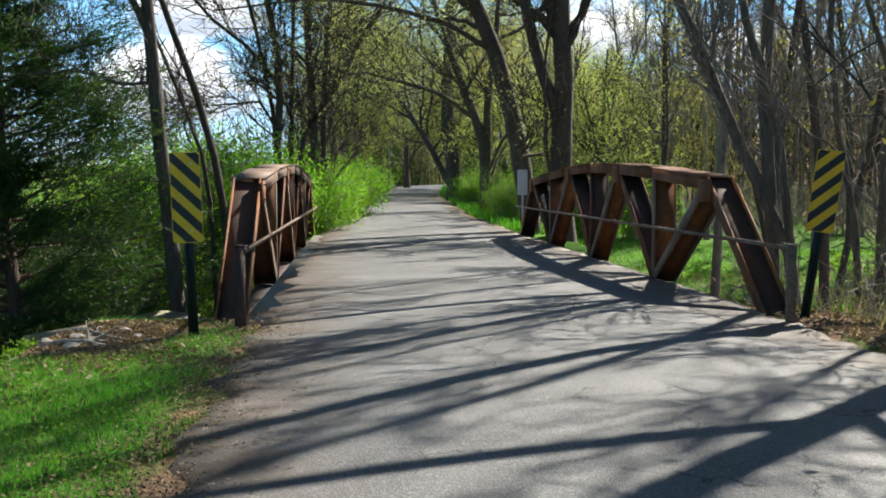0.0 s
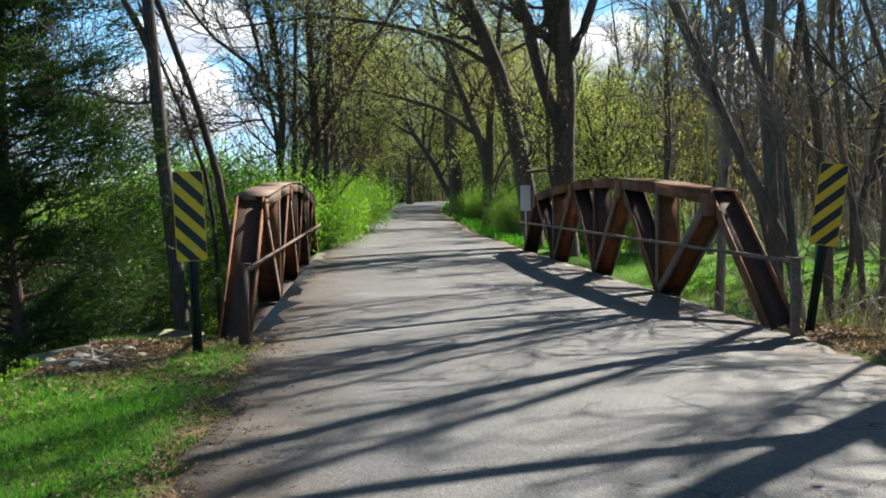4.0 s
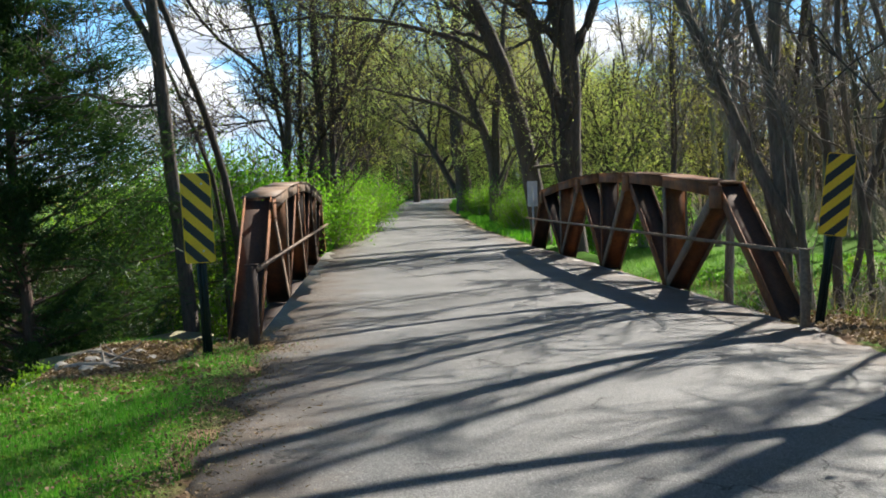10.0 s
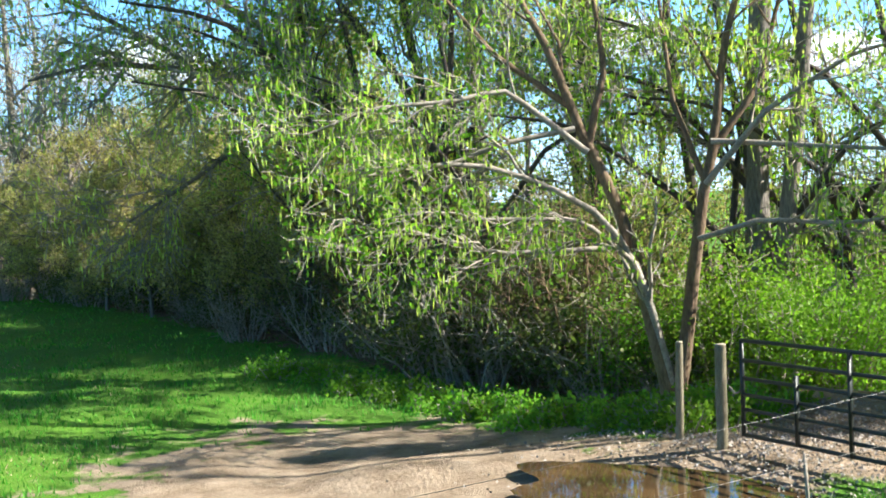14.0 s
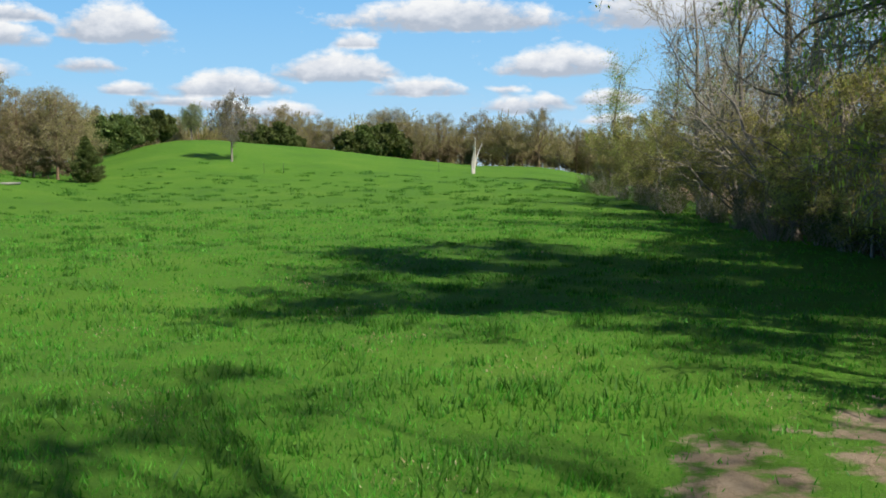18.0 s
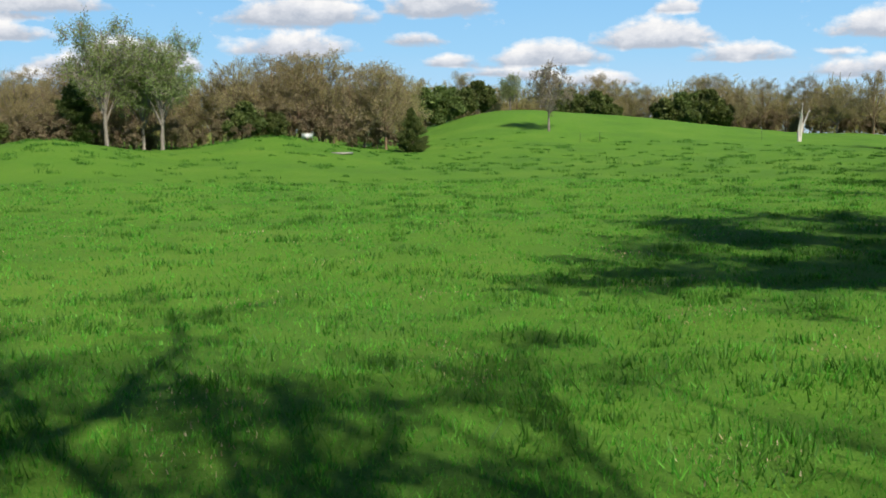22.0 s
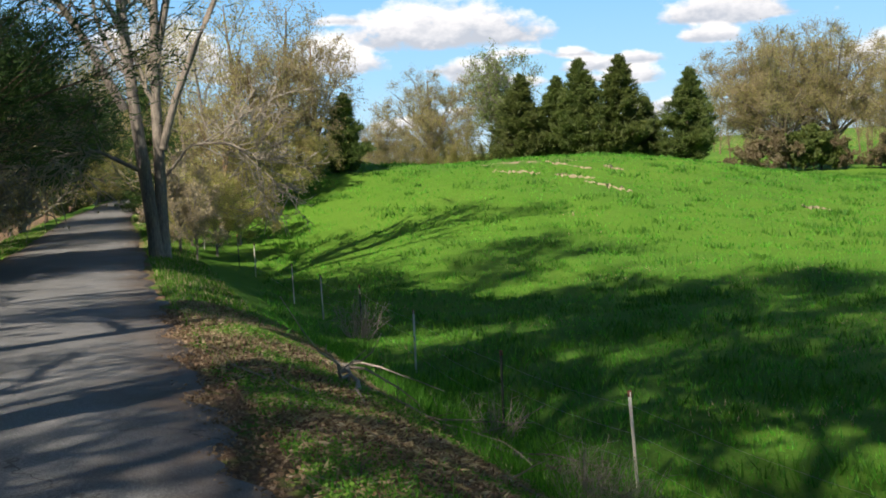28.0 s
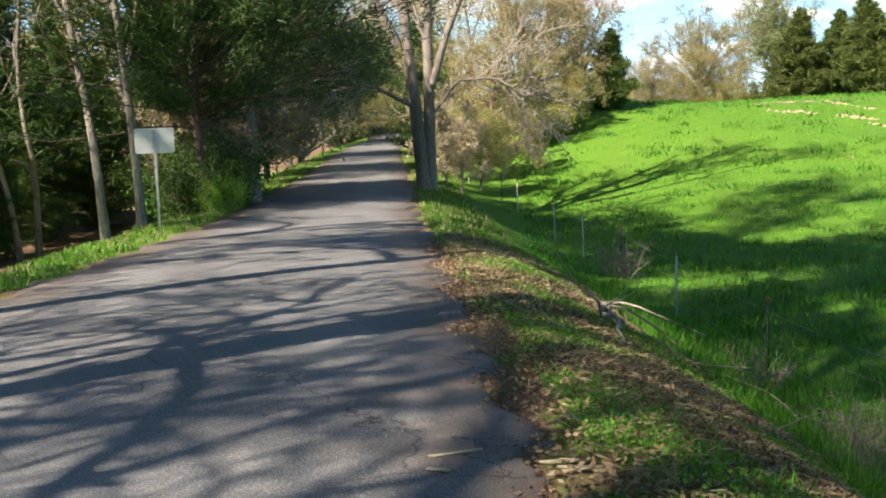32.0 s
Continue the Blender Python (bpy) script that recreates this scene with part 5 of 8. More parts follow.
# the tall trees beside the camera that throw their shade over road and field
tall_shade = timber(25, "very tall spreading roadside tree, bare below its fork", [([(0, 0, -0.6), (0.05, 0, 3), (-0.1, 0, 6.4), (-0.4, -0.2, 10), (-0.6, -0.4, 16), (-0.3, -0.5, 27)], 0.2, 0.08)] + [([(-0.1, 0, h), (c * 1.4, s * 1.4, h + 1.9), (c * 3.2, s * 3.2, h + 4.6), (c * 4.2, s * 4.2, h + 9)], 0.11, 0.05) for c, s, h in ((0.9, 0.4, 6.0), (-0.8, 0.6, 6.4), (0.3, -0.9, 8.0))] + [([(-0.5, -0.3, h), (c * 1.8, s * 1.8, h + 1.6), (c * 4.0, s * 4.0, h + 3.6), (c * 5.4, s * 5.4, h + 7)], 0.13, 0.06) for c, s, h in ((0.7, -0.7, 13), (-0.9, -0.3, 14.5), (0.2, 1.0, 15.5), (-0.5, 0.85, 17), (1.0, 0.1, 18), (-0.3, -0.95, 19.5), (-0.95, 0.2, 21))], [shoots(6, (0.45, 1), 0.75, (2.0, 4.6), slim=(0.5, 0.8)), shoots(5, (0.2, 1), 0.7, (0.9, 2.0), slim=(0.4, 0.7)), shoots(2, (0.2, 1), 0.7, (0.4, 1.0), steps=3)], BARK_DARK, leaves=((LEAF_BUD, 2, 0.1, 0.25, 1.5, False),), at=spot_xy(6.5, 11.6), group="tall shade trees", thin=0.012, leafy_from=14.0)
copy_thing(tall_shade, spot_xy(10.2, 9.0, 130, 1.0))
copy_thing(tall_shade, spot_xy(6.2, 9.0, 200, 0.97))
shade = broadleaf(26, "tall roadside tree throwing shade over road and pasture", [(0, 0, -0.05, 0.02, 19, 0.18), (0.4, 0.2, -0.15, -0.1, 16, 0.15)], BARK_DARK, LEAF_BUD, 0.6, 0.1, 0.3, at=spot_xy(8.4, 7.4), group="tall shade trees", limbs=16, first=0.25, reach=0.38, kids=9, thin=0.016, bend=0.36)
low_tree = broadleaf(30, "low spreading bare tree beside the road", [(0, 0, -0.1, -0.1, 9, 0.16), (0.2, 0, 0.1, -0.2, 8, 0.12)], BARK_DARK, LEAF_BUD, 0.5, 0.06, 0.3, at=spot_xy(8.0, 9.6), group="low bare roadside trees", limbs=12, first=0.2, reach=0.5, kids=8, thin=0.013, bend=0.35)
copy_thing(low_tree, spot_xy(9.8, 7.6, 220, 1.1))
broadleaf(33, "crooked bare tree beside the road", [(0, 0, -0.15, -0.05, 12, 0.17)], BARK_DARK, LEAF_BUD, 0.5, 0.06, 0.3, at=spot_xy(11.0, 12.6), limbs=16, first=0.25, reach=0.4, kids=8, thin=0.013)
shade_b = broadleaf(29, "tall leafing roadside tree throwing shade over road and pasture", [(0, 0, -0.05, 0.02, 19, 0.22), (0.4, 0.2, 0.2, 0.2, 16, 0.16)], BARK_DARK, LEAF_BUD, 1, 0.1, 0.35, at=spot_xy(7.4, -2.0), group="tall shade trees", limbs=15, first=0.2, reach=0.42, kids=9, thin=0.016)
high = timber(39, "very tall leafy tree with a high dense crown", [([(0, 0, -0.6), (-0.1, 0, 6), (-0.4, 0.1, 14), (-0.3, 0.2, 25)], 0.2, 0.07)] + [([(-0.2, 0, h), (1.4 * math.cos(a), 1.4 * math.sin(a), h + 1.6), (4.2 * math.cos(a), 4.2 * math.sin(a), h + 3.2), (5.8 * math.cos(a), 5.8 * math.sin(a), h + 4.2)], 0.09, 0.04) for h, a in ((11, 0.3), (12, 2.6), (13.5, 4.4), (15, 1.4), (16.5, 5.5), (18, 3.4), (19.5, 0.9))], [shoots(10, (0.45, 1), 0.8, (2.0, 4.6), lift=0.03), shoots(8, (0.2, 1), 0.7, (1.0, 2.2)), shoots(3, (0.2, 1), 0.7, (0.5, 1.2), steps=3)], BARK_DARK, leaves=((LEAF_DULL, 0.75, 0.18, 0.3, 1.5, False), (LEAF_BUD, 0.6, 0.14, 0.3, 1.5, False)), at=spot_xy(10.5, -3.2, 0, 1.08), group="tall shade trees", thin=0.016, split=False)
copy_thing(high, spot_xy(7.6, -1.0, 120, 1.0))
copy_thing(high, spot_xy(14.0, -7.0, 200, 1.0))
copy_thing(shade_b, spot_xy(10.6, 4.4, 40, 0.62))
creek_tall = timber(38, "very tall grey-trunked creekside tree with a high crown", [([(0, 0, -0.6), (-0.2, 0, 5), (0.2, 0.1, 12), (0.0, 0.2, 27)], 0.3, 0.08), ([(0.1, 0, 1.0), (0.8, 0.2, 6), (1.6, 0.4, 13), (2.0, 0.4, 22)], 0.2, 0.06)] + [([(0, 0.1, h), (1.6 * math.cos(a), 1.6 * math.sin(a), h + 1.8), (4.4 * math.cos(a), 4.4 * math.sin(a), h + 3.6), (6.4 * math.cos(a), 6.4 * math.sin(a), h + 5)], 0.13, 0.05) for h, a in ((13, 0.3), (14, 2.6), (15, 4.4), (16, 1.4), (17.5, 5.5), (19, 3.4), (21, 0.9))], [shoots(10, (0.5, 1), 0.8, (2.0, 4.6), lift=0.04), shoots(8, (0.2, 1), 0.7, (1.0, 2.2)), shoots(3, (0.2, 1), 0.7, (0.5, 1.2), steps=3)], BARK_GREY, leaves=((LEAF_BUD, 1, 0.2, 0.3, 1.5, False),), at=spot_xy(-15.5, 18.8), group="tall creekside trees", thin=0.014, split=False)
copy_thing(creek_tall, spot_xy(-21.5, 19.5, 160, 0.97))
copy_thing(creek_tall, spot_xy(-28, 20.5, 260, 0.92))

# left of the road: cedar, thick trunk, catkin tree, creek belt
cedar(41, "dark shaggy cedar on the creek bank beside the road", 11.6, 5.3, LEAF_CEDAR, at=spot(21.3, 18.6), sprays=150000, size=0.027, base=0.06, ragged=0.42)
broadleaf(42, "thick dark trunk on the far creek bank", [(0, 0, 0, 0, 16, 0.42), (0.2, 0, 0.14, 0, 14, 0.22)], BARK_DARK, CATKIN, 2, 0.06, 0.2, at=spot(31.0, 32, lift=-1.7), limbs=11, first=0.3, reach=0.38, kids=6)
CATKIN_LEVELS = [shoots(9, (0.25, 1), 0.7, (0.9, 2.2), lift=0.02, bend=0.22), shoots(6, (0.2, 1), 0.7, (0.5, 1.2), lift=0.0, bend=0.22), shoots(2, (0.3, 1), 0.7, (0.25, 0.6), lift=-0.03, steps=3)]
timber(43, "forked brown-barked tree hung with yellow-green catkins", [([(0, 0, -0.4), (-0.2, 0, 0.7), (-0.5, -0.1, 2.0), (-0.85, -0.2, 3.4), (-1.4, -0.3, 4.5), (-1.9, -0.3, 6.0), (-3.0, 0, 8)], 0.145, 0.03), ([(-1.3, -0.3, 4.3), (-1.0, -0.1, 5.6), (-1.3, 0.1, 8)], 0.07, 0.02), ([(-1.6, -0.3, 5.0), (-2.8, -0.4, 5.9), (-4.0, -0.3, 7.4)], 0.06, 0.02), ([(0.06, 0, 0.1), (0.3, 0, 1.7), (0.58, 0, 3.6), (0.8, 0, 4.4), (0.9, 0.1, 5.6), (1.5, 0.2, 8)], 0.13, 0.03), ([(0.75, 0, 4.2), (1.5, 0.1, 5.2), (2.0, 0.2, 7.2)], 0.07, 0.02), ([(0.6, 0, 3.6), (0.1, 0.1, 5.0), (-0.1, 0.2, 7.0)], 0.06, 0.02)], [shoots(4, (0.6, 1), 0.7, (1.5, 3.0))] + CATKIN_LEVELS[1:], BARK_BROWN, TWIG, ((CATKIN, 0.6, 0.036, 0.09, 5.5, True), (LEAF_BRIGHT, 0.7, 0.065, 0.09, 1.4, False)), spot(44.2, 18.6, 44.2), thin=0.007)
timber(34, "pale drooping boughs of the catkin tree beside the gate", [([(0.1, 0.15, -0.4), (-0.45, -0.1, 2.0), (-1.0, -0.3, 3.1), (-2.1, -0.9, 3.75), (-3.2, -1.4, 4.1), (-4.7, -2.0, 3.9)], 0.09, 0.02), ([(-1.3, -0.3, 4.2), (-2.6, -0.6, 5.3), (-3.3, -1.0, 5.1), (-4.6, -1.6, 5.0), (-5.6, -2, 4.6)], 0.06, 0.015), ([(-0.55, -0.1, 2.3), (-1.4, -0.8, 3.1), (-2.6, -1.6, 3.15), (-3.3, -2.0, 3.2), (-3.9, -2.2, 2.7)], 0.05, 0.012), ([(-0.7, -0.1, 2.6), (-2.7, -1.2, 2.6), (-4.2, -2.0, 3.1), (-5.2, -2.4, 2.9)], 0.05, 0.012), ([(-1.5, -0.3, 4.6), (-2.6, -0.7, 4.4), (-4.2, -1.5, 3.8), (-5.4, -2.0, 3.4)], 0.05, 0.012), ([(0.6, 0, 3.6), (1.5, -0.3, 4.7), (2.8, -0.6, 5.5), (4.2, -1, 5.8)], 0.06, 0.015), ([(0.45, 0, 2.7), (1.4, -0.5, 3.0), (2.6, -1.0, 2.9), (4.3, -1.6, 3.1)], 0.05, 0.012), ([(0.7, 0, 4.3), (1.8, -0.2, 4.2), (3.4, -0.8, 4.0), (5.0, -1.0, 3.4)], 0.05, 0.012)], CATKIN_LEVELS, TWIG, TWIG, ((CATKIN, 0.5, 0.036, 0.09, 5.5, True), (LEAF_BRIGHT, 0.8, 0.065, 0.1, 1.4, False)), spot(44.2, 18.5, 44.2), thin=0.006, split=False)
timber(46, "tall low-limbed tree reaching pale boughs over the pasture", [([(0, 0, -0.5), (-0.2, 0, 4), (-0.6, -0.3, 10), (-0.4, -0.5, 18), (0, -0.5, 25)], 0.34, 0.08), ([(-0.5, -0.2, 6.4), (-1.6, -2.5, 7.4), (-3.2, -5.5, 7.6), (-5.4, -8.5, 7.4), (-6.6, -10, 6.8)], 0.16, 0.03), ([(-0.5, -0.2, 6.8), (-2.4, -2.5, 7.2), (-4.4, -5, 8.4), (-7.2, -8, 9.6)], 0.15, 0.03), ([(-0.4, -0.1, 6.6), (-2.0, -3, 6.0), (-2.9, -5, 5.0), (-5.0, -7, 3.5)], 0.11, 0.03), ([(-0.5, -0.3, 8.8), (-3.5, -3, 10.4), (-8.0, -6, 11.4), (-12, -8, 10.8)], 0.15, 0.03), ([(-0.4, -0.3, 9.5), (2.5, -3.5, 10.4), (5.0, -7, 9.6), (6.4, -9, 8.4)], 0.13, 0.03), ([(-0.5, -0.3, 12), (-4, -2, 15), (-8, -3, 17)], 0.14, 0.04), ([(-0.4, -0.4, 14), (2.5, -2, 17), (5, -3, 19)], 0.13, 0.04)], [shoots(14, (0.25, 1), 0.75, (1.8, 4.2), lift=-0.01, bend=0.2), shoots(8, (0.15, 1), 0.7, (0.8, 2.0), lift=-0.05, bend=0.2), shoots(4, (0.2, 1), 0.7, (0.4, 1.0), lift=-0.05, steps=3)], BARK_GREY, TWIG, ((CATKIN, 0.4, 0.045, 0.15, 5, True), (LEAF_OLIVE, 0.8, 0.07, 0.2, 1.8, False)), spot(62, 36, 62), thin=0.009, split=False)
low_catkin = timber(35, "low tree drooping catkins before the thicket", [([(0, 0, -0.4), (0.1, -0.2, 2), (-0.4, -0.5, 4.5), (-1.0, -0.6, 8)], 0.13, 0.04), ([(0, -0.2, 2.2), (-1.6, -1.2, 4.0), (-3.4, -2.4, 5.4), (-4.8, -3.0, 5.6)], 0.09, 0.02), ([(0, -0.3, 3), (1.4, -1.2, 5.0), (3.0, -2.4, 5.6), (4.2, -3.0, 5.4)], 0.08, 0.02), ([(-0.3, -0.4, 4), (-1.8, -1.2, 6), (-4, -2, 6.8)], 0.08, 0.02)], CATKIN_LEVELS, BARK_DARK, TWIG, ((CATKIN, 0.45, 0.038, 0.12, 5.5, True), (LEAF_BRIGHT, 0.7, 0.065, 0.14, 1.5, False)), spot(53.5, 26, 53.5), "low catkin trees", thin=0.007, split=False)
for az, d, sc in ((58.5, 30, 1.25), (39.0, 25, 1.15), (35.5, 27, 1.3), (31.5, 26, 1.2), (55.5, 31, 1.6)):
    copy_thing(low_catkin, spot(az, d, az, sc))
# belt_a takes the dark bark to put the trunks' shade into their colour
belt_a = broadleaf(44, "budding tree of the creekside belt", [(0, 0, 0.1, 0, 12, 0.14), (0.3, 0.2, -0.3, 0, 9, 0.1)], BARK_DARK, CATKIN, 2, 0.05, 0.25, at=spot(57, 27), group="trees of the creek belt", limbs=13, first=0.3, reach=0.42, kids=7, long=3, hang=True, twig_bark=TWIG, second=(LEAF_BRIGHT, 1), thin=0.008)
belt_b = broadleaf(45, "twiggy tree of the creekside belt", [(0, 0, 0.1, 0, 11, 0.16), (-0.3, 0.2, -0.15, 0, 9, 0.11)], BARK_DARK, LEAF_BUD, 3, 0.07, 0.3, at=spot(63, 31), group="trees of the creek belt", limbs=13, first=0.28, reach=0.42, kids=7, twig_bark=TWIG, second=(LEAF_BRIGHT, 1), thin=0.008)

belt_c = broadleaf(40, "leafless grey tree of the creekside belt", [(0, 0, 0.1, 0, 12, 0.17), (-0.3, 0.2, -0.15, 0, 10, 0.12)], BARK_GREY, LEAF_BROWN, 2, 0.04, 0.35, at=spot(74, 52), group="trees of the creek belt", split=False, limbs=15, first=0.08, reach=0.42, kids=8, twig_bark=TWIG, thin=0.012)
for k in range(24):
    x = -17.5 - 122 * (k / 24) ** 1.2
    y = 16.5 + 0.085 * min(0, x + 20) + rng.uniform(0, 13)
    copy_thing((belt_a, belt_b)[k % 2] if x > -42 else (belt_b, belt_c)[k % 2], spot_xy(x, y, rng.uniform(0, 360), rng.uniform(0.8, 1.3)))
for x, y, sc in ((-52, 12.6, 1.5), (-64, 12.4, 1.3), (-74, 11.6, 1.3)):
    copy_thing(belt_c, spot_xy(x, y, 50 * x, sc))
far_wood(48, "dark tangled wood behind the creek", 24, 60, 44, 80, 60, 9, LEAF_DULL, 0.13, 200, BARK_DARK)
far_wood(49, "leafless grey wood along the creek", 64, 79, 60, 115, 50, 11, LEAF_BROWN, 0.16, 200, BARK_GREY)

bush_a = bush(51, "bright green leafing bush", 1.6, 2.6, LEAF_BRIGHT, spot(5.6, 37), "leafing bushes", stems=34, per=15, size=0.042, clump=0.2)
for az, d, sc in ((10.4, 27, 1.2), (12.6, 26, 1.1), (14.4, 28, 1.2), (11.6, 30, 1.35), (9.4, 31, 1.2)):
    copy_thing(bush_a, spot(az, d, 57 * az, sc))
bush_b = bush(52, "dull green tangled undergrowth", 1.7, 2.2, LEAF_DULL, spot(55, 25), "undergrowth bushes", stems=34, per=4, size=0.055, clump=0.2)
bush_d = bush(54, "dense evergreen shrub at the wood's edge", 1.7, 2.6, LEAF_SHRUB, spot(199.8, 31), "evergreen shrubs", stems=40, per=8, size=0.07, clump=0.22)
bush_c = bush(53, "bare grey twiggy thicket", 1.8, 2.4, LEAF_DULL, spot(-19, 15.5), "bare thickets", stems=40, per=1, size=0.03, bark=TWIG)
for az, d, sc in ((4.9, 42, 1.1), (6.5, 34, 1.1), (4.4, 52, 1.1), (9.5, 30, 1.1), (10.6, 33, 1.7), (12.2, 35, 1.9), (14.5, 38, 2.0), (11.4, 40, 2.1), (16.5, 37, 1.8), (13.5, 33, 1.5), (18.5, 34, 1.3), (26, 38, 1.3), (35, 27, 1.2), (37.5, 23, 1.2), (33.5, 30, 1.3), (40, 24, 1.3), (41.5, 20, 1.2), (38.5, 20.5, 1.25), (36, 21, 1.2), (33.8, 22.5, 1.1), (46.5, 20.5, 0.9), (36, 33, 1.6), (-3.4, 46, 0.9), (-3.6, 40, 0.8), (-1.6, 55, 0.9), (-7.2, 42, 1.2), (-8.5, 50, 1.4), (-10, 46, 1.4), (8.5, 44, 1.5), (10, 50, 1.6), (13, 42, 1.6), (17, 45, 1.6)):
    copy_thing(bush_a, spot(az, d, rng.uniform(0, 360), sc))
for k in range(40):
    x = -13.5 - 100 * (k / 40) ** 1.4
    y = 14.0 + 0.085 * min(0, x + 20) + rng.uniform(-0.3, 3.0)
    copy_thing((bush_b, bush_b, bush_c)[k % 3], spot_xy(x, y, rng.uniform(0, 360), rng.uniform(0.6, 1.3)))
for az, d, sc in ((11.5, 28, 1.2), (15.5, 27, 1.2), (17, 30, 1.3), (20, 29, 1.3), (23, 33, 1.4), (12.6, 36, 1.5), (10.2, 34, 1.2), (25.5, 33, 1.5), (28, 35, 1.6), (30.5, 37, 1.6), (33, 36, 1.6), (35, 38, 1.6), (26.5, 40, 1.8)):
    copy_thing(bush_b, spot(az, d, rng.uniform(0, 360), sc))
for az, d, sc in ((-10.5, 25, 0.6), (-12.2, 22, 0.55), (-13.6, 19, 0.5), (-15.6, 22, 0.6), (-17.8, 19, 0.6), (-19.4, 17, 0.5), (-21.4, 18.5, 0.65), (-23.6, 17.5, 0.6), (-25.4, 19.5, 0.7), (-27, 17, 0.6), (-24.4, 22, 0.8), (-19.8, 28, 0.9), (-22.6, 30, 1.0), (-16.4, 31, 0.9)):
    copy_thing((bush_b, bush_c, bush_b)[int(d) % 3], spot(az, d, 31 * az, sc))
for k in range(30):
    az, d = rng.uniform(-36, -9.5), rng.uniform(76, 110)
    copy_thing(bush_c, spot(az, d, rng.uniform(0, 360), rng.uniform(0.9, 1.7)))
far_wood(50, "bare thin-stemmed wood on the hillside", -44, -13, 62, 110, 150, 15, LEAF_HEDGE, 0.045, 160, BARK_GREY, True)
for az, d, sc in ((-18.5, 21, 1.0), (-20.2, 24, 1.1), (-22.8, 21, 0.95), (-24.5, 25, 1.2), (-26.2, 22, 1.0), (-15.2, 27, 1.1), (-28, 24, 1.2), (-16, 20, 0.8), (-21, 16, 0.7), (-24, 15, 0.8), (-27, 14, 0.9), (-13, 24, 0.9), (19, 19, 0.7), (24, 21, 0.7), (16, 20, 0.6), (-26, 20, 1.0)):
    copy_thing(bush_c, spot(az, d, rng.uniform(0, 360), sc))

for k in range(26):
    az = -12.5 - 20 * k / 26
    copy_thing(bush_c, spot(az, 50 + 26 * ((k * 0.618) % 1), 47 * k, 0.9 + 0.7 * ((k * 0.37) % 1)))
canes = bush(56, "upright tangle of brown canes with a few dull leaves", 1.5, 3.4, LEAF_DULL, spot_xy(-19, 15), "cane thickets", stems=60, per=3, size=0.045, bark=BARK_BROWN, clump=0.12)
for k in range(44):
    x = -15 - 45 * k / 44
    y = 13.4 + 0.1 * (-20 - x) * (x < -20) * (x > -40) + 1.5 * (x <= -40) + rng.uniform(-0.4, 1.6)
    copy_thing((bush_b, canes, canes, bush_c)[k % 4], spot_xy(x, y, rng.uniform(0, 360), rng.uniform(0.8, 1.5)))
for k in range(46):
    x, y = rng.uniform(-44, -16), rng.uniform(16.5, 21)
    copy_thing((bush_b, bush_c)[k % 2], spot_xy(x, y + 0.06 * min(0, x + 20), rng.uniform(0, 360), rng.uniform(1.1, 1.9)))

thicket = round_tree(77, "dense twiggy olive thicket at the pasture edge", 6.5, 8.0, 0.0, BARK_GREY, LEAF_OLIVE, spot_xy(-30, 16.5), "creekside thickets", 2, 0.055, 14, TWIG_BROWN, 0.008)
for k, (x, y, sc) in enumerate(((-25, 16.0, 0.75), (-29, 14.6, 0.7), (-34, 14.2, 0.8), (-39, 13.6, 0.75), (-43, 13.2, 0.8), (-35, 15.8, 1.0), (-40.5, 15.0, 0.9), (-46, 14.2, 1.1), (-52, 13.6, 0.9), (-59, 13.2, 1.0), (-67, 12.6, 1.0), (-77, 12.0, 1.1), (-90, 11.2, 1.1), (-106, 9.8, 1.1), (-20.5, 18.5, 0.7), (-33, 20, 1.3), (-44, 19, 1.4), (-56, 18, 1.4))):
    copy_thing(thicket, spot_xy(x, y, 83 * k, sc))

# fresh low weeds along the edge of the mud
weed = bush(55, "bright green patch of low spring weeds", 0.55, 0.45, LEAF_BRIGHT, spot(41, 15.6), "low weeds", stems=20, per=2, size=0.045, name="weed", clump=0.06)
for k in range(60):
    az = 38.5 + 27 * k / 60
    d = np.interp(az, [38, 45, 52, 58, 66], [16.2, 15.4, 17.5, 20.5, 25.5]) + rng.uniform(-0.5, 0.9)
    copy_thing(weed, spot(az, d, 73 * k, rng.uniform(0.7, 1.5)))

# ---- far woods round the pasture ----
far_a = round_tree(61, "rounded leafless oak of the far hedge", 14, 14.5, 0.1, BARK_GREY, LEAF_BROWN, spot(155, 112), "trees of the far hedge", 2, 0.055, 24, TWIG_BROWN, 0.013, 0.62)
far_b = round_tree(62, "tall brown budding tree of the far wood", 12, 7.5, 0.05, BARK_BROWN, LEAF_BROWN, spot(144, 114), "trees of the far hedge", 1, 0.07, 9, TWIG_BROWN, 0.014)
far_c = round_tree(63, "tall airy pale green tree of the far wood", 13.5, 7.0, 0.32, BARK_GREY, LEAF_PALE, spot(127.8, 118), "trees of the far hedge", 3, 0.085, 8, None, 0.016)
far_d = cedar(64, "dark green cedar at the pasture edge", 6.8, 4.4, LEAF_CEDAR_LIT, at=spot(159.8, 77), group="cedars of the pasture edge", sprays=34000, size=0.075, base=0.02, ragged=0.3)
for az, d, sc in ((163.3, 76, 1.08), (164.8, 76, 1.05), (166.5, 77, 0.92), (168.3, 76, 0.95), (161.9, 79, 0.72), (177.5, 58, 0.62), (112.3, 122, 0.75), (129.3, 122, 1.2), (167.4, 80, 0.7)):
    copy_thing(far_d, spot(az, d, rng.uniform(0, 360), sc))
far_e = round_tree(60, "dark rounded evergreen on the far hill", 6, 6, 0.0, BARK_BROWN, LEAF_CEDAR_LIT, spot(104.2, 205), "evergreens of the far hill", 3, 0.3, 9)
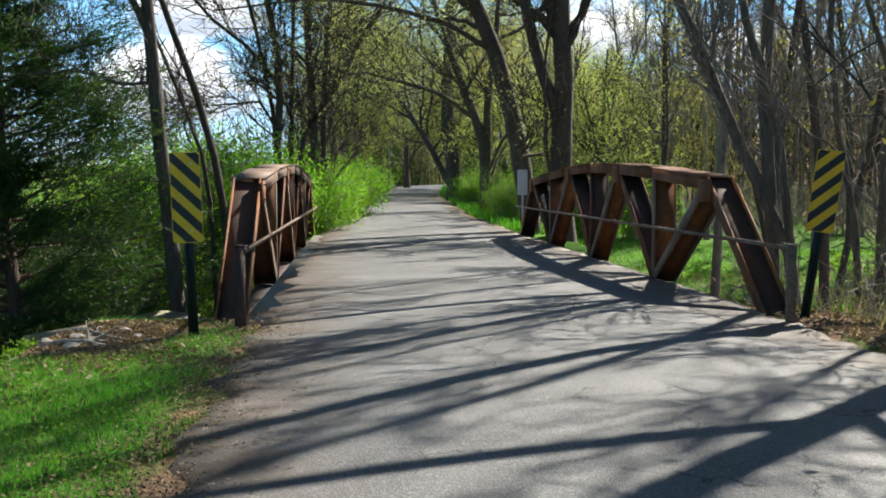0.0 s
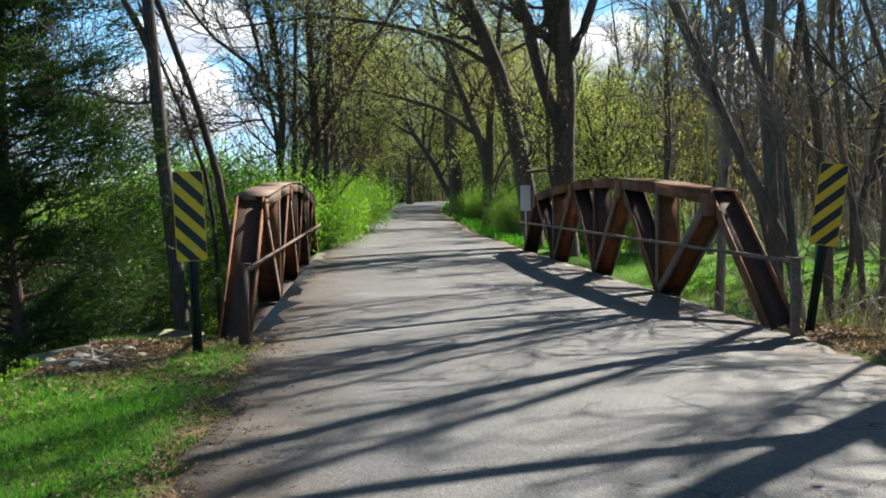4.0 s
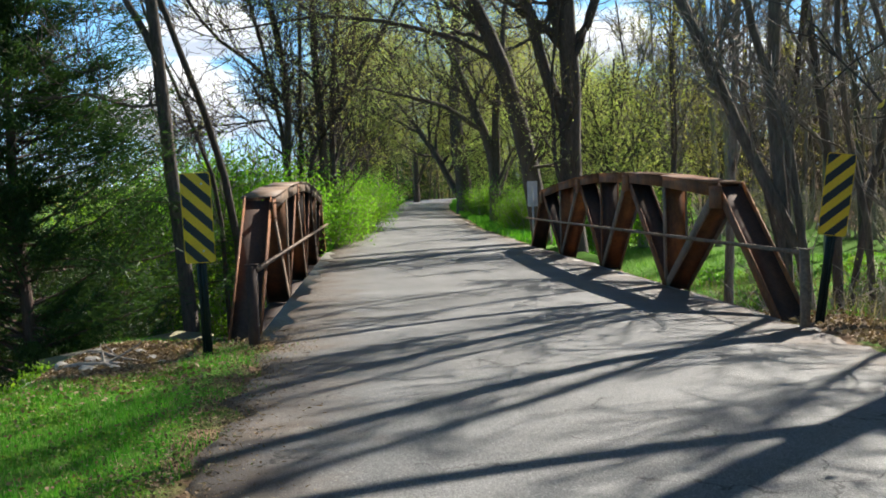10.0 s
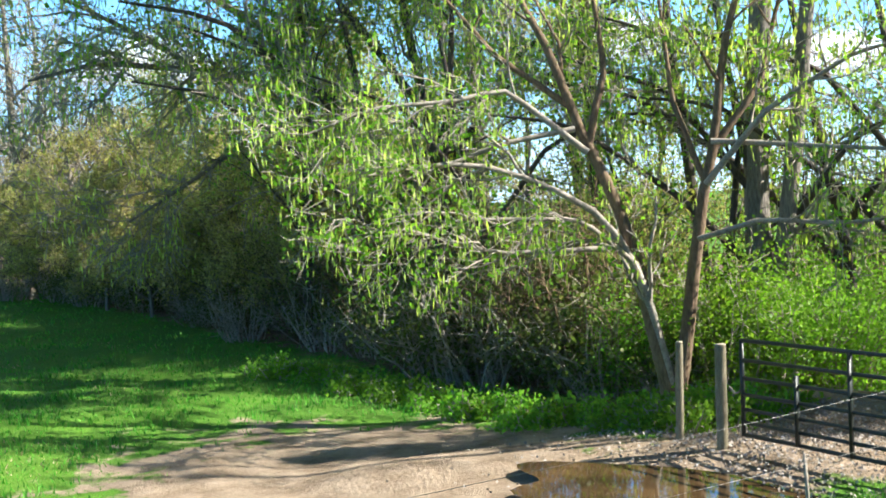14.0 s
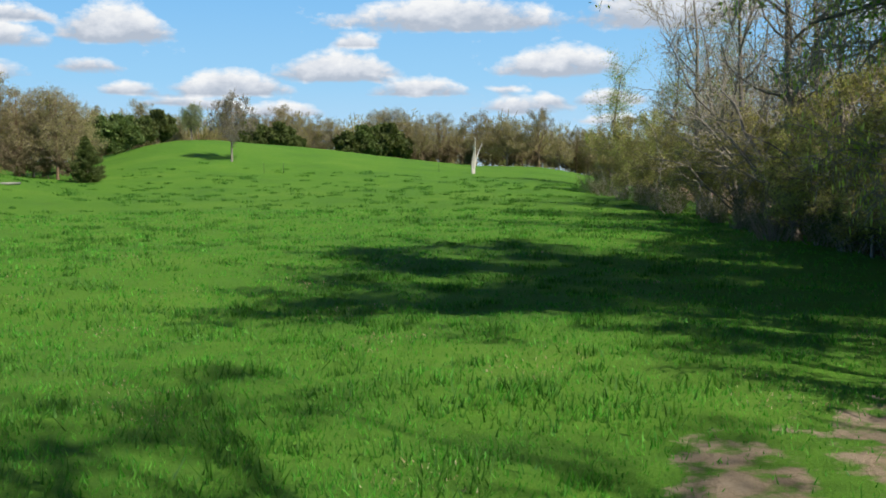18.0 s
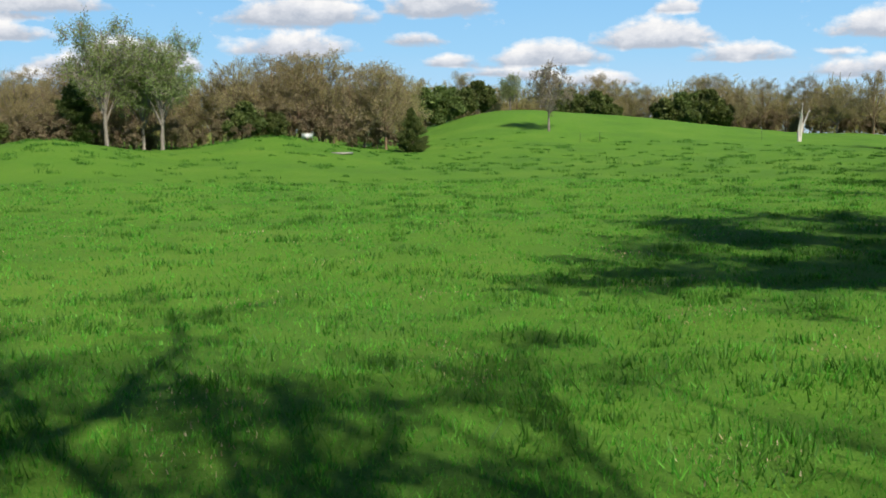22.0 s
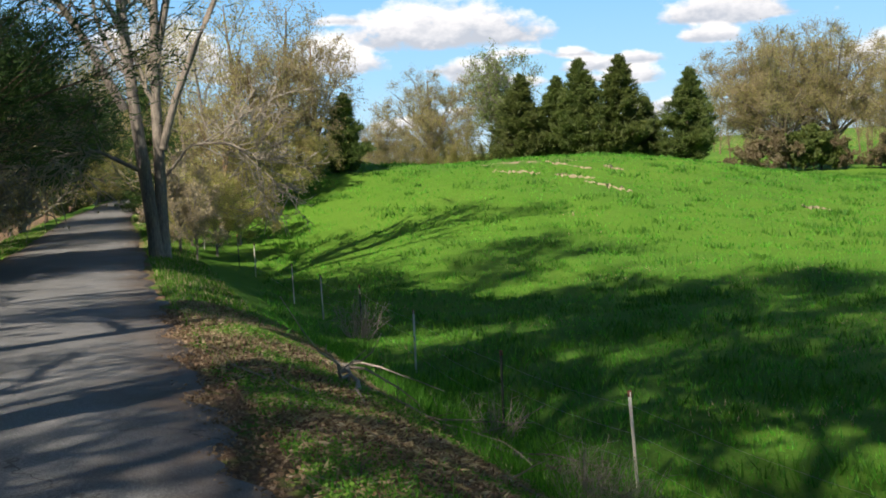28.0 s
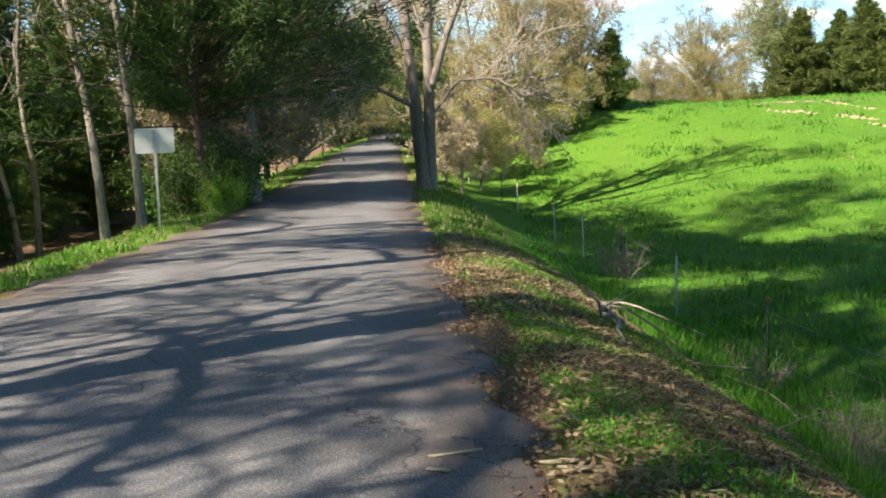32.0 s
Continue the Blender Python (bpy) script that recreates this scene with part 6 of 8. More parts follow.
for az, d, sc in ((102.8, 205, 0.95), (103.4, 208, 0.7), (101.9, 208, 0.6), (99.2, 210, 0.85), (98.2, 212, 1.1), (97.2, 212, 1.2), (96.6, 214, 0.9), (110.6, 170, 0.9), (111.6, 168, 1.0), (109.6, 176, 0.7), (108.9, 180, 0.9), (121.0, 126, 0.7), (119.4, 127, 0.5), (137.0, 112, 0.7), (133.6, 118, 0.8), (149.0, 108, 0.6), (153.6, 108, 0.7), (146.0, 109, 0.5)):
    copy_thing(far_e, spot(az, d, 61 * az, sc))
for az, d, kind, sc in ((149.6, 113, 0, 0.86), (156.4, 114, 0, 0.96), (152.6, 114, 0, 1.02), (147, 112, 0, 0.8), (145, 114, 0, 0.95), (141, 112, 0, 0.85), (139.0, 110, 0, 0.75), (143, 118, 0, 0.9), (136.5, 118, 0, 0.6), (134, 124, 1, 0.7), (132, 126, 0, 0.6), (125.1, 118, 2, 0.92), (126.0, 121, 2, 0.85), (121.5, 128, 1, 0.8), (119.5, 130, 1, 0.85), (118.2, 131, 1, 0.9), (117, 132, 1, 0.95), (115.5, 130, 1, 0.85), (113.7, 128, 1, 0.85), (172.9, 84, 0, 0.62), (169.3, 90, 2, 0.8), (175.5, 75, 0, 0.3), (107.2, 196, 2, 0.55), (108.4, 200, 0, 0.45)):
    copy_thing((far_a, far_b, far_c)[kind], spot(az, d, rng.uniform(0, 360), sc))
far_wood(68, "brown leafless wood along the skyline", 80, 113, 222, 270, 200, 11, LEAF_BROWN, 0.21, 420, BARK_BROWN, True)
far_wood(69, "brown leafless wood behind the pasture", 112, 137, 145, 190, 150, 9.0, LEAF_BROWN, 0.1, 380, BARK_BROWN, True)
far_wood(70, "hazy leafless wood behind the hedge", 135, 186, 135, 210, 150, 9, LEAF_BROWN, 0.08, 260, BARK_BROWN, True)

for k in range(36):
    az = 112.5 + 25.5 * (k + 0.5) / 36 + rng.uniform(-0.25, 0.25)
    copy_thing((far_b, far_a, far_b, far_a, far_b)[k % 5], spot(az, rng.uniform(130, 146), 67 * k, rng.uniform(0.55, 0.9)))
for k in range(36):
    az = 82 + 30.5 * (k + 0.5) / 36 + rng.uniform(-0.2, 0.2)
    copy_thing((far_b, far_a, far_b)[k % 3], spot(az, rng.uniform(212, 232), 67 * k, rng.uniform(0.6, 1.0) * (1.0 if k % 3 != 1 else 0.75)))
hedge_bush = round_tree(65, "low dark brown hedge thorn", 3.2, 4.6, 0.0, BARK_BROWN, LEAF_HEDGE, spot(150, 108), "hedge thorns", 1, 0.08, 9, None, 0.01)
for k in range(40):
    az = 113 + 46 * k / 40
    d = np.interp(az, [113, 118, 135, 140, 160], [126, 125, 116, 107, 106]) + rng.uniform(0, 5)
    copy_thing(hedge_bush, spot(az, d, rng.uniform(0, 360), rng.uniform(0.5, 1.35)))
for k in range(24):
    copy_thing(hedge_bush, spot(86 + 27 * k / 24, rng.uniform(215, 235), rng.uniform(0, 360), rng.uniform(0.9, 1.4)))
# single trees out in the pasture
round_tree(66, "lone bare pale tree on the pasture hill", 8.6, 6.4, 0.3, BARK_GREY, LEAF_BROWN, spot(105.2, 142), "", 1, 0.05, 9, BARK_GREY, 0.018)
broadleaf(67, "dead bleached trunk with a broken fork", [(0, 0, 0.02, 0, 4.0, 0.3), (0.1, 0, 0.14, 0, 5.0, 0.2), (-0.1, 0, -0.12, 0, 4.6, 0.18)], DEAD, LEAF_BROWN, 0, at=spot(92.7, 150), split=False, limbs=2, first=0.6, reach=0.2, kids=1, sub=0, thin=0.03)

# ---- behind: the road back ----
timber(71, "tall grey twin-trunked roadside tree, bare", [([(0.1, 0, -0.5), (-0.05, 0, 1.4), (-0.3, 0, 4), (-0.55, 0.2, 8), (-1.2, 0.3, 14)], 0.22, 0.06), ([(0.22, 0.1, -0.5), (0.26, 0.1, 2), (0.3, 0.1, 5), (0.5, 0.1, 9), (0.7, 0.2, 15)], 0.19, 0.05), ([(0.4, 0, 3.2), (0.9, 0, 4.8), (1.9, -0.3, 7.0), (3.2, -0.6, 9.6), (5.0, -1, 11.5)], 0.12, 0.03), ([(-0.6, 0, 4.4), (-1.6, -0.2, 6.5), (-3.2, -0.5, 9), (-4.0, -0.8, 12)], 0.14, 0.03), ([(-0.3, 0, 2.6), (-1.4, -0.6, 3.2), (-2.4, -1.2, 3.1)], 0.07, 0.02), ([(0.45, 0.1, 2.4), (1.2, -0.3, 3.3), (2.4, -0.8, 3.3), (3.2, -1.2, 2.4)], 0.05, 0.015), ([(0.4, 0.1, 6), (1.0, 0.4, 8.5), (2.2, 0.8, 13)], 0.13, 0.03)], [shoots(10, (0.3, 1), 0.7, (1.6, 3.8), lift=0.05), shoots(8, (0.15, 1), 0.65, (0.8, 1.9)), shoots(4, (0.2, 1), 0.7, (0.4, 0.9), steps=3)], BARK_GREY, TWIG, ((LEAF_BROWN, 0.3, 0.05, 0.15, 1.5, False),), spot(187.2, 34, 187.2), thin=0.01)
back_ced = cedar(72, "tall dark cedar overhanging the road", 11.5, 4.6, LEAF_CEDAR_HALF_LIT, at=spot(199.6, 33), group="cedars beside the road", sprays=36000, size=0.055, base=0.04, ragged=0.35)
for az, d, sc in ((209.5, 33, 0.95), (214, 32, 0.9), (204.6, 48, 1.1), (207.2, 46, 1.0), (187.6, 142, 1.3), (186.8, 150, 1.3), (188.6, 150, 1.4), (189.6, 158, 1.4), (189.7, 122, 1.1), (190.4, 165, 1.4), (188.4, 128, 1.0), (185.6, 104, 0.9), (186.5, 84, 0.8), (190.4, 116, 1.0), (189.0, 127, 1.2), (191.4, 104, 1.0), (187.7, 74, 0.75), (186.9, 64, 0.7)):
    copy_thing(back_ced, spot(az, d, rng.uniform(0, 360), sc))
for az, d, sc in ((204.0, 33, 0.42), (206.4, 31, 0.4), (208.4, 29, 0.42), (210.6, 28, 0.4), (212.8, 28, 0.45), (202.8, 37, 0.45), (215, 27, 0.4), (201.2, 38, 0.4), (205.4, 36, 0.6), (209.8, 33, 0.65)):
    copy_thing(back_ced, spot(az, d, 97 * az, sc))
over_ced = cedar(76, "big dark cedar with low boughs hanging over the road", 10.2, 13, LEAF_CEDAR, at=spot(198.4, 27.5), group="cedars beside the road", sprays=85000, size=0.045, base=0.24, ragged=0.5)
# the last copies close the far bend, dark foliage standing in for shade
for az, d, sc in ((195.2, 47, 1.0), (193.6, 66, 1.0), (192.4, 90, 1.1), (191.4, 112, 1.2), (189.9, 130, 1.3), (188.8, 136, 1.3)):
    copy_thing(over_ced, spot(az, d, 61 * d, sc))
for x, y, sc in ((-3.5, 152, 1.2), (-6.5, 163, 1.3), (-0.5, 168, 1.2), (2.5, 178, 1.3), (-9.5, 146, 1.2), (-2.0, 185, 1.4), (-8.5, 128, 0.9), (3.5, 118, 0.8)):
    copy_thing(back_ced, spot_xy(x, y, 47 * x, sc))
pale_pair = broadleaf(73, "pair of pale bare trunks at the wood's edge", [(0, 0, 0.06, 0, 13, 0.11), (0.75, 0.2, 0.0, 0, 13, 0.105)], BARK_GREY, LEAF_BUD, 0, 0.1, at=spot(201.5, 25.5), group="pale bare trees at the wood's edge", limbs=12, first=0.15, reach=0.32, kids=6, twig_bark=TWIG)
for az, d, sc in ((206.5, 29, 0.8), (211.5, 27, 0.8)):
    copy_thing(pale_pair, spot(az, d, 77 * az, sc))
broadleaf(74, "vine-hung pale trunk beside the road", [(0, 0, 0, 0, 9, 0.26)], BARK_GREY, STRAW, 3, 0.07, 0.25, at=spot(196.0, 30), limbs=16, first=0.12, reach=0.3, kids=7, twig_bark=TWIG, droop=0.1)
pale_brush = round_tree(78, "pale vine-tangled brush at the wood's edge", 5.0, 3.6, 0.0, BARK_GREY, STRAW, spot(195.6, 32), "pale roadside brush", 1, 0.05, 8, TWIG, 0.008)
for az, d, sc in ((197.4, 30.5, 0.9), (196.0, 41, 0.9), (195.4, 51, 0.9), (194.8, 63, 1.0), (194.0, 77, 1.1), (198.6, 31, 0.8), (186.0, 40, 0.7), (185.2, 37, 0.5)):
    copy_thing(pale_brush, spot(az, d, 71 * az, sc))
for az, d, sc in ((198.8, 28, 0.8),  (197.6, 29, 0.9),):
    copy_thing(bush_d, spot(az, d, rng.uniform(0, 360), sc))
copy_thing(bush_a, spot(197.6, 27.0, 30, 0.5))
for k in range(26):
    x, y = rng.uniform(5.5, 15), rng.uniform(14, 34)
    if abs(y - float(creek_y(x))) > 4:
        copy_thing(weed, spot_xy(x, y, 40 * k, rng.uniform(0.8, 1.9)))
back_bud = broadleaf(75, "budding tree where the road bends away", [(0, 0, 0, 0, 13, 0.25)], BARK_GREY, LEAF_BROWN, 5, 0.09, 0.4, at=spot(190.6, 118), group="trees of the far bend", split=False, limbs=15, first=0.06, reach=0.42, kids=7, sub=2, thin=0.012, twig_bark=TWIG)
for az, d, sc in ((186.9, 84, 0.9), (186.7, 72, 0.9), (189.2, 120, 1.1), (191.0, 112, 1.0), (185.6, 60, 0.7), (184.2, 56, 0.65), (182.5, 58, 0.75), (180.5, 62, 0.7), (193.5, 84, 1.0), (190, 140, 1.3), (189.6, 130, 1.2), (195.5, 60, 0.8), (199, 45, 0.75), (200.2, 38, 0.7), (197.4, 55, 0.8), (196.6, 68, 0.9), (195.4, 82, 0.9), (201.4, 46, 0.9), (199.0, 62, 1.0), (194.0, 98, 1.0), (202.6, 40, 0.8)):
    copy_thing(back_bud, spot(az, d, rng.uniform(0, 360), sc))
for az, d, sc in ((187.6, 92, 1.2), (188.8, 100, 1.3), (189.8, 108, 1.3), (190.8, 116, 1.3), (186.2, 66, 1.0), (184.5, 52, 0.8), (183.2, 56, 0.9)):
    copy_thing(thicket, spot(az, d, rng.uniform(0, 360), sc * 0.55))
for az, d, sc in ((178.8, 58, 0.62), (180.4, 56, 0.6), (182.0, 54, 0.62), (183.6, 50, 0.5)):
    copy_thing(far_b, spot(az, d, 40 * az, sc))
for az, d, sc in ((179.6, 54, 0.55), (181.4, 52, 0.6), (183.0, 46, 0.5), (184.2, 42, 0.45), (176.6, 80, 0.5), (175.2, 82, 0.45), (173.8, 80, 0.5), (171.6, 82, 0.55), (170.4, 84, 0.4), (185.4, 45, 0.4)):
    copy_thing(thicket, spot(az, d, 50 * az, sc))

# ---- warning signs ----
def clip_band(poly, w, h):
    """Cuts a polygon to the rectangle of that width and height about the origin."""
    for axis, lim, sgn in ((0, w / 2, 1), (0, w / 2, -1), (1, h / 2, 1), (1, h / 2, -1)):
        out = []
        for a, b in zip(poly, poly[1:] + poly[:1]):
            ia, ib = sgn * a[axis] <= lim, sgn * b[axis] <= lim
            if ia:
                out.append(a)
            if ia != ib:
                t = (sgn * lim - a[axis]) / (b[axis] - a[axis])
                out.append((a[0] + (b[0] - a[0]) * t, a[1] + (b[1] - a[1]) * t))
        poly = out
        if not poly:
            break
    return poly


def plate(bm, outline, y0, y1):
    """A flat plate of that outline in the x-z plane between two depths."""
    front = [bm.verts.new((x, y0, z)) for x, z in outline]
    back = [bm.verts.new((x, y1, z)) for x, z in outline]
    bm.faces.new(front)
    bm.faces.new(back[::-1])
    for i in range(len(front)):
        j = (i + 1) % len(front)
        bm.faces.new((front[j], front[i], back[i], back[j]))


def bm_mesh(name, bm, mat):
    bmesh.ops.recalc_face_normals(bm, faces=bm.faces[:])
    me = bpy.data.meshes.new(name)
    bm.to_mesh(me)
    bm.free()
    me.materials.append(mat)
    return me


def rounded(w, h, r, n=4):
    out = []
    for cx, cz, a0 in ((w / 2 - r, h / 2 - r, 0), (-w / 2 + r, h / 2 - r, 90), (-w / 2 + r, -h / 2 + r, 180), (w / 2 - r, -h / 2 + r, 270)):
        for k in range(n + 1):
            a = radians(a0 + 90 * k / n)
            out.append((cx + r * math.cos(a), cz + r * math.sin(a)))
    return out


def hazard_marker(label, at, slope, bottom, roll, turn):
    """A striped object marker on a channel post. slope: +1 where the stripes fall to the right."""
    root = thing("hazard_marker", label, "road sign", "bridge hazard markers", Matrix.Translation(at) @ Matrix.Rotation(radians(turn), 4, "Z"))
    tilt = Matrix.Rotation(radians(roll), 4, "Y")
    W, H = 0.305, 0.914
    bm = bmesh.new()
    plate(bm, rounded(W, H, 0.03), 0, 0.004)
    panel = part("panel", bm_mesh("panel", bm, YELLOW), root, "yellow and black striped panel")
    panel.matrix_basis = tilt @ Matrix.Translation((0, -0.02, bottom + H / 2))
    for k in range(-3, 4):
        c = k * 0.232 + 0.05
        t = 0.058
        poly = [(-0.4, c + slope * 0.4 - t), (0.4, c - slope * 0.4 - t), (0.4, c - slope * 0.4 + t), (-0.4, c + slope * 0.4 + t)]
        poly = clip_band(poly, W - 0.014, H - 0.014)
        if len(poly) > 2:
            bm = bmesh.new()
            plate(bm, poly, -0.0035, -0.001)
            part("stripe", bm_mesh("stripe", bm, BLACK), panel)
    post = Shape()
    for dx, w, d in ((0, 0.045, 0.006), (-0.025, 0.006, 0.035), (0.025, 0.006, 0.035), (-0.038, 0.025, 0.006), (0.038, 0.025, 0.006)):
        post.box(tilt @ Matrix.Translation((dx, 0.012 if d < 0.01 and abs(dx) < 0.01 else 0.0, (bottom + H - 0.05 - 0.4) / 2)), (w, d, bottom + H - 0.05 + 0.4))
    part("post", post.mesh("post", POST_GREEN), root)
    for z in (0.12, 0.8):
        bolt = Shape()
        bolt.tube([(0, -0.035, bottom + z), (0, -0.02, bottom + z)], [0.012, 0.012], 6, True)
        part("bolt", bolt.mesh("bolt", GALV), root)
    return root


hazard_marker("yellow and black striped hazard marker on a dark post", (-2.54, 11.0, land_at(-2.54, 11.0)), 1, 0.99, -2.0, 6)
hazard_marker("leaning yellow and black hazard marker on a dark post", (4.05, 12.15, land_at(4.05, 12.15)), -1, 1.01, 8.0, -10)


def blank_sign(label, at, w, h, bottom, turn, name="road_sign"):
    root = thing(name, label, "road sign", "", Matrix.Translation(at) @ Matrix.Rotation(radians(turn), 4, "Z"))
    bm = bmesh.new()
    plate(bm, rounded(w, h, 0.035), -0.002, 0.002)
    part("panel", bm_mesh("panel", bm, GALV), root).matrix_basis = Matrix.Translation((0, 0.02, bottom + h / 2))
    post = Shape()
    for dx, ww, dd in ((0, 0.04, 0.006), (-0.022, 0.006, 0.03), (0.022, 0.006, 0.03)):
        post.box(Matrix.Translation((dx, -0.004, (bottom + h - 0.03 - 0.4) / 2)), (ww, dd, bottom + h - 0.03 + 0.4))
    part("post", post.mesh("post", GALV), root)
    for z in (0.08, h - 0.08):
        b = Shape()
        b.tube([(0, -0.03, bottom + z), (0, -0.012, bottom + z)], [0.01, 0.01], 6, True)
        part("bolt", b.mesh("bolt", GALV), root)
    return root


sx, sy = polar(200.6, 22)
blank_sign("blank aluminium back of a road sign on a steel post", (sx, sy, -0.17), 0.74, 0.48, 1.32, 200.6)
fx, fy = 2.35, 32.2
blank_sign("small grey back of a sign at the bridge end", (fx, fy, 0), 0.3, 0.75, 1.1, 2)

# ---- gate and timber posts ----
GATE_Z = -1.45
GA, GB = Vector((-8.98, 10.3, GATE_Z)), Vector((-5.76, 10.1, GATE_Z))


def field_gate():
    """A tubular field gate: top tube with bent corners, seven bars and four stiles."""
    run = Vector((GB.x - GA.x, GB.y - GA.y, 0))
    n = run.length
    u = run / n
    root = thing("field_gate", "closed dark green tubular steel field gate", "gate", at=Matrix.Translation(GA))

    def bar(name, a, b, r, sides=8):
        s = Shape()
        s.tube([u * a[0] + Vector((0, 0, a[1])), u * b[0] + Vector((0, 0, b[1]))], [r, r], sides, True)
        part(name, s.mesh(name, GATE_STEEL, True), root)

    for z in (0.14, 0.29, 0.45, 0.63, 0.83, 1.05, 1.29):
        bar("rail", (0.03, z), (n - 0.03, z), 0.024 if z > 0.2 else 0.026)
    for s_ in (0.02, n - 0.02):
        bar("end_stile", (s_, 0.12), (s_, 1.3), 0.028)
    for s_, top in ((n * 0.27, 0.95), (n * 0.5, 1.28), (n * 0.72, 1.28)):
        st = Shape()
        m, ln = between(u * s_ + Vector((0, 0, 0.14)), u * s_ + Vector((0, 0, top)))
        st.box(m @ Matrix.Translation((0, -0.03, 0)), (0.02, 0.07, ln))
        part("stile", st.mesh("stile", GATE_STEEL), root)
    ch = Shape()
    ch.tube([u * 0.05 + Vector((0, 0, 0.7)), u * -0.12 + Vector((0, 0.02, 0.62)), u * -0.2 + Vector((0, 0, 0.7))], [0.012] * 3, 5)
    part("chain", ch.mesh("chain", WIRE), root, "short steel chain")
    return root


field_gate()


def timber_post(label, x, y, h, r, z=None, mat=POST_WOOD, group="timber gate posts"):
    z = land_at(x, y) if z is None else z
    rg = np.random.default_rng(int(abs(x * 100)))
    root = thing("timber_post", label, "post", group, Matrix.Translation((x, y, z)))
    s = Shape()
    q = wander(rg, (0, 0, -0.4), (0, 0, 1), h + 0.4, 6, 0.012, 0)
    s.tube(q, r * (1 + rg.normal(0, 0.04, 7)), 10)
    part("shaft", s.mesh("shaft", mat, True), root)
    top = Shape()
    top.tube([q[-1] - np.array([0, 0, 0.002]), q[-1] + np.array([0, 0, 0.012])], [r * 0.99, r * 0.8], 10, True)
    part("cut_top", top.mesh("cut_top", PALE_WOOD), root)
    return root


gx_, gy_ = polar(44.2, 14.3)
timber_post("weathered timber fence post by the gate", gx_, gy_, 1.25, 0.05)
gx_, gy_ = polar(42.1, 13.75)
timber_post("mossy round timber gate post", gx_, gy_, 1.28, 0.07)
gx_, gy_ = polar(28.9, 11.75)
timber_post("dark round timber post on which the gate hangs", gx_, gy_, 1.5, 0.09, -1.45, BARK_DARK)
sx_, sy_ = polar(33.3, 10.0)
timber_post("short round timber brace post", sx_, sy_, 1.45, 0.075, -1.5)
brace = thing("brace_rail", "pale peeled log bracing two gate posts", "rail")
s = Shape()
s.tube([(sx_, sy_, -0.3), ((sx_ + gx_) / 2, (sy_ + gy_) / 2, -0.2), (gx_, gy_, -0.1)], [0.06, 0.055, 0.05], 9, True)
part("log", s.mesh("log", PALE_WOOD, True), brace)
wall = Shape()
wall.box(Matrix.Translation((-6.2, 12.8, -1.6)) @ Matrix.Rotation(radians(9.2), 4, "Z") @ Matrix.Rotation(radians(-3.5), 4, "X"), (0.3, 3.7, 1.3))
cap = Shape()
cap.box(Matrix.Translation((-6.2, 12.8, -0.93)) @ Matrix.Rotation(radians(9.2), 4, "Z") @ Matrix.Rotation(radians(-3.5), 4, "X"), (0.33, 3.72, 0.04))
wt_ = thing("retaining_wall", "shade-darkened concrete wall beside the creek ford", "wall")
part("wall", wall.mesh("wall", SHADED_CONCRETE), wt_)
part("coping", cap.mesh("coping", SHADED_CONCRETE), wt_)


# ---- wire fence along the pasture ----
def fence_post(x, y, h, label, mat, tip):
    root = thing("fence_post", label, "fence post", "pasture fence posts", Matrix.Translation((x, y, land_at(x, y))))
    rg = np.random.default_rng(int(abs(y * 37)) + 3)
    lean = rg.normal(0, 0.02, 2)
    t = Matrix.Rotation(lean[0], 4, "X") @ Matrix.Rotation(lean[1], 4, "Y")
    s = Shape()
    s.box(t @ Matrix.Translation((0, 0, (h - 0.4) / 2)), (0.034, 0.012, h + 0.4))
    s.box(t @ Matrix.Translation((0, 0.018, (h - 0.4) / 2)), (0.01, 0.03, h + 0.4))
    for z in np.arange(0.15, h - 0.1, 0.12):
        s.box(t @ Matrix.Translation((0, -0.009, z)), (0.02, 0.008, 0.015))
    part("shaft", s.mesh("shaft", mat), root)
    c = Shape()
    c.box(t @ Matrix.Translation((0, 0.004, h - 0.02)), (0.04, 0.035, 0.07))
    part("painted_top", c.mesh("painted_top", tip), root)
    return root


FENCE = [(149.8, 8.6, 0), (163.2, 12.1, 1), (169.9, 15.1, 0), (174.3, 19.4, 1), (177.0, 24.9, 0), (178.95, 27.7, 1), (180.4, 30.9, 1), (182.3, 36.3, 1), (183.1, 39.0, 0), (184.8, 44.2, 1), (185.9, 52, 1)]
fence_xy = []
for az, d, pale in FENCE:
    x, y = polar(az, d)
    fence_xy.append((x, y))
    fence_post(x, y, 1.12, "whitewashed steel fence post with a rusty red tip" if pale else "dark steel fence post in the grass", WHITE if pale else POST_GREEN, RED_PAINT)
for z in (0.35, 0.65, 0.95):
    w = thing("fence_wire", "thin sagging fence wire", "wire", "fence wires")
    sh = Shape()
    pts = []
    for (xa, ya), (xb, yb) in zip(fence_xy, fence_xy[1:]):
        for k in range(4):
            f = k / 4
            x, y = xa + (xb - xa) * f, ya + (yb - ya) * f
            za, zb = land_at(xa, ya), land_at(xb, yb)
            pts.append((x, y, za + (zb - za) * f + z - 0.05 * math.sin(math.pi * f)))
    sh.tube(pts, [0.0022] * len(pts), 4)
    part("strand", sh.mesh("strand", WIRE), w)


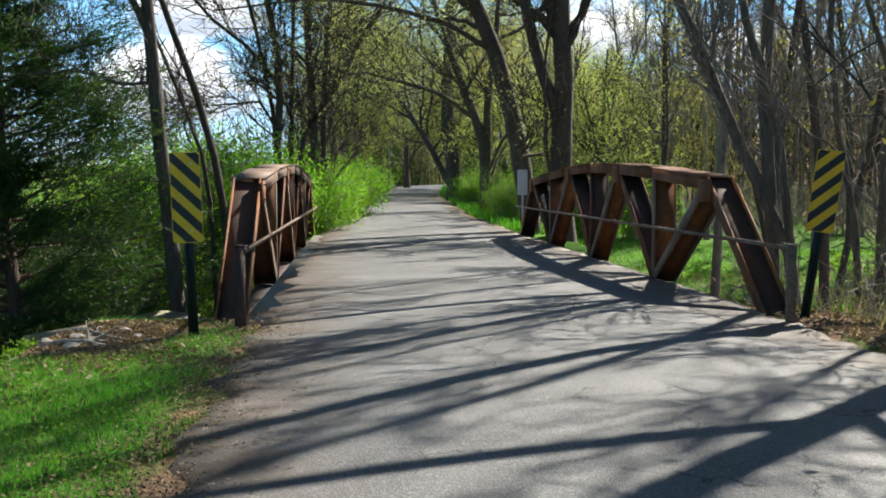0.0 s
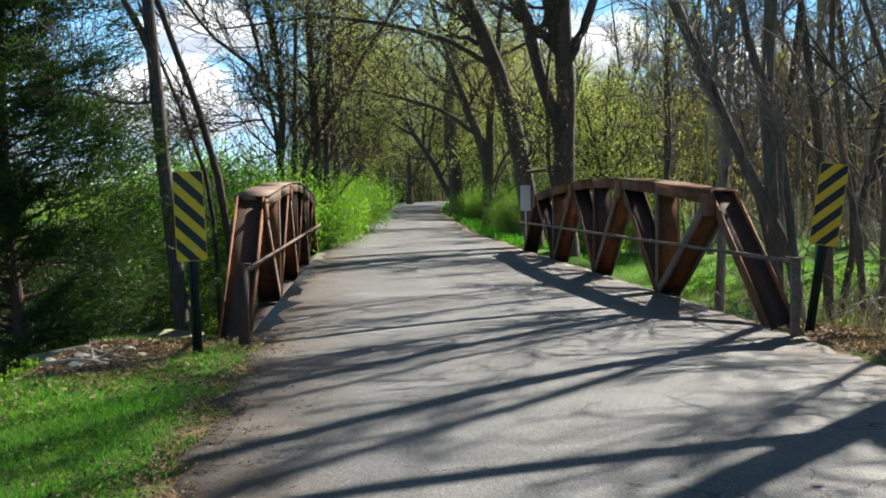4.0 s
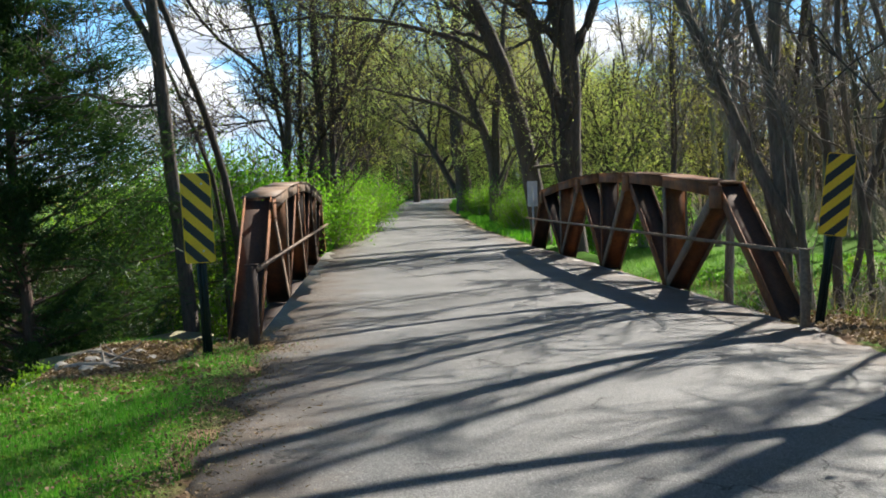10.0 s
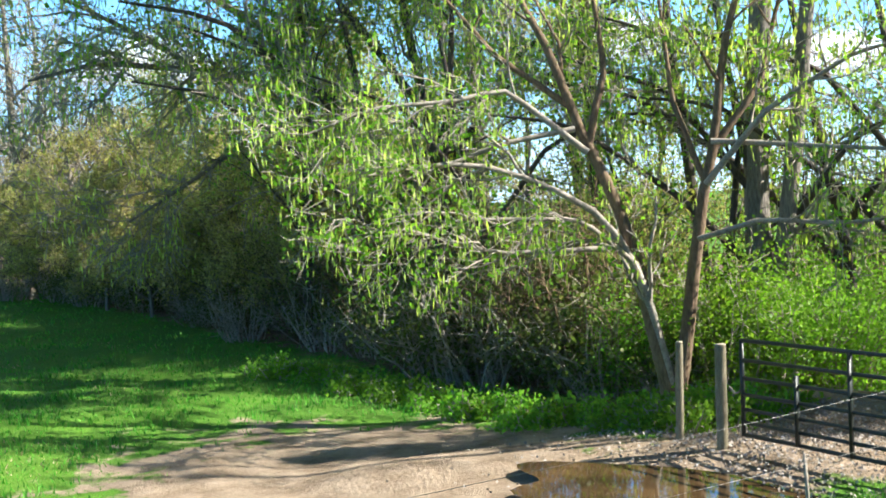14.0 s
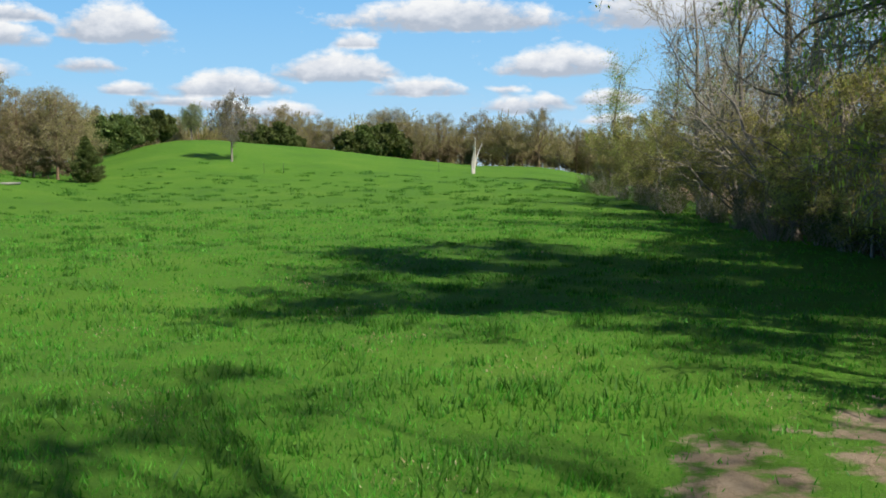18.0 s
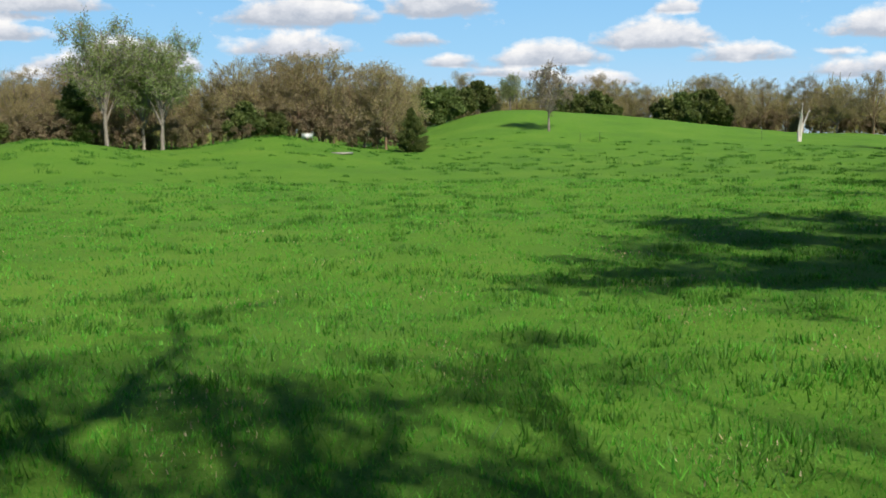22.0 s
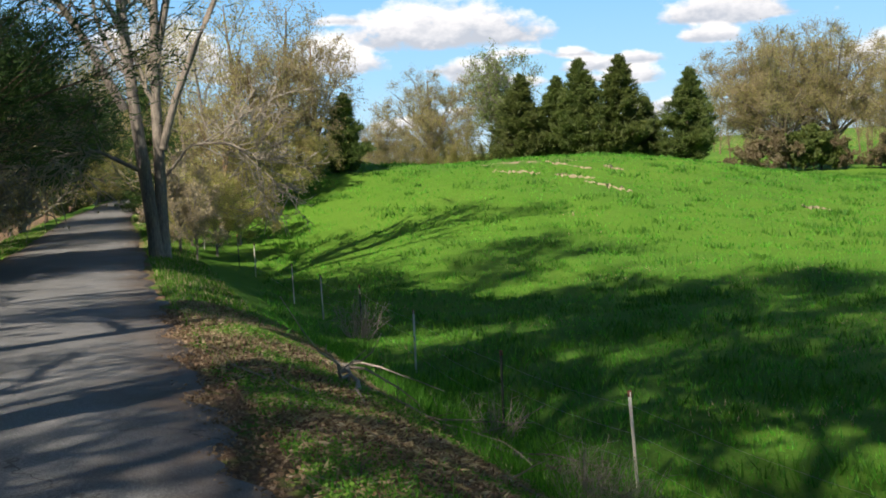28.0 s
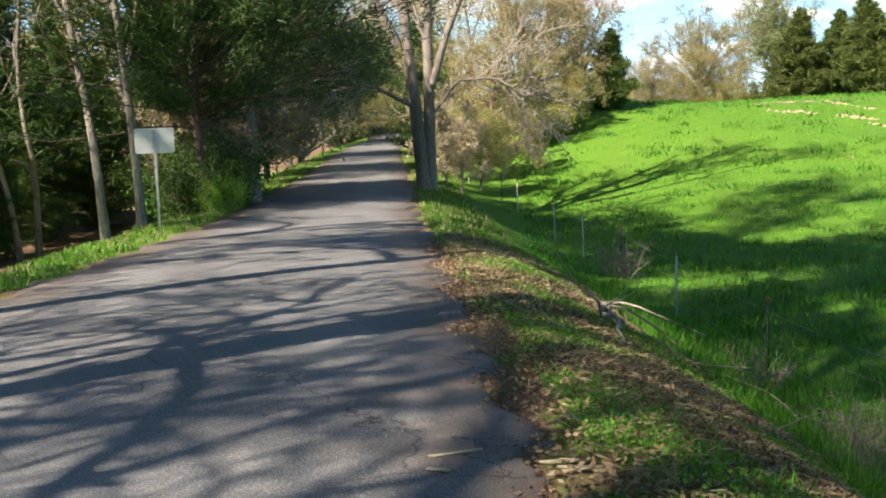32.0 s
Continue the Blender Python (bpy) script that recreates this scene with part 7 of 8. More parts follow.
# ---- grass, litter ----
def blades(seed, pts, height, width, material, name, label):
    rg = np.random.default_rng(seed)
    n = len(pts)
    base = np.stack([pts[:, 0], pts[:, 1], land(pts[:, 0], pts[:, 1]) - 0.02], 1)
    th = rg.uniform(0, 2 * np.pi, n)
    side = np.stack([np.cos(th), np.sin(th), np.zeros(n)], 1) * (width * rg.uniform(0.6, 1.4, n))[:, None]
    h = height * rg.uniform(0.5, 1.35, n)
    lean = rg.normal(0, 0.35, (n, 2)) * h[:, None]
    tip = base + np.stack([lean[:, 0], lean[:, 1], h], 1)
    v = np.stack([base - side, base + side, tip + side * 0.15, tip - side * 0.15], 1).reshape(-1, 3)
    return tagged(new(name, quad_mesh(name, v, np.arange(4 * n).reshape(-1, 4), material)), label, "grass", kind="stuff")


def random_field(rg, n, az0, az1, d0, d1, power=1.6):
    az = rg.uniform(az0, az1, n)
    d = d0 + (d1 - d0) * rg.random(n) ** power
    t = np.radians(az)
    return np.stack([-d * np.sin(t), d * np.cos(t)], 1)


rg = np.random.default_rng(8)
p = random_field(rg, 210000, 52, 182, 5.5, 75, 1.5)
p += rg.normal(0, 0.08, p.shape)
mk, lk = cover(p[:, 0], p[:, 1])
uu = np.abs(p[:, 0] - road_x(p[:, 1])) - road_half(p[:, 1])
keep = (mk + rg.normal(0, 0.12, len(p)) < 0.4) & (lk + rg.normal(0, 0.15, len(p)) < 0.5) & (uu > 0.35)
tuft = np.sin(p[:, 0] * 1.9 + np.sin(p[:, 1] * 1.1)) * np.sin(p[:, 1] * 2.3 + np.sin(p[:, 0] * 0.8))
hh = 0.085 + 0.03 * tuft + 0.035 * (tuft > 0.75)
p, hh = p[keep], hh[keep]
blades(81, p, hh, 0.006 + 0.0005 * np.hypot(p[:, 0], p[:, 1]), GRASS, "field_grass", "lush bright green pasture grass")
# worn straw-coloured patches
p = random_field(rg, 26000, 60, 178, 8, 45, 1.3)
mk, lk = cover(p[:, 0], p[:, 1])
wornness = np.sin(p[:, 0] * 0.55 + 2 * np.sin(p[:, 1] * 0.31)) * np.sin(p[:, 1] * 0.9 + 1.5 * np.sin(p[:, 0] * 0.23))
p = p[(wornness > 0.62) & (mk < 0.4) & (lk < 0.4)]
blades(87, p, 0.07, 0.006 + 0.0005 * np.hypot(p[:, 0], p[:, 1]), STRAW, "worn_grass", "dry straw-coloured patches in the pasture")
# coarse dark tufts that cattle have left standing
tc = random_field(rg, 1900, 80, 182, 12, 140, 1.0)
mk, lk = cover(tc[:, 0], tc[:, 1])
tc = tc[(mk < 0.3) & (lk < 0.3)]
rt = rg.uniform(0.25, 0.95, len(tc))
p = np.repeat(tc, 46, 0) + rg.normal(0, 1, (len(tc) * 46, 2)) * np.repeat(rt, 46)[:, None] * 0.5
blades(86, p, 0.1 + 0.14 * np.repeat(rt, 46), 0.012 + 0.0003 * np.hypot(p[:, 0], p[:, 1]), TUFT, "grass_tufts", "darker coarse tufts scattered over the pasture")
# verge left of the road ahead
p = np.stack([rg.uniform(-7.5, -1.2, 120000), rg.uniform(2.0, 13.0, 120000)], 1)
mk, lk = cover(p[:, 0], p[:, 1])
uu = road_x(p[:, 1]) - p[:, 0] - road_half(p[:, 1])
keep = (uu > 0.3 + 0.25 * np.sin(p[:, 1] * 2.1)) & (lk + rg.normal(0, 0.12, len(p)) < 0.52) & (mk < 0.4)
p = p[keep]
blades(103, p[::9] + 0.02, 0.06, 0.0035, STRAW, "dry_grass", "dry straw among the verge grass")
blades(82, p, 0.07 + 0.03 * np.sin(p[:, 0] * 3) * np.sin(p[:, 1] * 2.2), 0.0042, GRASS, "verge_grass", "short green verge grass beside the road")
p = np.stack([rg.uniform(-6.6, -4.3, 9000), rg.uniform(7.2, 13.5, 9000)], 1)
mk, lk = cover(p[:, 0], p[:, 1])
p = p[(lk < 0.5) & (np.abs(p[:, 0] + 5.6 - 0.12 * (p[:, 1] - 10)) < 0.75 + 0.3 * np.sin(p[:, 1] * 3))]
blades(90, p, 0.24, 0.007, GRASS, "long_grass", "long uncut grass along the crest of the bank")
far_v = np.stack([rg.uniform(0, 1, 26000), rg.uniform(32, 110, 26000)], 1)
sd = np.where(rg.random(26000) < 0.5, -1, 1)
off = road_half(far_v[:, 1]) + 0.15 + 2.2 * far_v[:, 0]
p = np.stack([road_x(far_v[:, 1]) + sd * off, far_v[:, 1]], 1)
blades(83, p, 0.22, 0.03, GRASS, "roadside_grass", "green grass along the road past the bridge")
yv = rg.uniform(-60, -9, 30000)
sd = np.where(rg.random(30000) < 0.5, -1, 1)
p = np.stack([road_x(yv) + sd * (road_half(yv) + 0.15 + 1.8 * rg.random(30000)), yv], 1)
blades(89, p[::4] + 0.02, 0.1, 0.012, STRAW, "dry_grass", "straw-coloured grass along the road's shoulder")
blades(84, p, 0.09, 0.014, GRASS, "roadside_grass", "short grass along the road's shoulder")
p = np.stack([rg.uniform(4.2, 20, 26000), rg.uniform(13, 44, 26000)], 1)
blades(88, p, 0.15, 0.012, CLOVER, "bank_grass", "fresh green grass on the creek bank")
p = np.stack([rg.uniform(4.6, 16, 9000), rg.uniform(9, 32, 9000)], 1)
blades(85, p, 0.3, 0.008, STRAW, "dry_grass", "pale dry weeds on the creek bank")


def strew(seed, pts, size, material, name, label, lift=0.02, long=1.5):
    rg = np.random.default_rng(seed)
    c = np.stack([pts[:, 0], pts[:, 1], land(pts[:, 0], pts[:, 1]) + lift + rg.uniform(0, 0.03, len(pts))], 1)
    v, f = leaf_quads(rg, c, size, 0.75, long)
    return tagged(new(name, quad_mesh(name, v, f, material)), label, "leaf litter", kind="stuff")


p = np.stack([rg.normal(-3.6, 0.6, 12000), rg.normal(10.9, 0.9, 12000)], 1)
strew(91, p, 0.034, LITTER, "fallen_leaves", "heap of dry brown leaves by the bridge")
p = np.stack([rg.uniform(-6.5, -1.4, 6500), rg.uniform(2.2, 10.5, 6500)], 1)
clump = np.sin(p[:, 0] * 2.3 + 1.7 * np.sin(p[:, 1] * 1.3)) * np.sin(p[:, 1] * 1.9 + p[:, 0])
p = p[(clump > -0.1) & (road_x(p[:, 1]) - p[:, 0] - road_half(p[:, 1]) > 0.1)]
strew(95, p, 0.02, LITTER, "fallen_leaves", "dry brown leaves caught in the verge grass", 0.03)
p = np.stack([rg.uniform(3.7, 11.5, 26000), rg.normal(10.2, 1.9, 26000)], 1)
p = p[p[:, 0] - road_x(p[:, 1]) - road_half(p[:, 1]) > 0.1]
strew(92, p, 0.036, LITTER, "fallen_leaves", "dry brown leaves on the right verge")
yv = rg.uniform(-16, -3.0, 18000)
p = np.stack([road_x(yv) - road_half(yv) - np.abs(rg.normal(0, 1.2, 18000)) + 0.25, yv], 1)
strew(93, p, 0.022, LITTER, "fallen_leaves", "brown leaf crumbs along the road's edge", 0.03)
# low clover-like weeds in the verges
p = np.stack([rg.uniform(-7.0, -1.3, 46000), rg.uniform(2.2, 11.0, 46000)], 1)
patchy = np.sin(p[:, 0] * 3.1 + 1.5 * np.sin(p[:, 1] * 2.2)) * np.sin(p[:, 1] * 2.7 + p[:, 0] * 0.7) + rg.normal(0, 0.25, len(p))
mk, lk = cover(p[:, 0], p[:, 1])
p = p[(patchy > 0.3) & (lk < 0.55) & (road_x(p[:, 1]) - p[:, 0] - road_half(p[:, 1]) > 0.15)]
strew(96, p, 0.019, CLOVER, "clover", "low clover and weeds in the verge", 0.035, 1.2)
yv = rg.uniform(-18, -4.5, 60000)
p = np.stack([road_x(yv) - road_half(yv) - 0.25 - 3.0 * rg.random(60000), yv], 1)
patchy = np.sin(p[:, 0] * 2.3 + 1.5 * np.sin(p[:, 1] * 1.2)) * np.sin(p[:, 1] * 1.3 + p[:, 0] * 0.7) + rg.normal(0, 0.2, len(p))
strew(97, p[patchy > 0.35], 0.02, CLOVER, "clover", "green weeds on the leafy road bank", 0.05, 1.2)
strew(98, p[(patchy < 0.15)], 0.024, LITTER, "fallen_leaves", "brown leaf litter on the road bank", 0.03)
strew(100, p[::5] + 0.03, 0.016, STRAW, "dry_stalks", "pale dry stalks strewn on the road bank", 0.04, 6)
bk = p[patchy > 0.15]
yv = rg.uniform(-19, -4.0, 9000)
p = np.stack([road_x(yv) - road_half(yv) - 2.3 - 2.6 * rg.random(9000) ** 1.3, yv], 1)
blades(103, p, 0.26, 0.007, GRASS, "bank_grass", "longer grass along the foot of the road bank")
blades(101, bk[::3], 0.1, 0.005, GRASS, "bank_grass", "thin green grass on the leafy road bank")
p = np.stack([rg.normal(-8.4, 1.7, 9000), rg.normal(11.2, 1.4, 9000)], 1)
strew(99, p, 0.035, GRAVEL, "gravel", "pale gravel trodden into the gateway", 0.01, 1.1)
yv = rg.uniform(2.5, 13, 2600)
p = np.stack([road_x(yv) - road_half(yv) + rg.normal(0.1, 0.4, 2600), yv], 1)
strew(102, p, 0.0075, LITTER, "dry_stalks", "dry stalks and bark crumbs on the road's edge", 0.045, 7)
yv = rg.uniform(2.5, 12, 2200)
p = np.stack([road_x(yv) - road_half(yv) - rg.normal(-0.05, 0.4, 2200), yv], 1)
strew(94, p, 0.015, LITTER, "fallen_leaves", "scattered dry leaves along the road's edge", 0.04)

yv = rg.uniform(1.5, 12, 16000)
p = np.stack([road_x(yv) - road_half(yv) + rg.normal(-0.12, 0.26, 16000), yv], 1)
strew(104, p[::2], 0.011, SOIL, "road_crumbs", "dark soil crumbs along the road's broken edge", 0.035, 1.4)
strew(105, p[1::6], 0.012, LITTER, "fallen_leaves", "leaf crumbs along the road's broken edge", 0.04, 1.6)
gp = p[1::2]
wave = np.sin(gp[:, 1] * 3.1) + np.sin(gp[:, 1] * 7.3 + 1)
gp = gp[wave + rg.normal(0, 0.4, len(gp)) > 0.5] - np.array([0.18, 0])
blades(106, gp, 0.09, 0.005, GRASS, "verge_grass", "thin grass clumps creeping over the road's edge")

# ---- sky backdrop with fair-weather clouds ----
CLOUDS = [(118, 6.6, 7, 1.5), (110.8, 7.1, 5, 1.7), (118, 5.0, 6, 1.2), (110.2, 4.3, 3, 0.6), (105.2, 4.4, 5.5, 1.1), (99.6, 5.2, 6, 1.4), (95.5, 4.3, 5, 0.9), (88, 5.4, 6, 1.4), (94, 7.8, 11, 1.5), (102.5, 3.2, 4, 0.7), (90, 3.4, 5, 0.8), (126.5, 4.6, 6, 1.1), (133, 5.6, 5, 0.9), (131.5, 7.0, 8, 1.0), (143, 5.0, 5, 1.0), (149, 4.8, 8, 1.3), (157.5, 7.4, 6, 1.5), (137.5, 7.2, 8, 1.2), (172, 7.2, 10, 2.2), (162.3, 4.6, 3, 1.0), (170.3, 5.2, 3, 1.2), (178, 6.0, 5, 1.8), (186, 6.3, 6, 2.5), (14, 4.0, 9, 3.4), (12, 8.0, 7, 2.5), (-8, 7.0, 7, 2.4), (-16, 6, 6, 2), (82, 8, 9, 2.4), (70, 7.5, 8, 2), (36, 6.5, 9, 2), (25, 5, 7, 1.5), (46, 8, 7, 2)]
rc = np.random.default_rng(21)
for _ in range(46):
    CLOUDS.append((rc.uniform(84, 192), rc.uniform(2.6, 8.5), rc.uniform(1.2, 4.2), rc.uniform(0.3, 0.85)))
azs, els = np.radians(np.arange(-120, 240.01, 0.6)), np.radians(np.arange(-3, 26.01, 0.25))
AZ, EL = np.meshgrid(azs, els, indexing="xy")
dens, crest = np.zeros(AZ.shape), np.zeros(AZ.shape) + 0.5
for az, el, w, h in CLOUDS:
    w, h = w * 1.3, h * 1.12
    X = (np.degrees(AZ) - az) / (w / 2)
    Y = (np.degrees(EL) - el) / h
    tall = np.sqrt(np.clip(1 - X * X, 0, 1)) + 0.05
    k = np.clip(1.15 - X * X - np.where(Y > 0, (Y / tall) ** 2, (Y / 0.28) ** 2), 0, 1) * 0.92
    crest = np.where(k > dens, np.clip(0.15 + Y / tall * 0.9, 0, 1), crest)
    dens = np.maximum(dens, k)
RB = 3600.0
bv = np.stack([-RB * np.sin(AZ), RB * np.cos(AZ), RB * np.tan(EL)], -1).reshape(-1, 3)
na, ne = len(azs), len(els)
ii = (np.arange(ne - 1)[:, None] * na + np.arange(na - 1)[None]).ravel()
back_me = quad_mesh("backdrop", bv, np.stack([ii, ii + 1, ii + na + 1, ii + na], 1), SKY, True)
for key, val in (("cloud", dens), ("crest", crest), ("height", np.clip(np.degrees(EL) / 20, 0, 1))):
    back_me.attributes.new(key, "FLOAT", "POINT").data.foreach_set("value", val.ravel().astype(np.float32))
tagged(new("backdrop", back_me), "blue sky with white fair-weather clouds", "sky", kind="structure")


# ---- small things ----
def stick(name, label, pts, r0, r1, mat, category="branch", group="", sides=6):
    ob = thing(name, label, category, group)
    s = Shape()
    s.tube(pts, np.linspace(r0, r1, len(pts)), sides, True)
    part("wood", s.mesh("wood", mat, True), ob)
    return ob


def fallen_branch(seed, label, x, y, heading, length, r, mat, forks=4, group="fallen branches"):
    """A bent dead branch with side twigs, lying on the ground."""
    rg = np.random.default_rng(seed)
    n = 9
    d = np.array([math.cos(heading), math.sin(heading), 0.0])
    q = wander(rg, (x, y, 0), d, length, n, 0.16, 0)
    q[:, 2] = land(q[:, 0], q[:, 1]) + r + 0.12 * length * 0.2 * np.abs(np.sin(np.linspace(0, 3.1, n + 1)))
    ob = thing("fallen_branch", label, "branch", group)
    s = Shape()
    s.tube(q, np.linspace(r, r * 0.3, n + 1), 6, True)
    part("main_limb", s.mesh("main_limb", mat, True), ob)
    for _ in range(forks):
        k = rg.integers(2, n - 1)
        dd = q[k + 1] - q[k]
        dd = dd / np.linalg.norm(dd) + rg.normal(0, 0.6, 3) * np.array([1, 1, 0.15])
        q2 = wander(rg, q[k], dd, length * rg.uniform(0.2, 0.45), 5, 0.2, 0.0)
        q2[:, 2] = np.maximum(q2[:, 2], land(q2[:, 0], q2[:, 1]) + 0.01)
        t = Shape()
        t.tube(q2, np.linspace(r * 0.5, r * 0.12, 6), 4)
        part("side_twig", t.mesh("side_twig", mat), ob)
    return ob


fallen_branch(301, "grey fallen branch in the leaf litter by the bridge", -4.0, 10.7, 0.35, 1.2, 0.035, TWIG, 7)
fallen_branch(302, "forked dead branch lying on the litter", -3.2, 11.0, 2.6, 1.4, 0.025, TWIG, 7)
fallen_branch(303, "long bleached branch lying down the road bank", -0.45, -11.9, 1.75, 2.4, 0.02, TWIG, 8)
fallen_branch(304, "thin dead branch on the fence bank", -0.8, -12.2, 1.95, 2.6, 0.018, BARK_GREY, 8)
fallen_branch(308, "long forked dead bough lying along the bank", -0.4, -14.4, 1.82, 5.0, 0.036, TWIG, 10)
fallen_branch(309, "grey dead bough lying along the bank", -0.9, -13.4, 1.7, 4.2, 0.03, BARK_GREY, 10)
fallen_branch(305, "thin dead branch tangled in the bank weeds", -1.6, -9.2, 4.3, 1.8, 0.02, BARK_BROWN, 5)
fallen_branch(306, "brush piled below the pasture fence", -2.9, -9.4, 2.4, 1.5, 0.018, BARK_BROWN, 6)
fallen_branch(307, "brush piled below the pasture fence", -3.4, -8.6, 0.6, 1.7, 0.02, BARK_BROWN, 6)
fallen_branch(308, "dead stick on the leafy verge", 6.2, 10.6, 0.4, 1.6, 0.03, TWIG, 4)
fallen_branch(309, "dead stick on the leafy verge", 7.6, 11.2, 2.8, 2.0, 0.03, BARK_DARK, 4)
fallen_branch(310, "driftwood log on the creek bank", *polar(30.2, 27.5), 2.9, 2.2, 0.09, DEAD, 3)
fallen_branch(311, "driftwood log on the creek bank", *polar(27.5, 30.5), 0.2, 3.0, 0.12, BARK_GREY, 3)

# brushwood heaped at the foot of the road bank
for x, y, sc in ((-2.3, -13.6, 0.34), (-2.9, -11.6, 0.3), (-2.6, -9.4, 0.34), (-3.4, -8.8, 0.36), (-1.2, -24.2, 0.5), (-3.1, -10.4, 0.3), (-3.6, -8.0, 0.4), (-2.2, -8.6, 0.3), (-4.2, -7.6, 0.34)):
    copy_thing(bush_c, spot_xy(x, y, 90 * x, sc))
rb = np.random.default_rng(311)
for k in range(16):
    fallen_branch(320 + k, "dead grey twigs strewn on the road bank", rb.uniform(-2.6, -0.2), rb.uniform(-14.5, -7.5), rb.uniform(0, 6.28), rb.uniform(0.7, 1.6), rb.uniform(0.008, 0.018), (TWIG, BARK_GREY, BARK_BROWN)[k % 3], 5, "strewn bank twigs")
for k in range(26):
    x, y = rb.uniform(-5.9, -4.1), rb.uniform(8.4, 11.4)
    copy_thing(weed, spot_xy(x, y, 50 * k, rb.uniform(0.35, 0.8)))
# split wood chips and dry stalks at the road's edge
rg = np.random.default_rng(77)
for k in range(26):
    x = road_x(-4.6) - road_half(-4.6) + rg.normal(-0.05, 0.35)
    y = -4.9 + rg.normal(0, 0.75)
    ln, w = rg.uniform(0.08, 0.3), rg.uniform(0.012, 0.03)
    s = Shape()
    s.box(Matrix.Translation((x, y, land_at(x, y) + 0.075 if x > road_x(y) - road_half(y) else land_at(x, y) + 0.02)) @ Matrix.Rotation(rg.uniform(-0.6, 0.6), 4, "Z") @ Matrix.Rotation(rg.normal(0, 0.08), 4, "Y"), (ln, w, 0.008))
    c = thing("wood_chip", "pale splinter of split wood on the verge", "wood chip", "wood chips")
    part("splinter", s.mesh("splinter", PALE_WOOD), c)

# stones on the litter and road edge
for k in range(52):
    if k < 36:
        x, y, r = rg.normal(-3.7, 0.5), rg.normal(11.0, 0.5), rg.uniform(0.03, 0.1)
    else:
        y = rg.uniform(5, 11)
        x, r = road_x(y) - road_half(y) + rg.normal(0.3, 0.4), rg.uniform(0.006, 0.014)
    bm = bmesh.new()
    bmesh.ops.create_icosphere(bm, subdivisions=2, radius=r)
    for v in bm.verts:
        v.co *= 1 + 0.3 * noise.noise(v.co * (1.2 / r) + Vector((k, 0, 0)))
        v.co.z *= 0.6
    me = bm_mesh("rock", bm, STONE)
    ob = thing("stone", "pale grey stone on the ground", "stone", "loose stones", Matrix.Translation((x, y, land_at(x, y) + r * 0.25 + (0.055 if k >= 36 else 0))))
    part("rock", me, ob)

# concrete slab end beside the bridge
s = Shape()
s.box(Matrix.Translation((-4.15, 13.7, -0.42)) @ Matrix.Rotation(radians(52), 4, "Z") @ Matrix.Rotation(radians(-3), 4, "Y"), (2.1, 0.75, 0.26))
sl = thing("concrete_slab", "mossy concrete slab end beside the bridge approach", "slab")
part("slab", s.mesh("slab", MOSSY), sl)

# thin stakes, bramble canes and wire before the gate
for az, d, h in ((38.3, 10.6, 0.75), (43.9, 9.6, 0.5), (36.6, 9.4, 0.5)):
    x, y = polar(az, d)
    z = land_at(x, y)
    stick("stake", "thin crooked wooden stake before the gate", [(x, y, z - 0.2), (x + 0.02, y, z + h * 0.5), (x - 0.015, y + 0.01, z + h)], 0.022, 0.015, TWIG, "stake", "thin stakes")
for k in range(16):
    x, y = polar(rg.uniform(30, 39), rg.uniform(8.4, 9.8))
    z = land_at(x, y)
    q = wander(rg, (x, y, z - 0.05), (rg.normal(0, 0.6), rg.normal(0, 0.6), 1), rg.uniform(0.5, 1.0), 7, 0.2, -0.06)
    stick("bramble_cane", "dry arching bramble cane", q, 0.006, 0.003, TWIG, "bramble", "bramble canes", 4)
pts_a, pts_b = Vector((sx_, sy_, -0.55)), Vector((*polar(60, 8.6), -1.0))
for dz in (0, 0.45):
    stick("gate_wire", "thin slack wire running from the brace post", [pts_a + Vector((0, 0, dz)), (pts_a + pts_b) / 2 + Vector((0, 0, dz - 0.12)), pts_b + Vector((0, 0, dz - 0.2))], 0.0022, 0.0022, WIRE, "wire", "fence wires", 4)

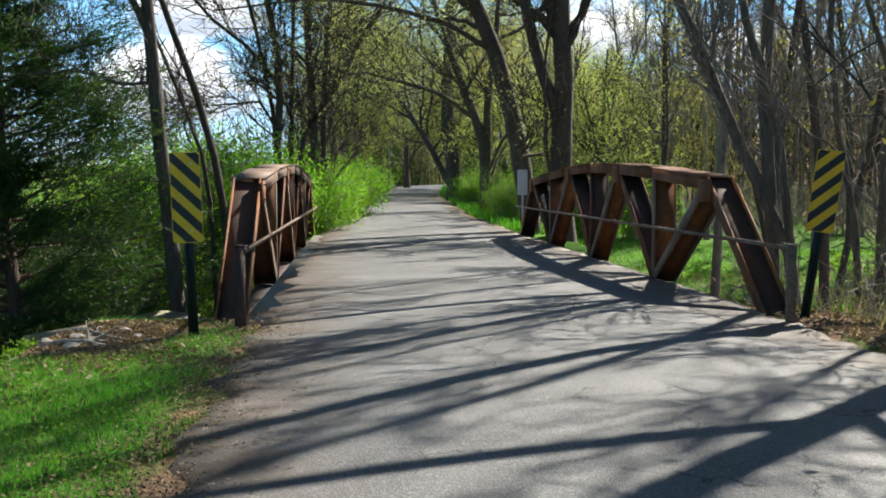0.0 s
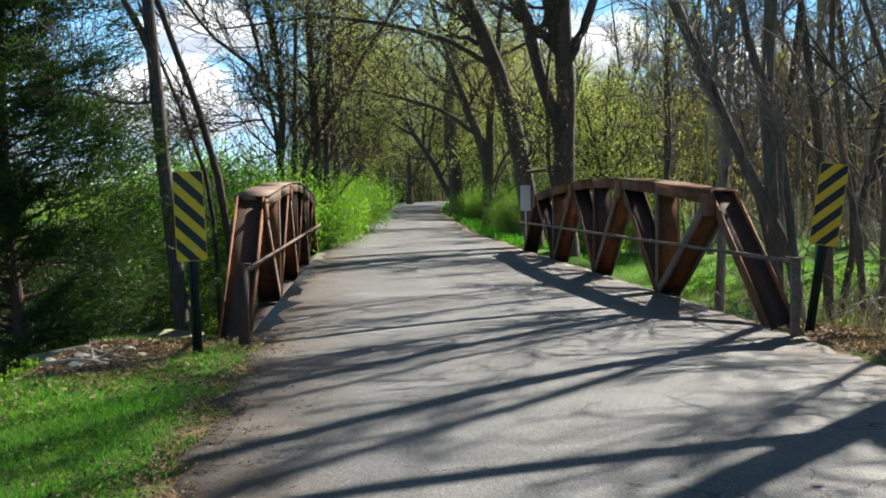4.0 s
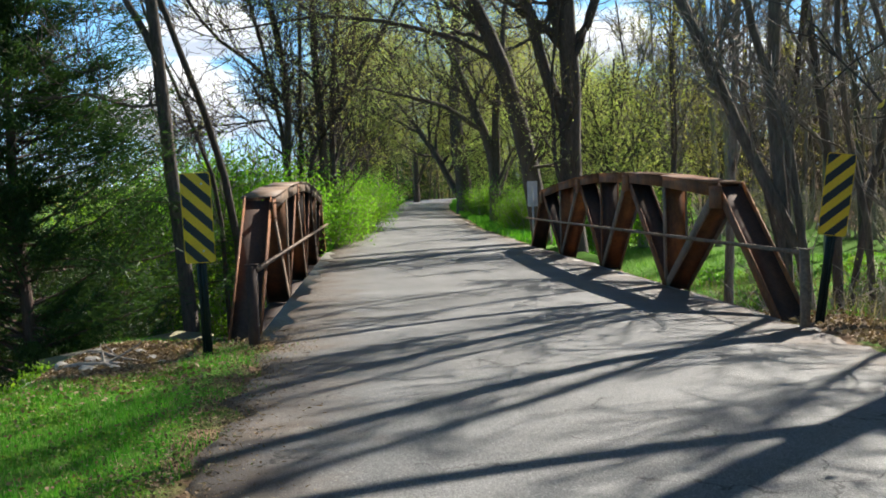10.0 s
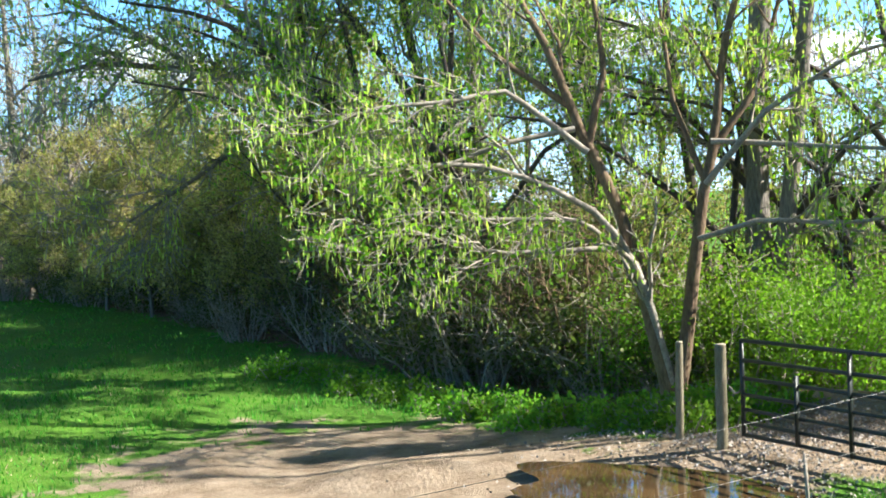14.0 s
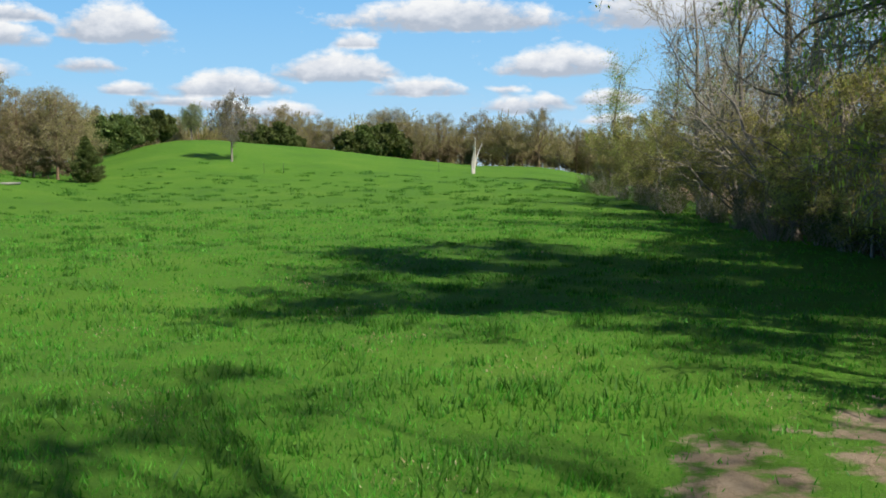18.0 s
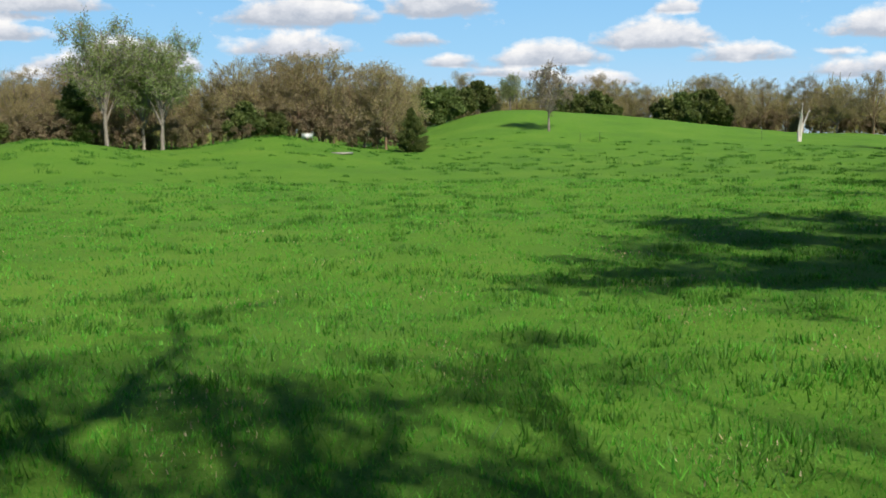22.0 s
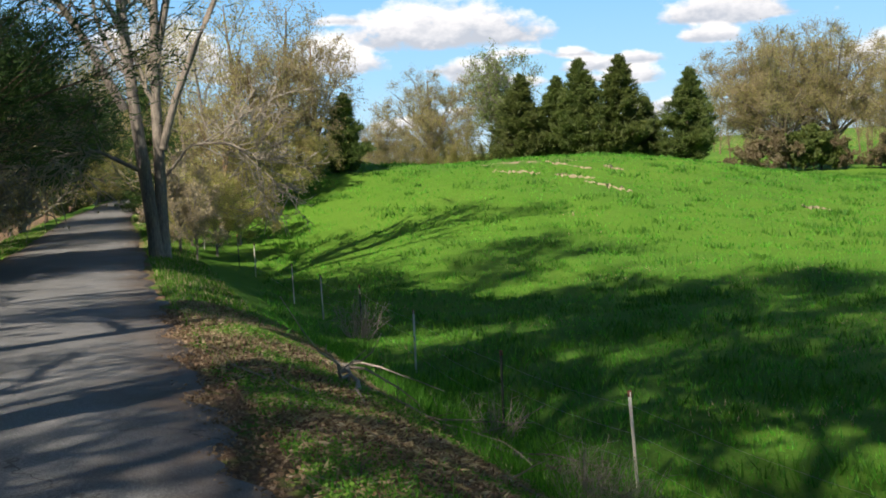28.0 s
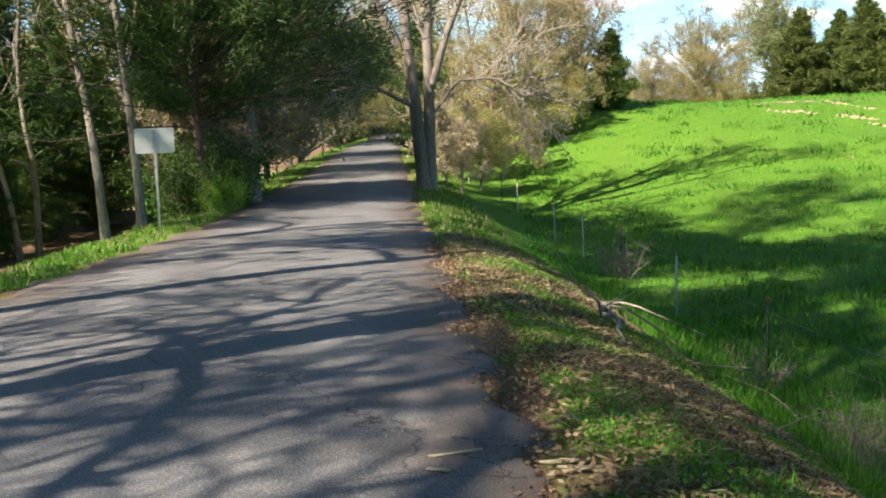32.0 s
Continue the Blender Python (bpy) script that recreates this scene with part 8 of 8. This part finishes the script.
# things far out in the pasture
x, y = polar(117.8, 112)
z = land_at(x, y)
box = thing("feed_trough", "small white feed trough on the far pasture", "trough", at=Matrix.Translation((x, y, z)))
for nm, sz, c in (("tub", (1.1, 0.7, 0.45), (0, 0, 0.45)), ("lid", (1.2, 0.8, 0.05), (0, 0, 0.72))):
    s = Shape()
    s.box(Matrix.Translation(c), sz)
    part(nm, s.mesh(nm, WHITE if nm == "lid" else GALV), box)
for sx2 in (-0.5, 0.5):
    for sy2 in (-0.3, 0.3):
        s = Shape()
        s.box(Matrix.Translation((sx2, sy2, 0.12)), (0.07, 0.07, 0.4))
        part("leg", s.mesh("leg", POST_WOOD), box)
x, y = polar(116.0, 104)
s = Shape()
s.box(Matrix.Translation((x, y, land_at(x, y) + 0.03)), (2.2, 1.2, 0.18))
pad = thing("concrete_pad", "low pale concrete pad in the pasture", "slab")
part("slab", s.mesh("slab", CONCRETE), pad)
for az, d in ((103.6, 132), (102.6, 134), (94.5, 150)):
    x, y = polar(az, d)
    fence_post(x, y, 1.2, "short lone post out in the pasture", POST_GREEN, WHITE)


# bare pale ruts worn into the pasture slope
def rut(seed, az0, d0, az1, d1, w):
    rg = np.random.default_rng(seed)
    n = 24
    t = np.linspace(0, 1, n)
    a, d = az0 + (az1 - az0) * t, d0 + (d1 - d0) * t + rg.normal(0, 0.3, n)
    x, y = -d * np.sin(np.radians(a)), d * np.cos(np.radians(a))
    half = 0.55 * w * (0.35 + 0.65 * np.sin(np.pi * t)) * rg.uniform(0.6, 1.15, n)
    rows = []
    for s in (-1, -0.4, 0.4, 1):
        px, py = x, y + s * half
        rows.append(np.stack([px, py, land(px, py) + (0.05 if abs(s) < 1 else -0.02)], 1))
    v = np.stack(rows, 1).reshape(-1, 3)
    i = (np.arange(n - 1)[:, None] * 4 + np.arange(3)[None]).ravel()
    tagged(new("bare_soil", quad_mesh("bare_soil", v, np.stack([i, i + 1, i + 5, i + 4], 1), DRY_SOIL, True)), "pale bare soil rut worn into the pasture", "soil", kind="stuff")


for k, (a0, d0, a1, d1, w) in enumerate(((169.8, 57, 167.3, 55, 0.9), (167.0, 60, 164.6, 56, 0.9), (166.6, 55, 164.5, 53, 0.7), (165.0, 52, 162.6, 50, 0.6), (164.0, 58, 163.0, 57, 0.5), (154.3, 50, 153.0, 50, 0.6))):
    rut(400 + k, a0, d0, a1, d1, w)
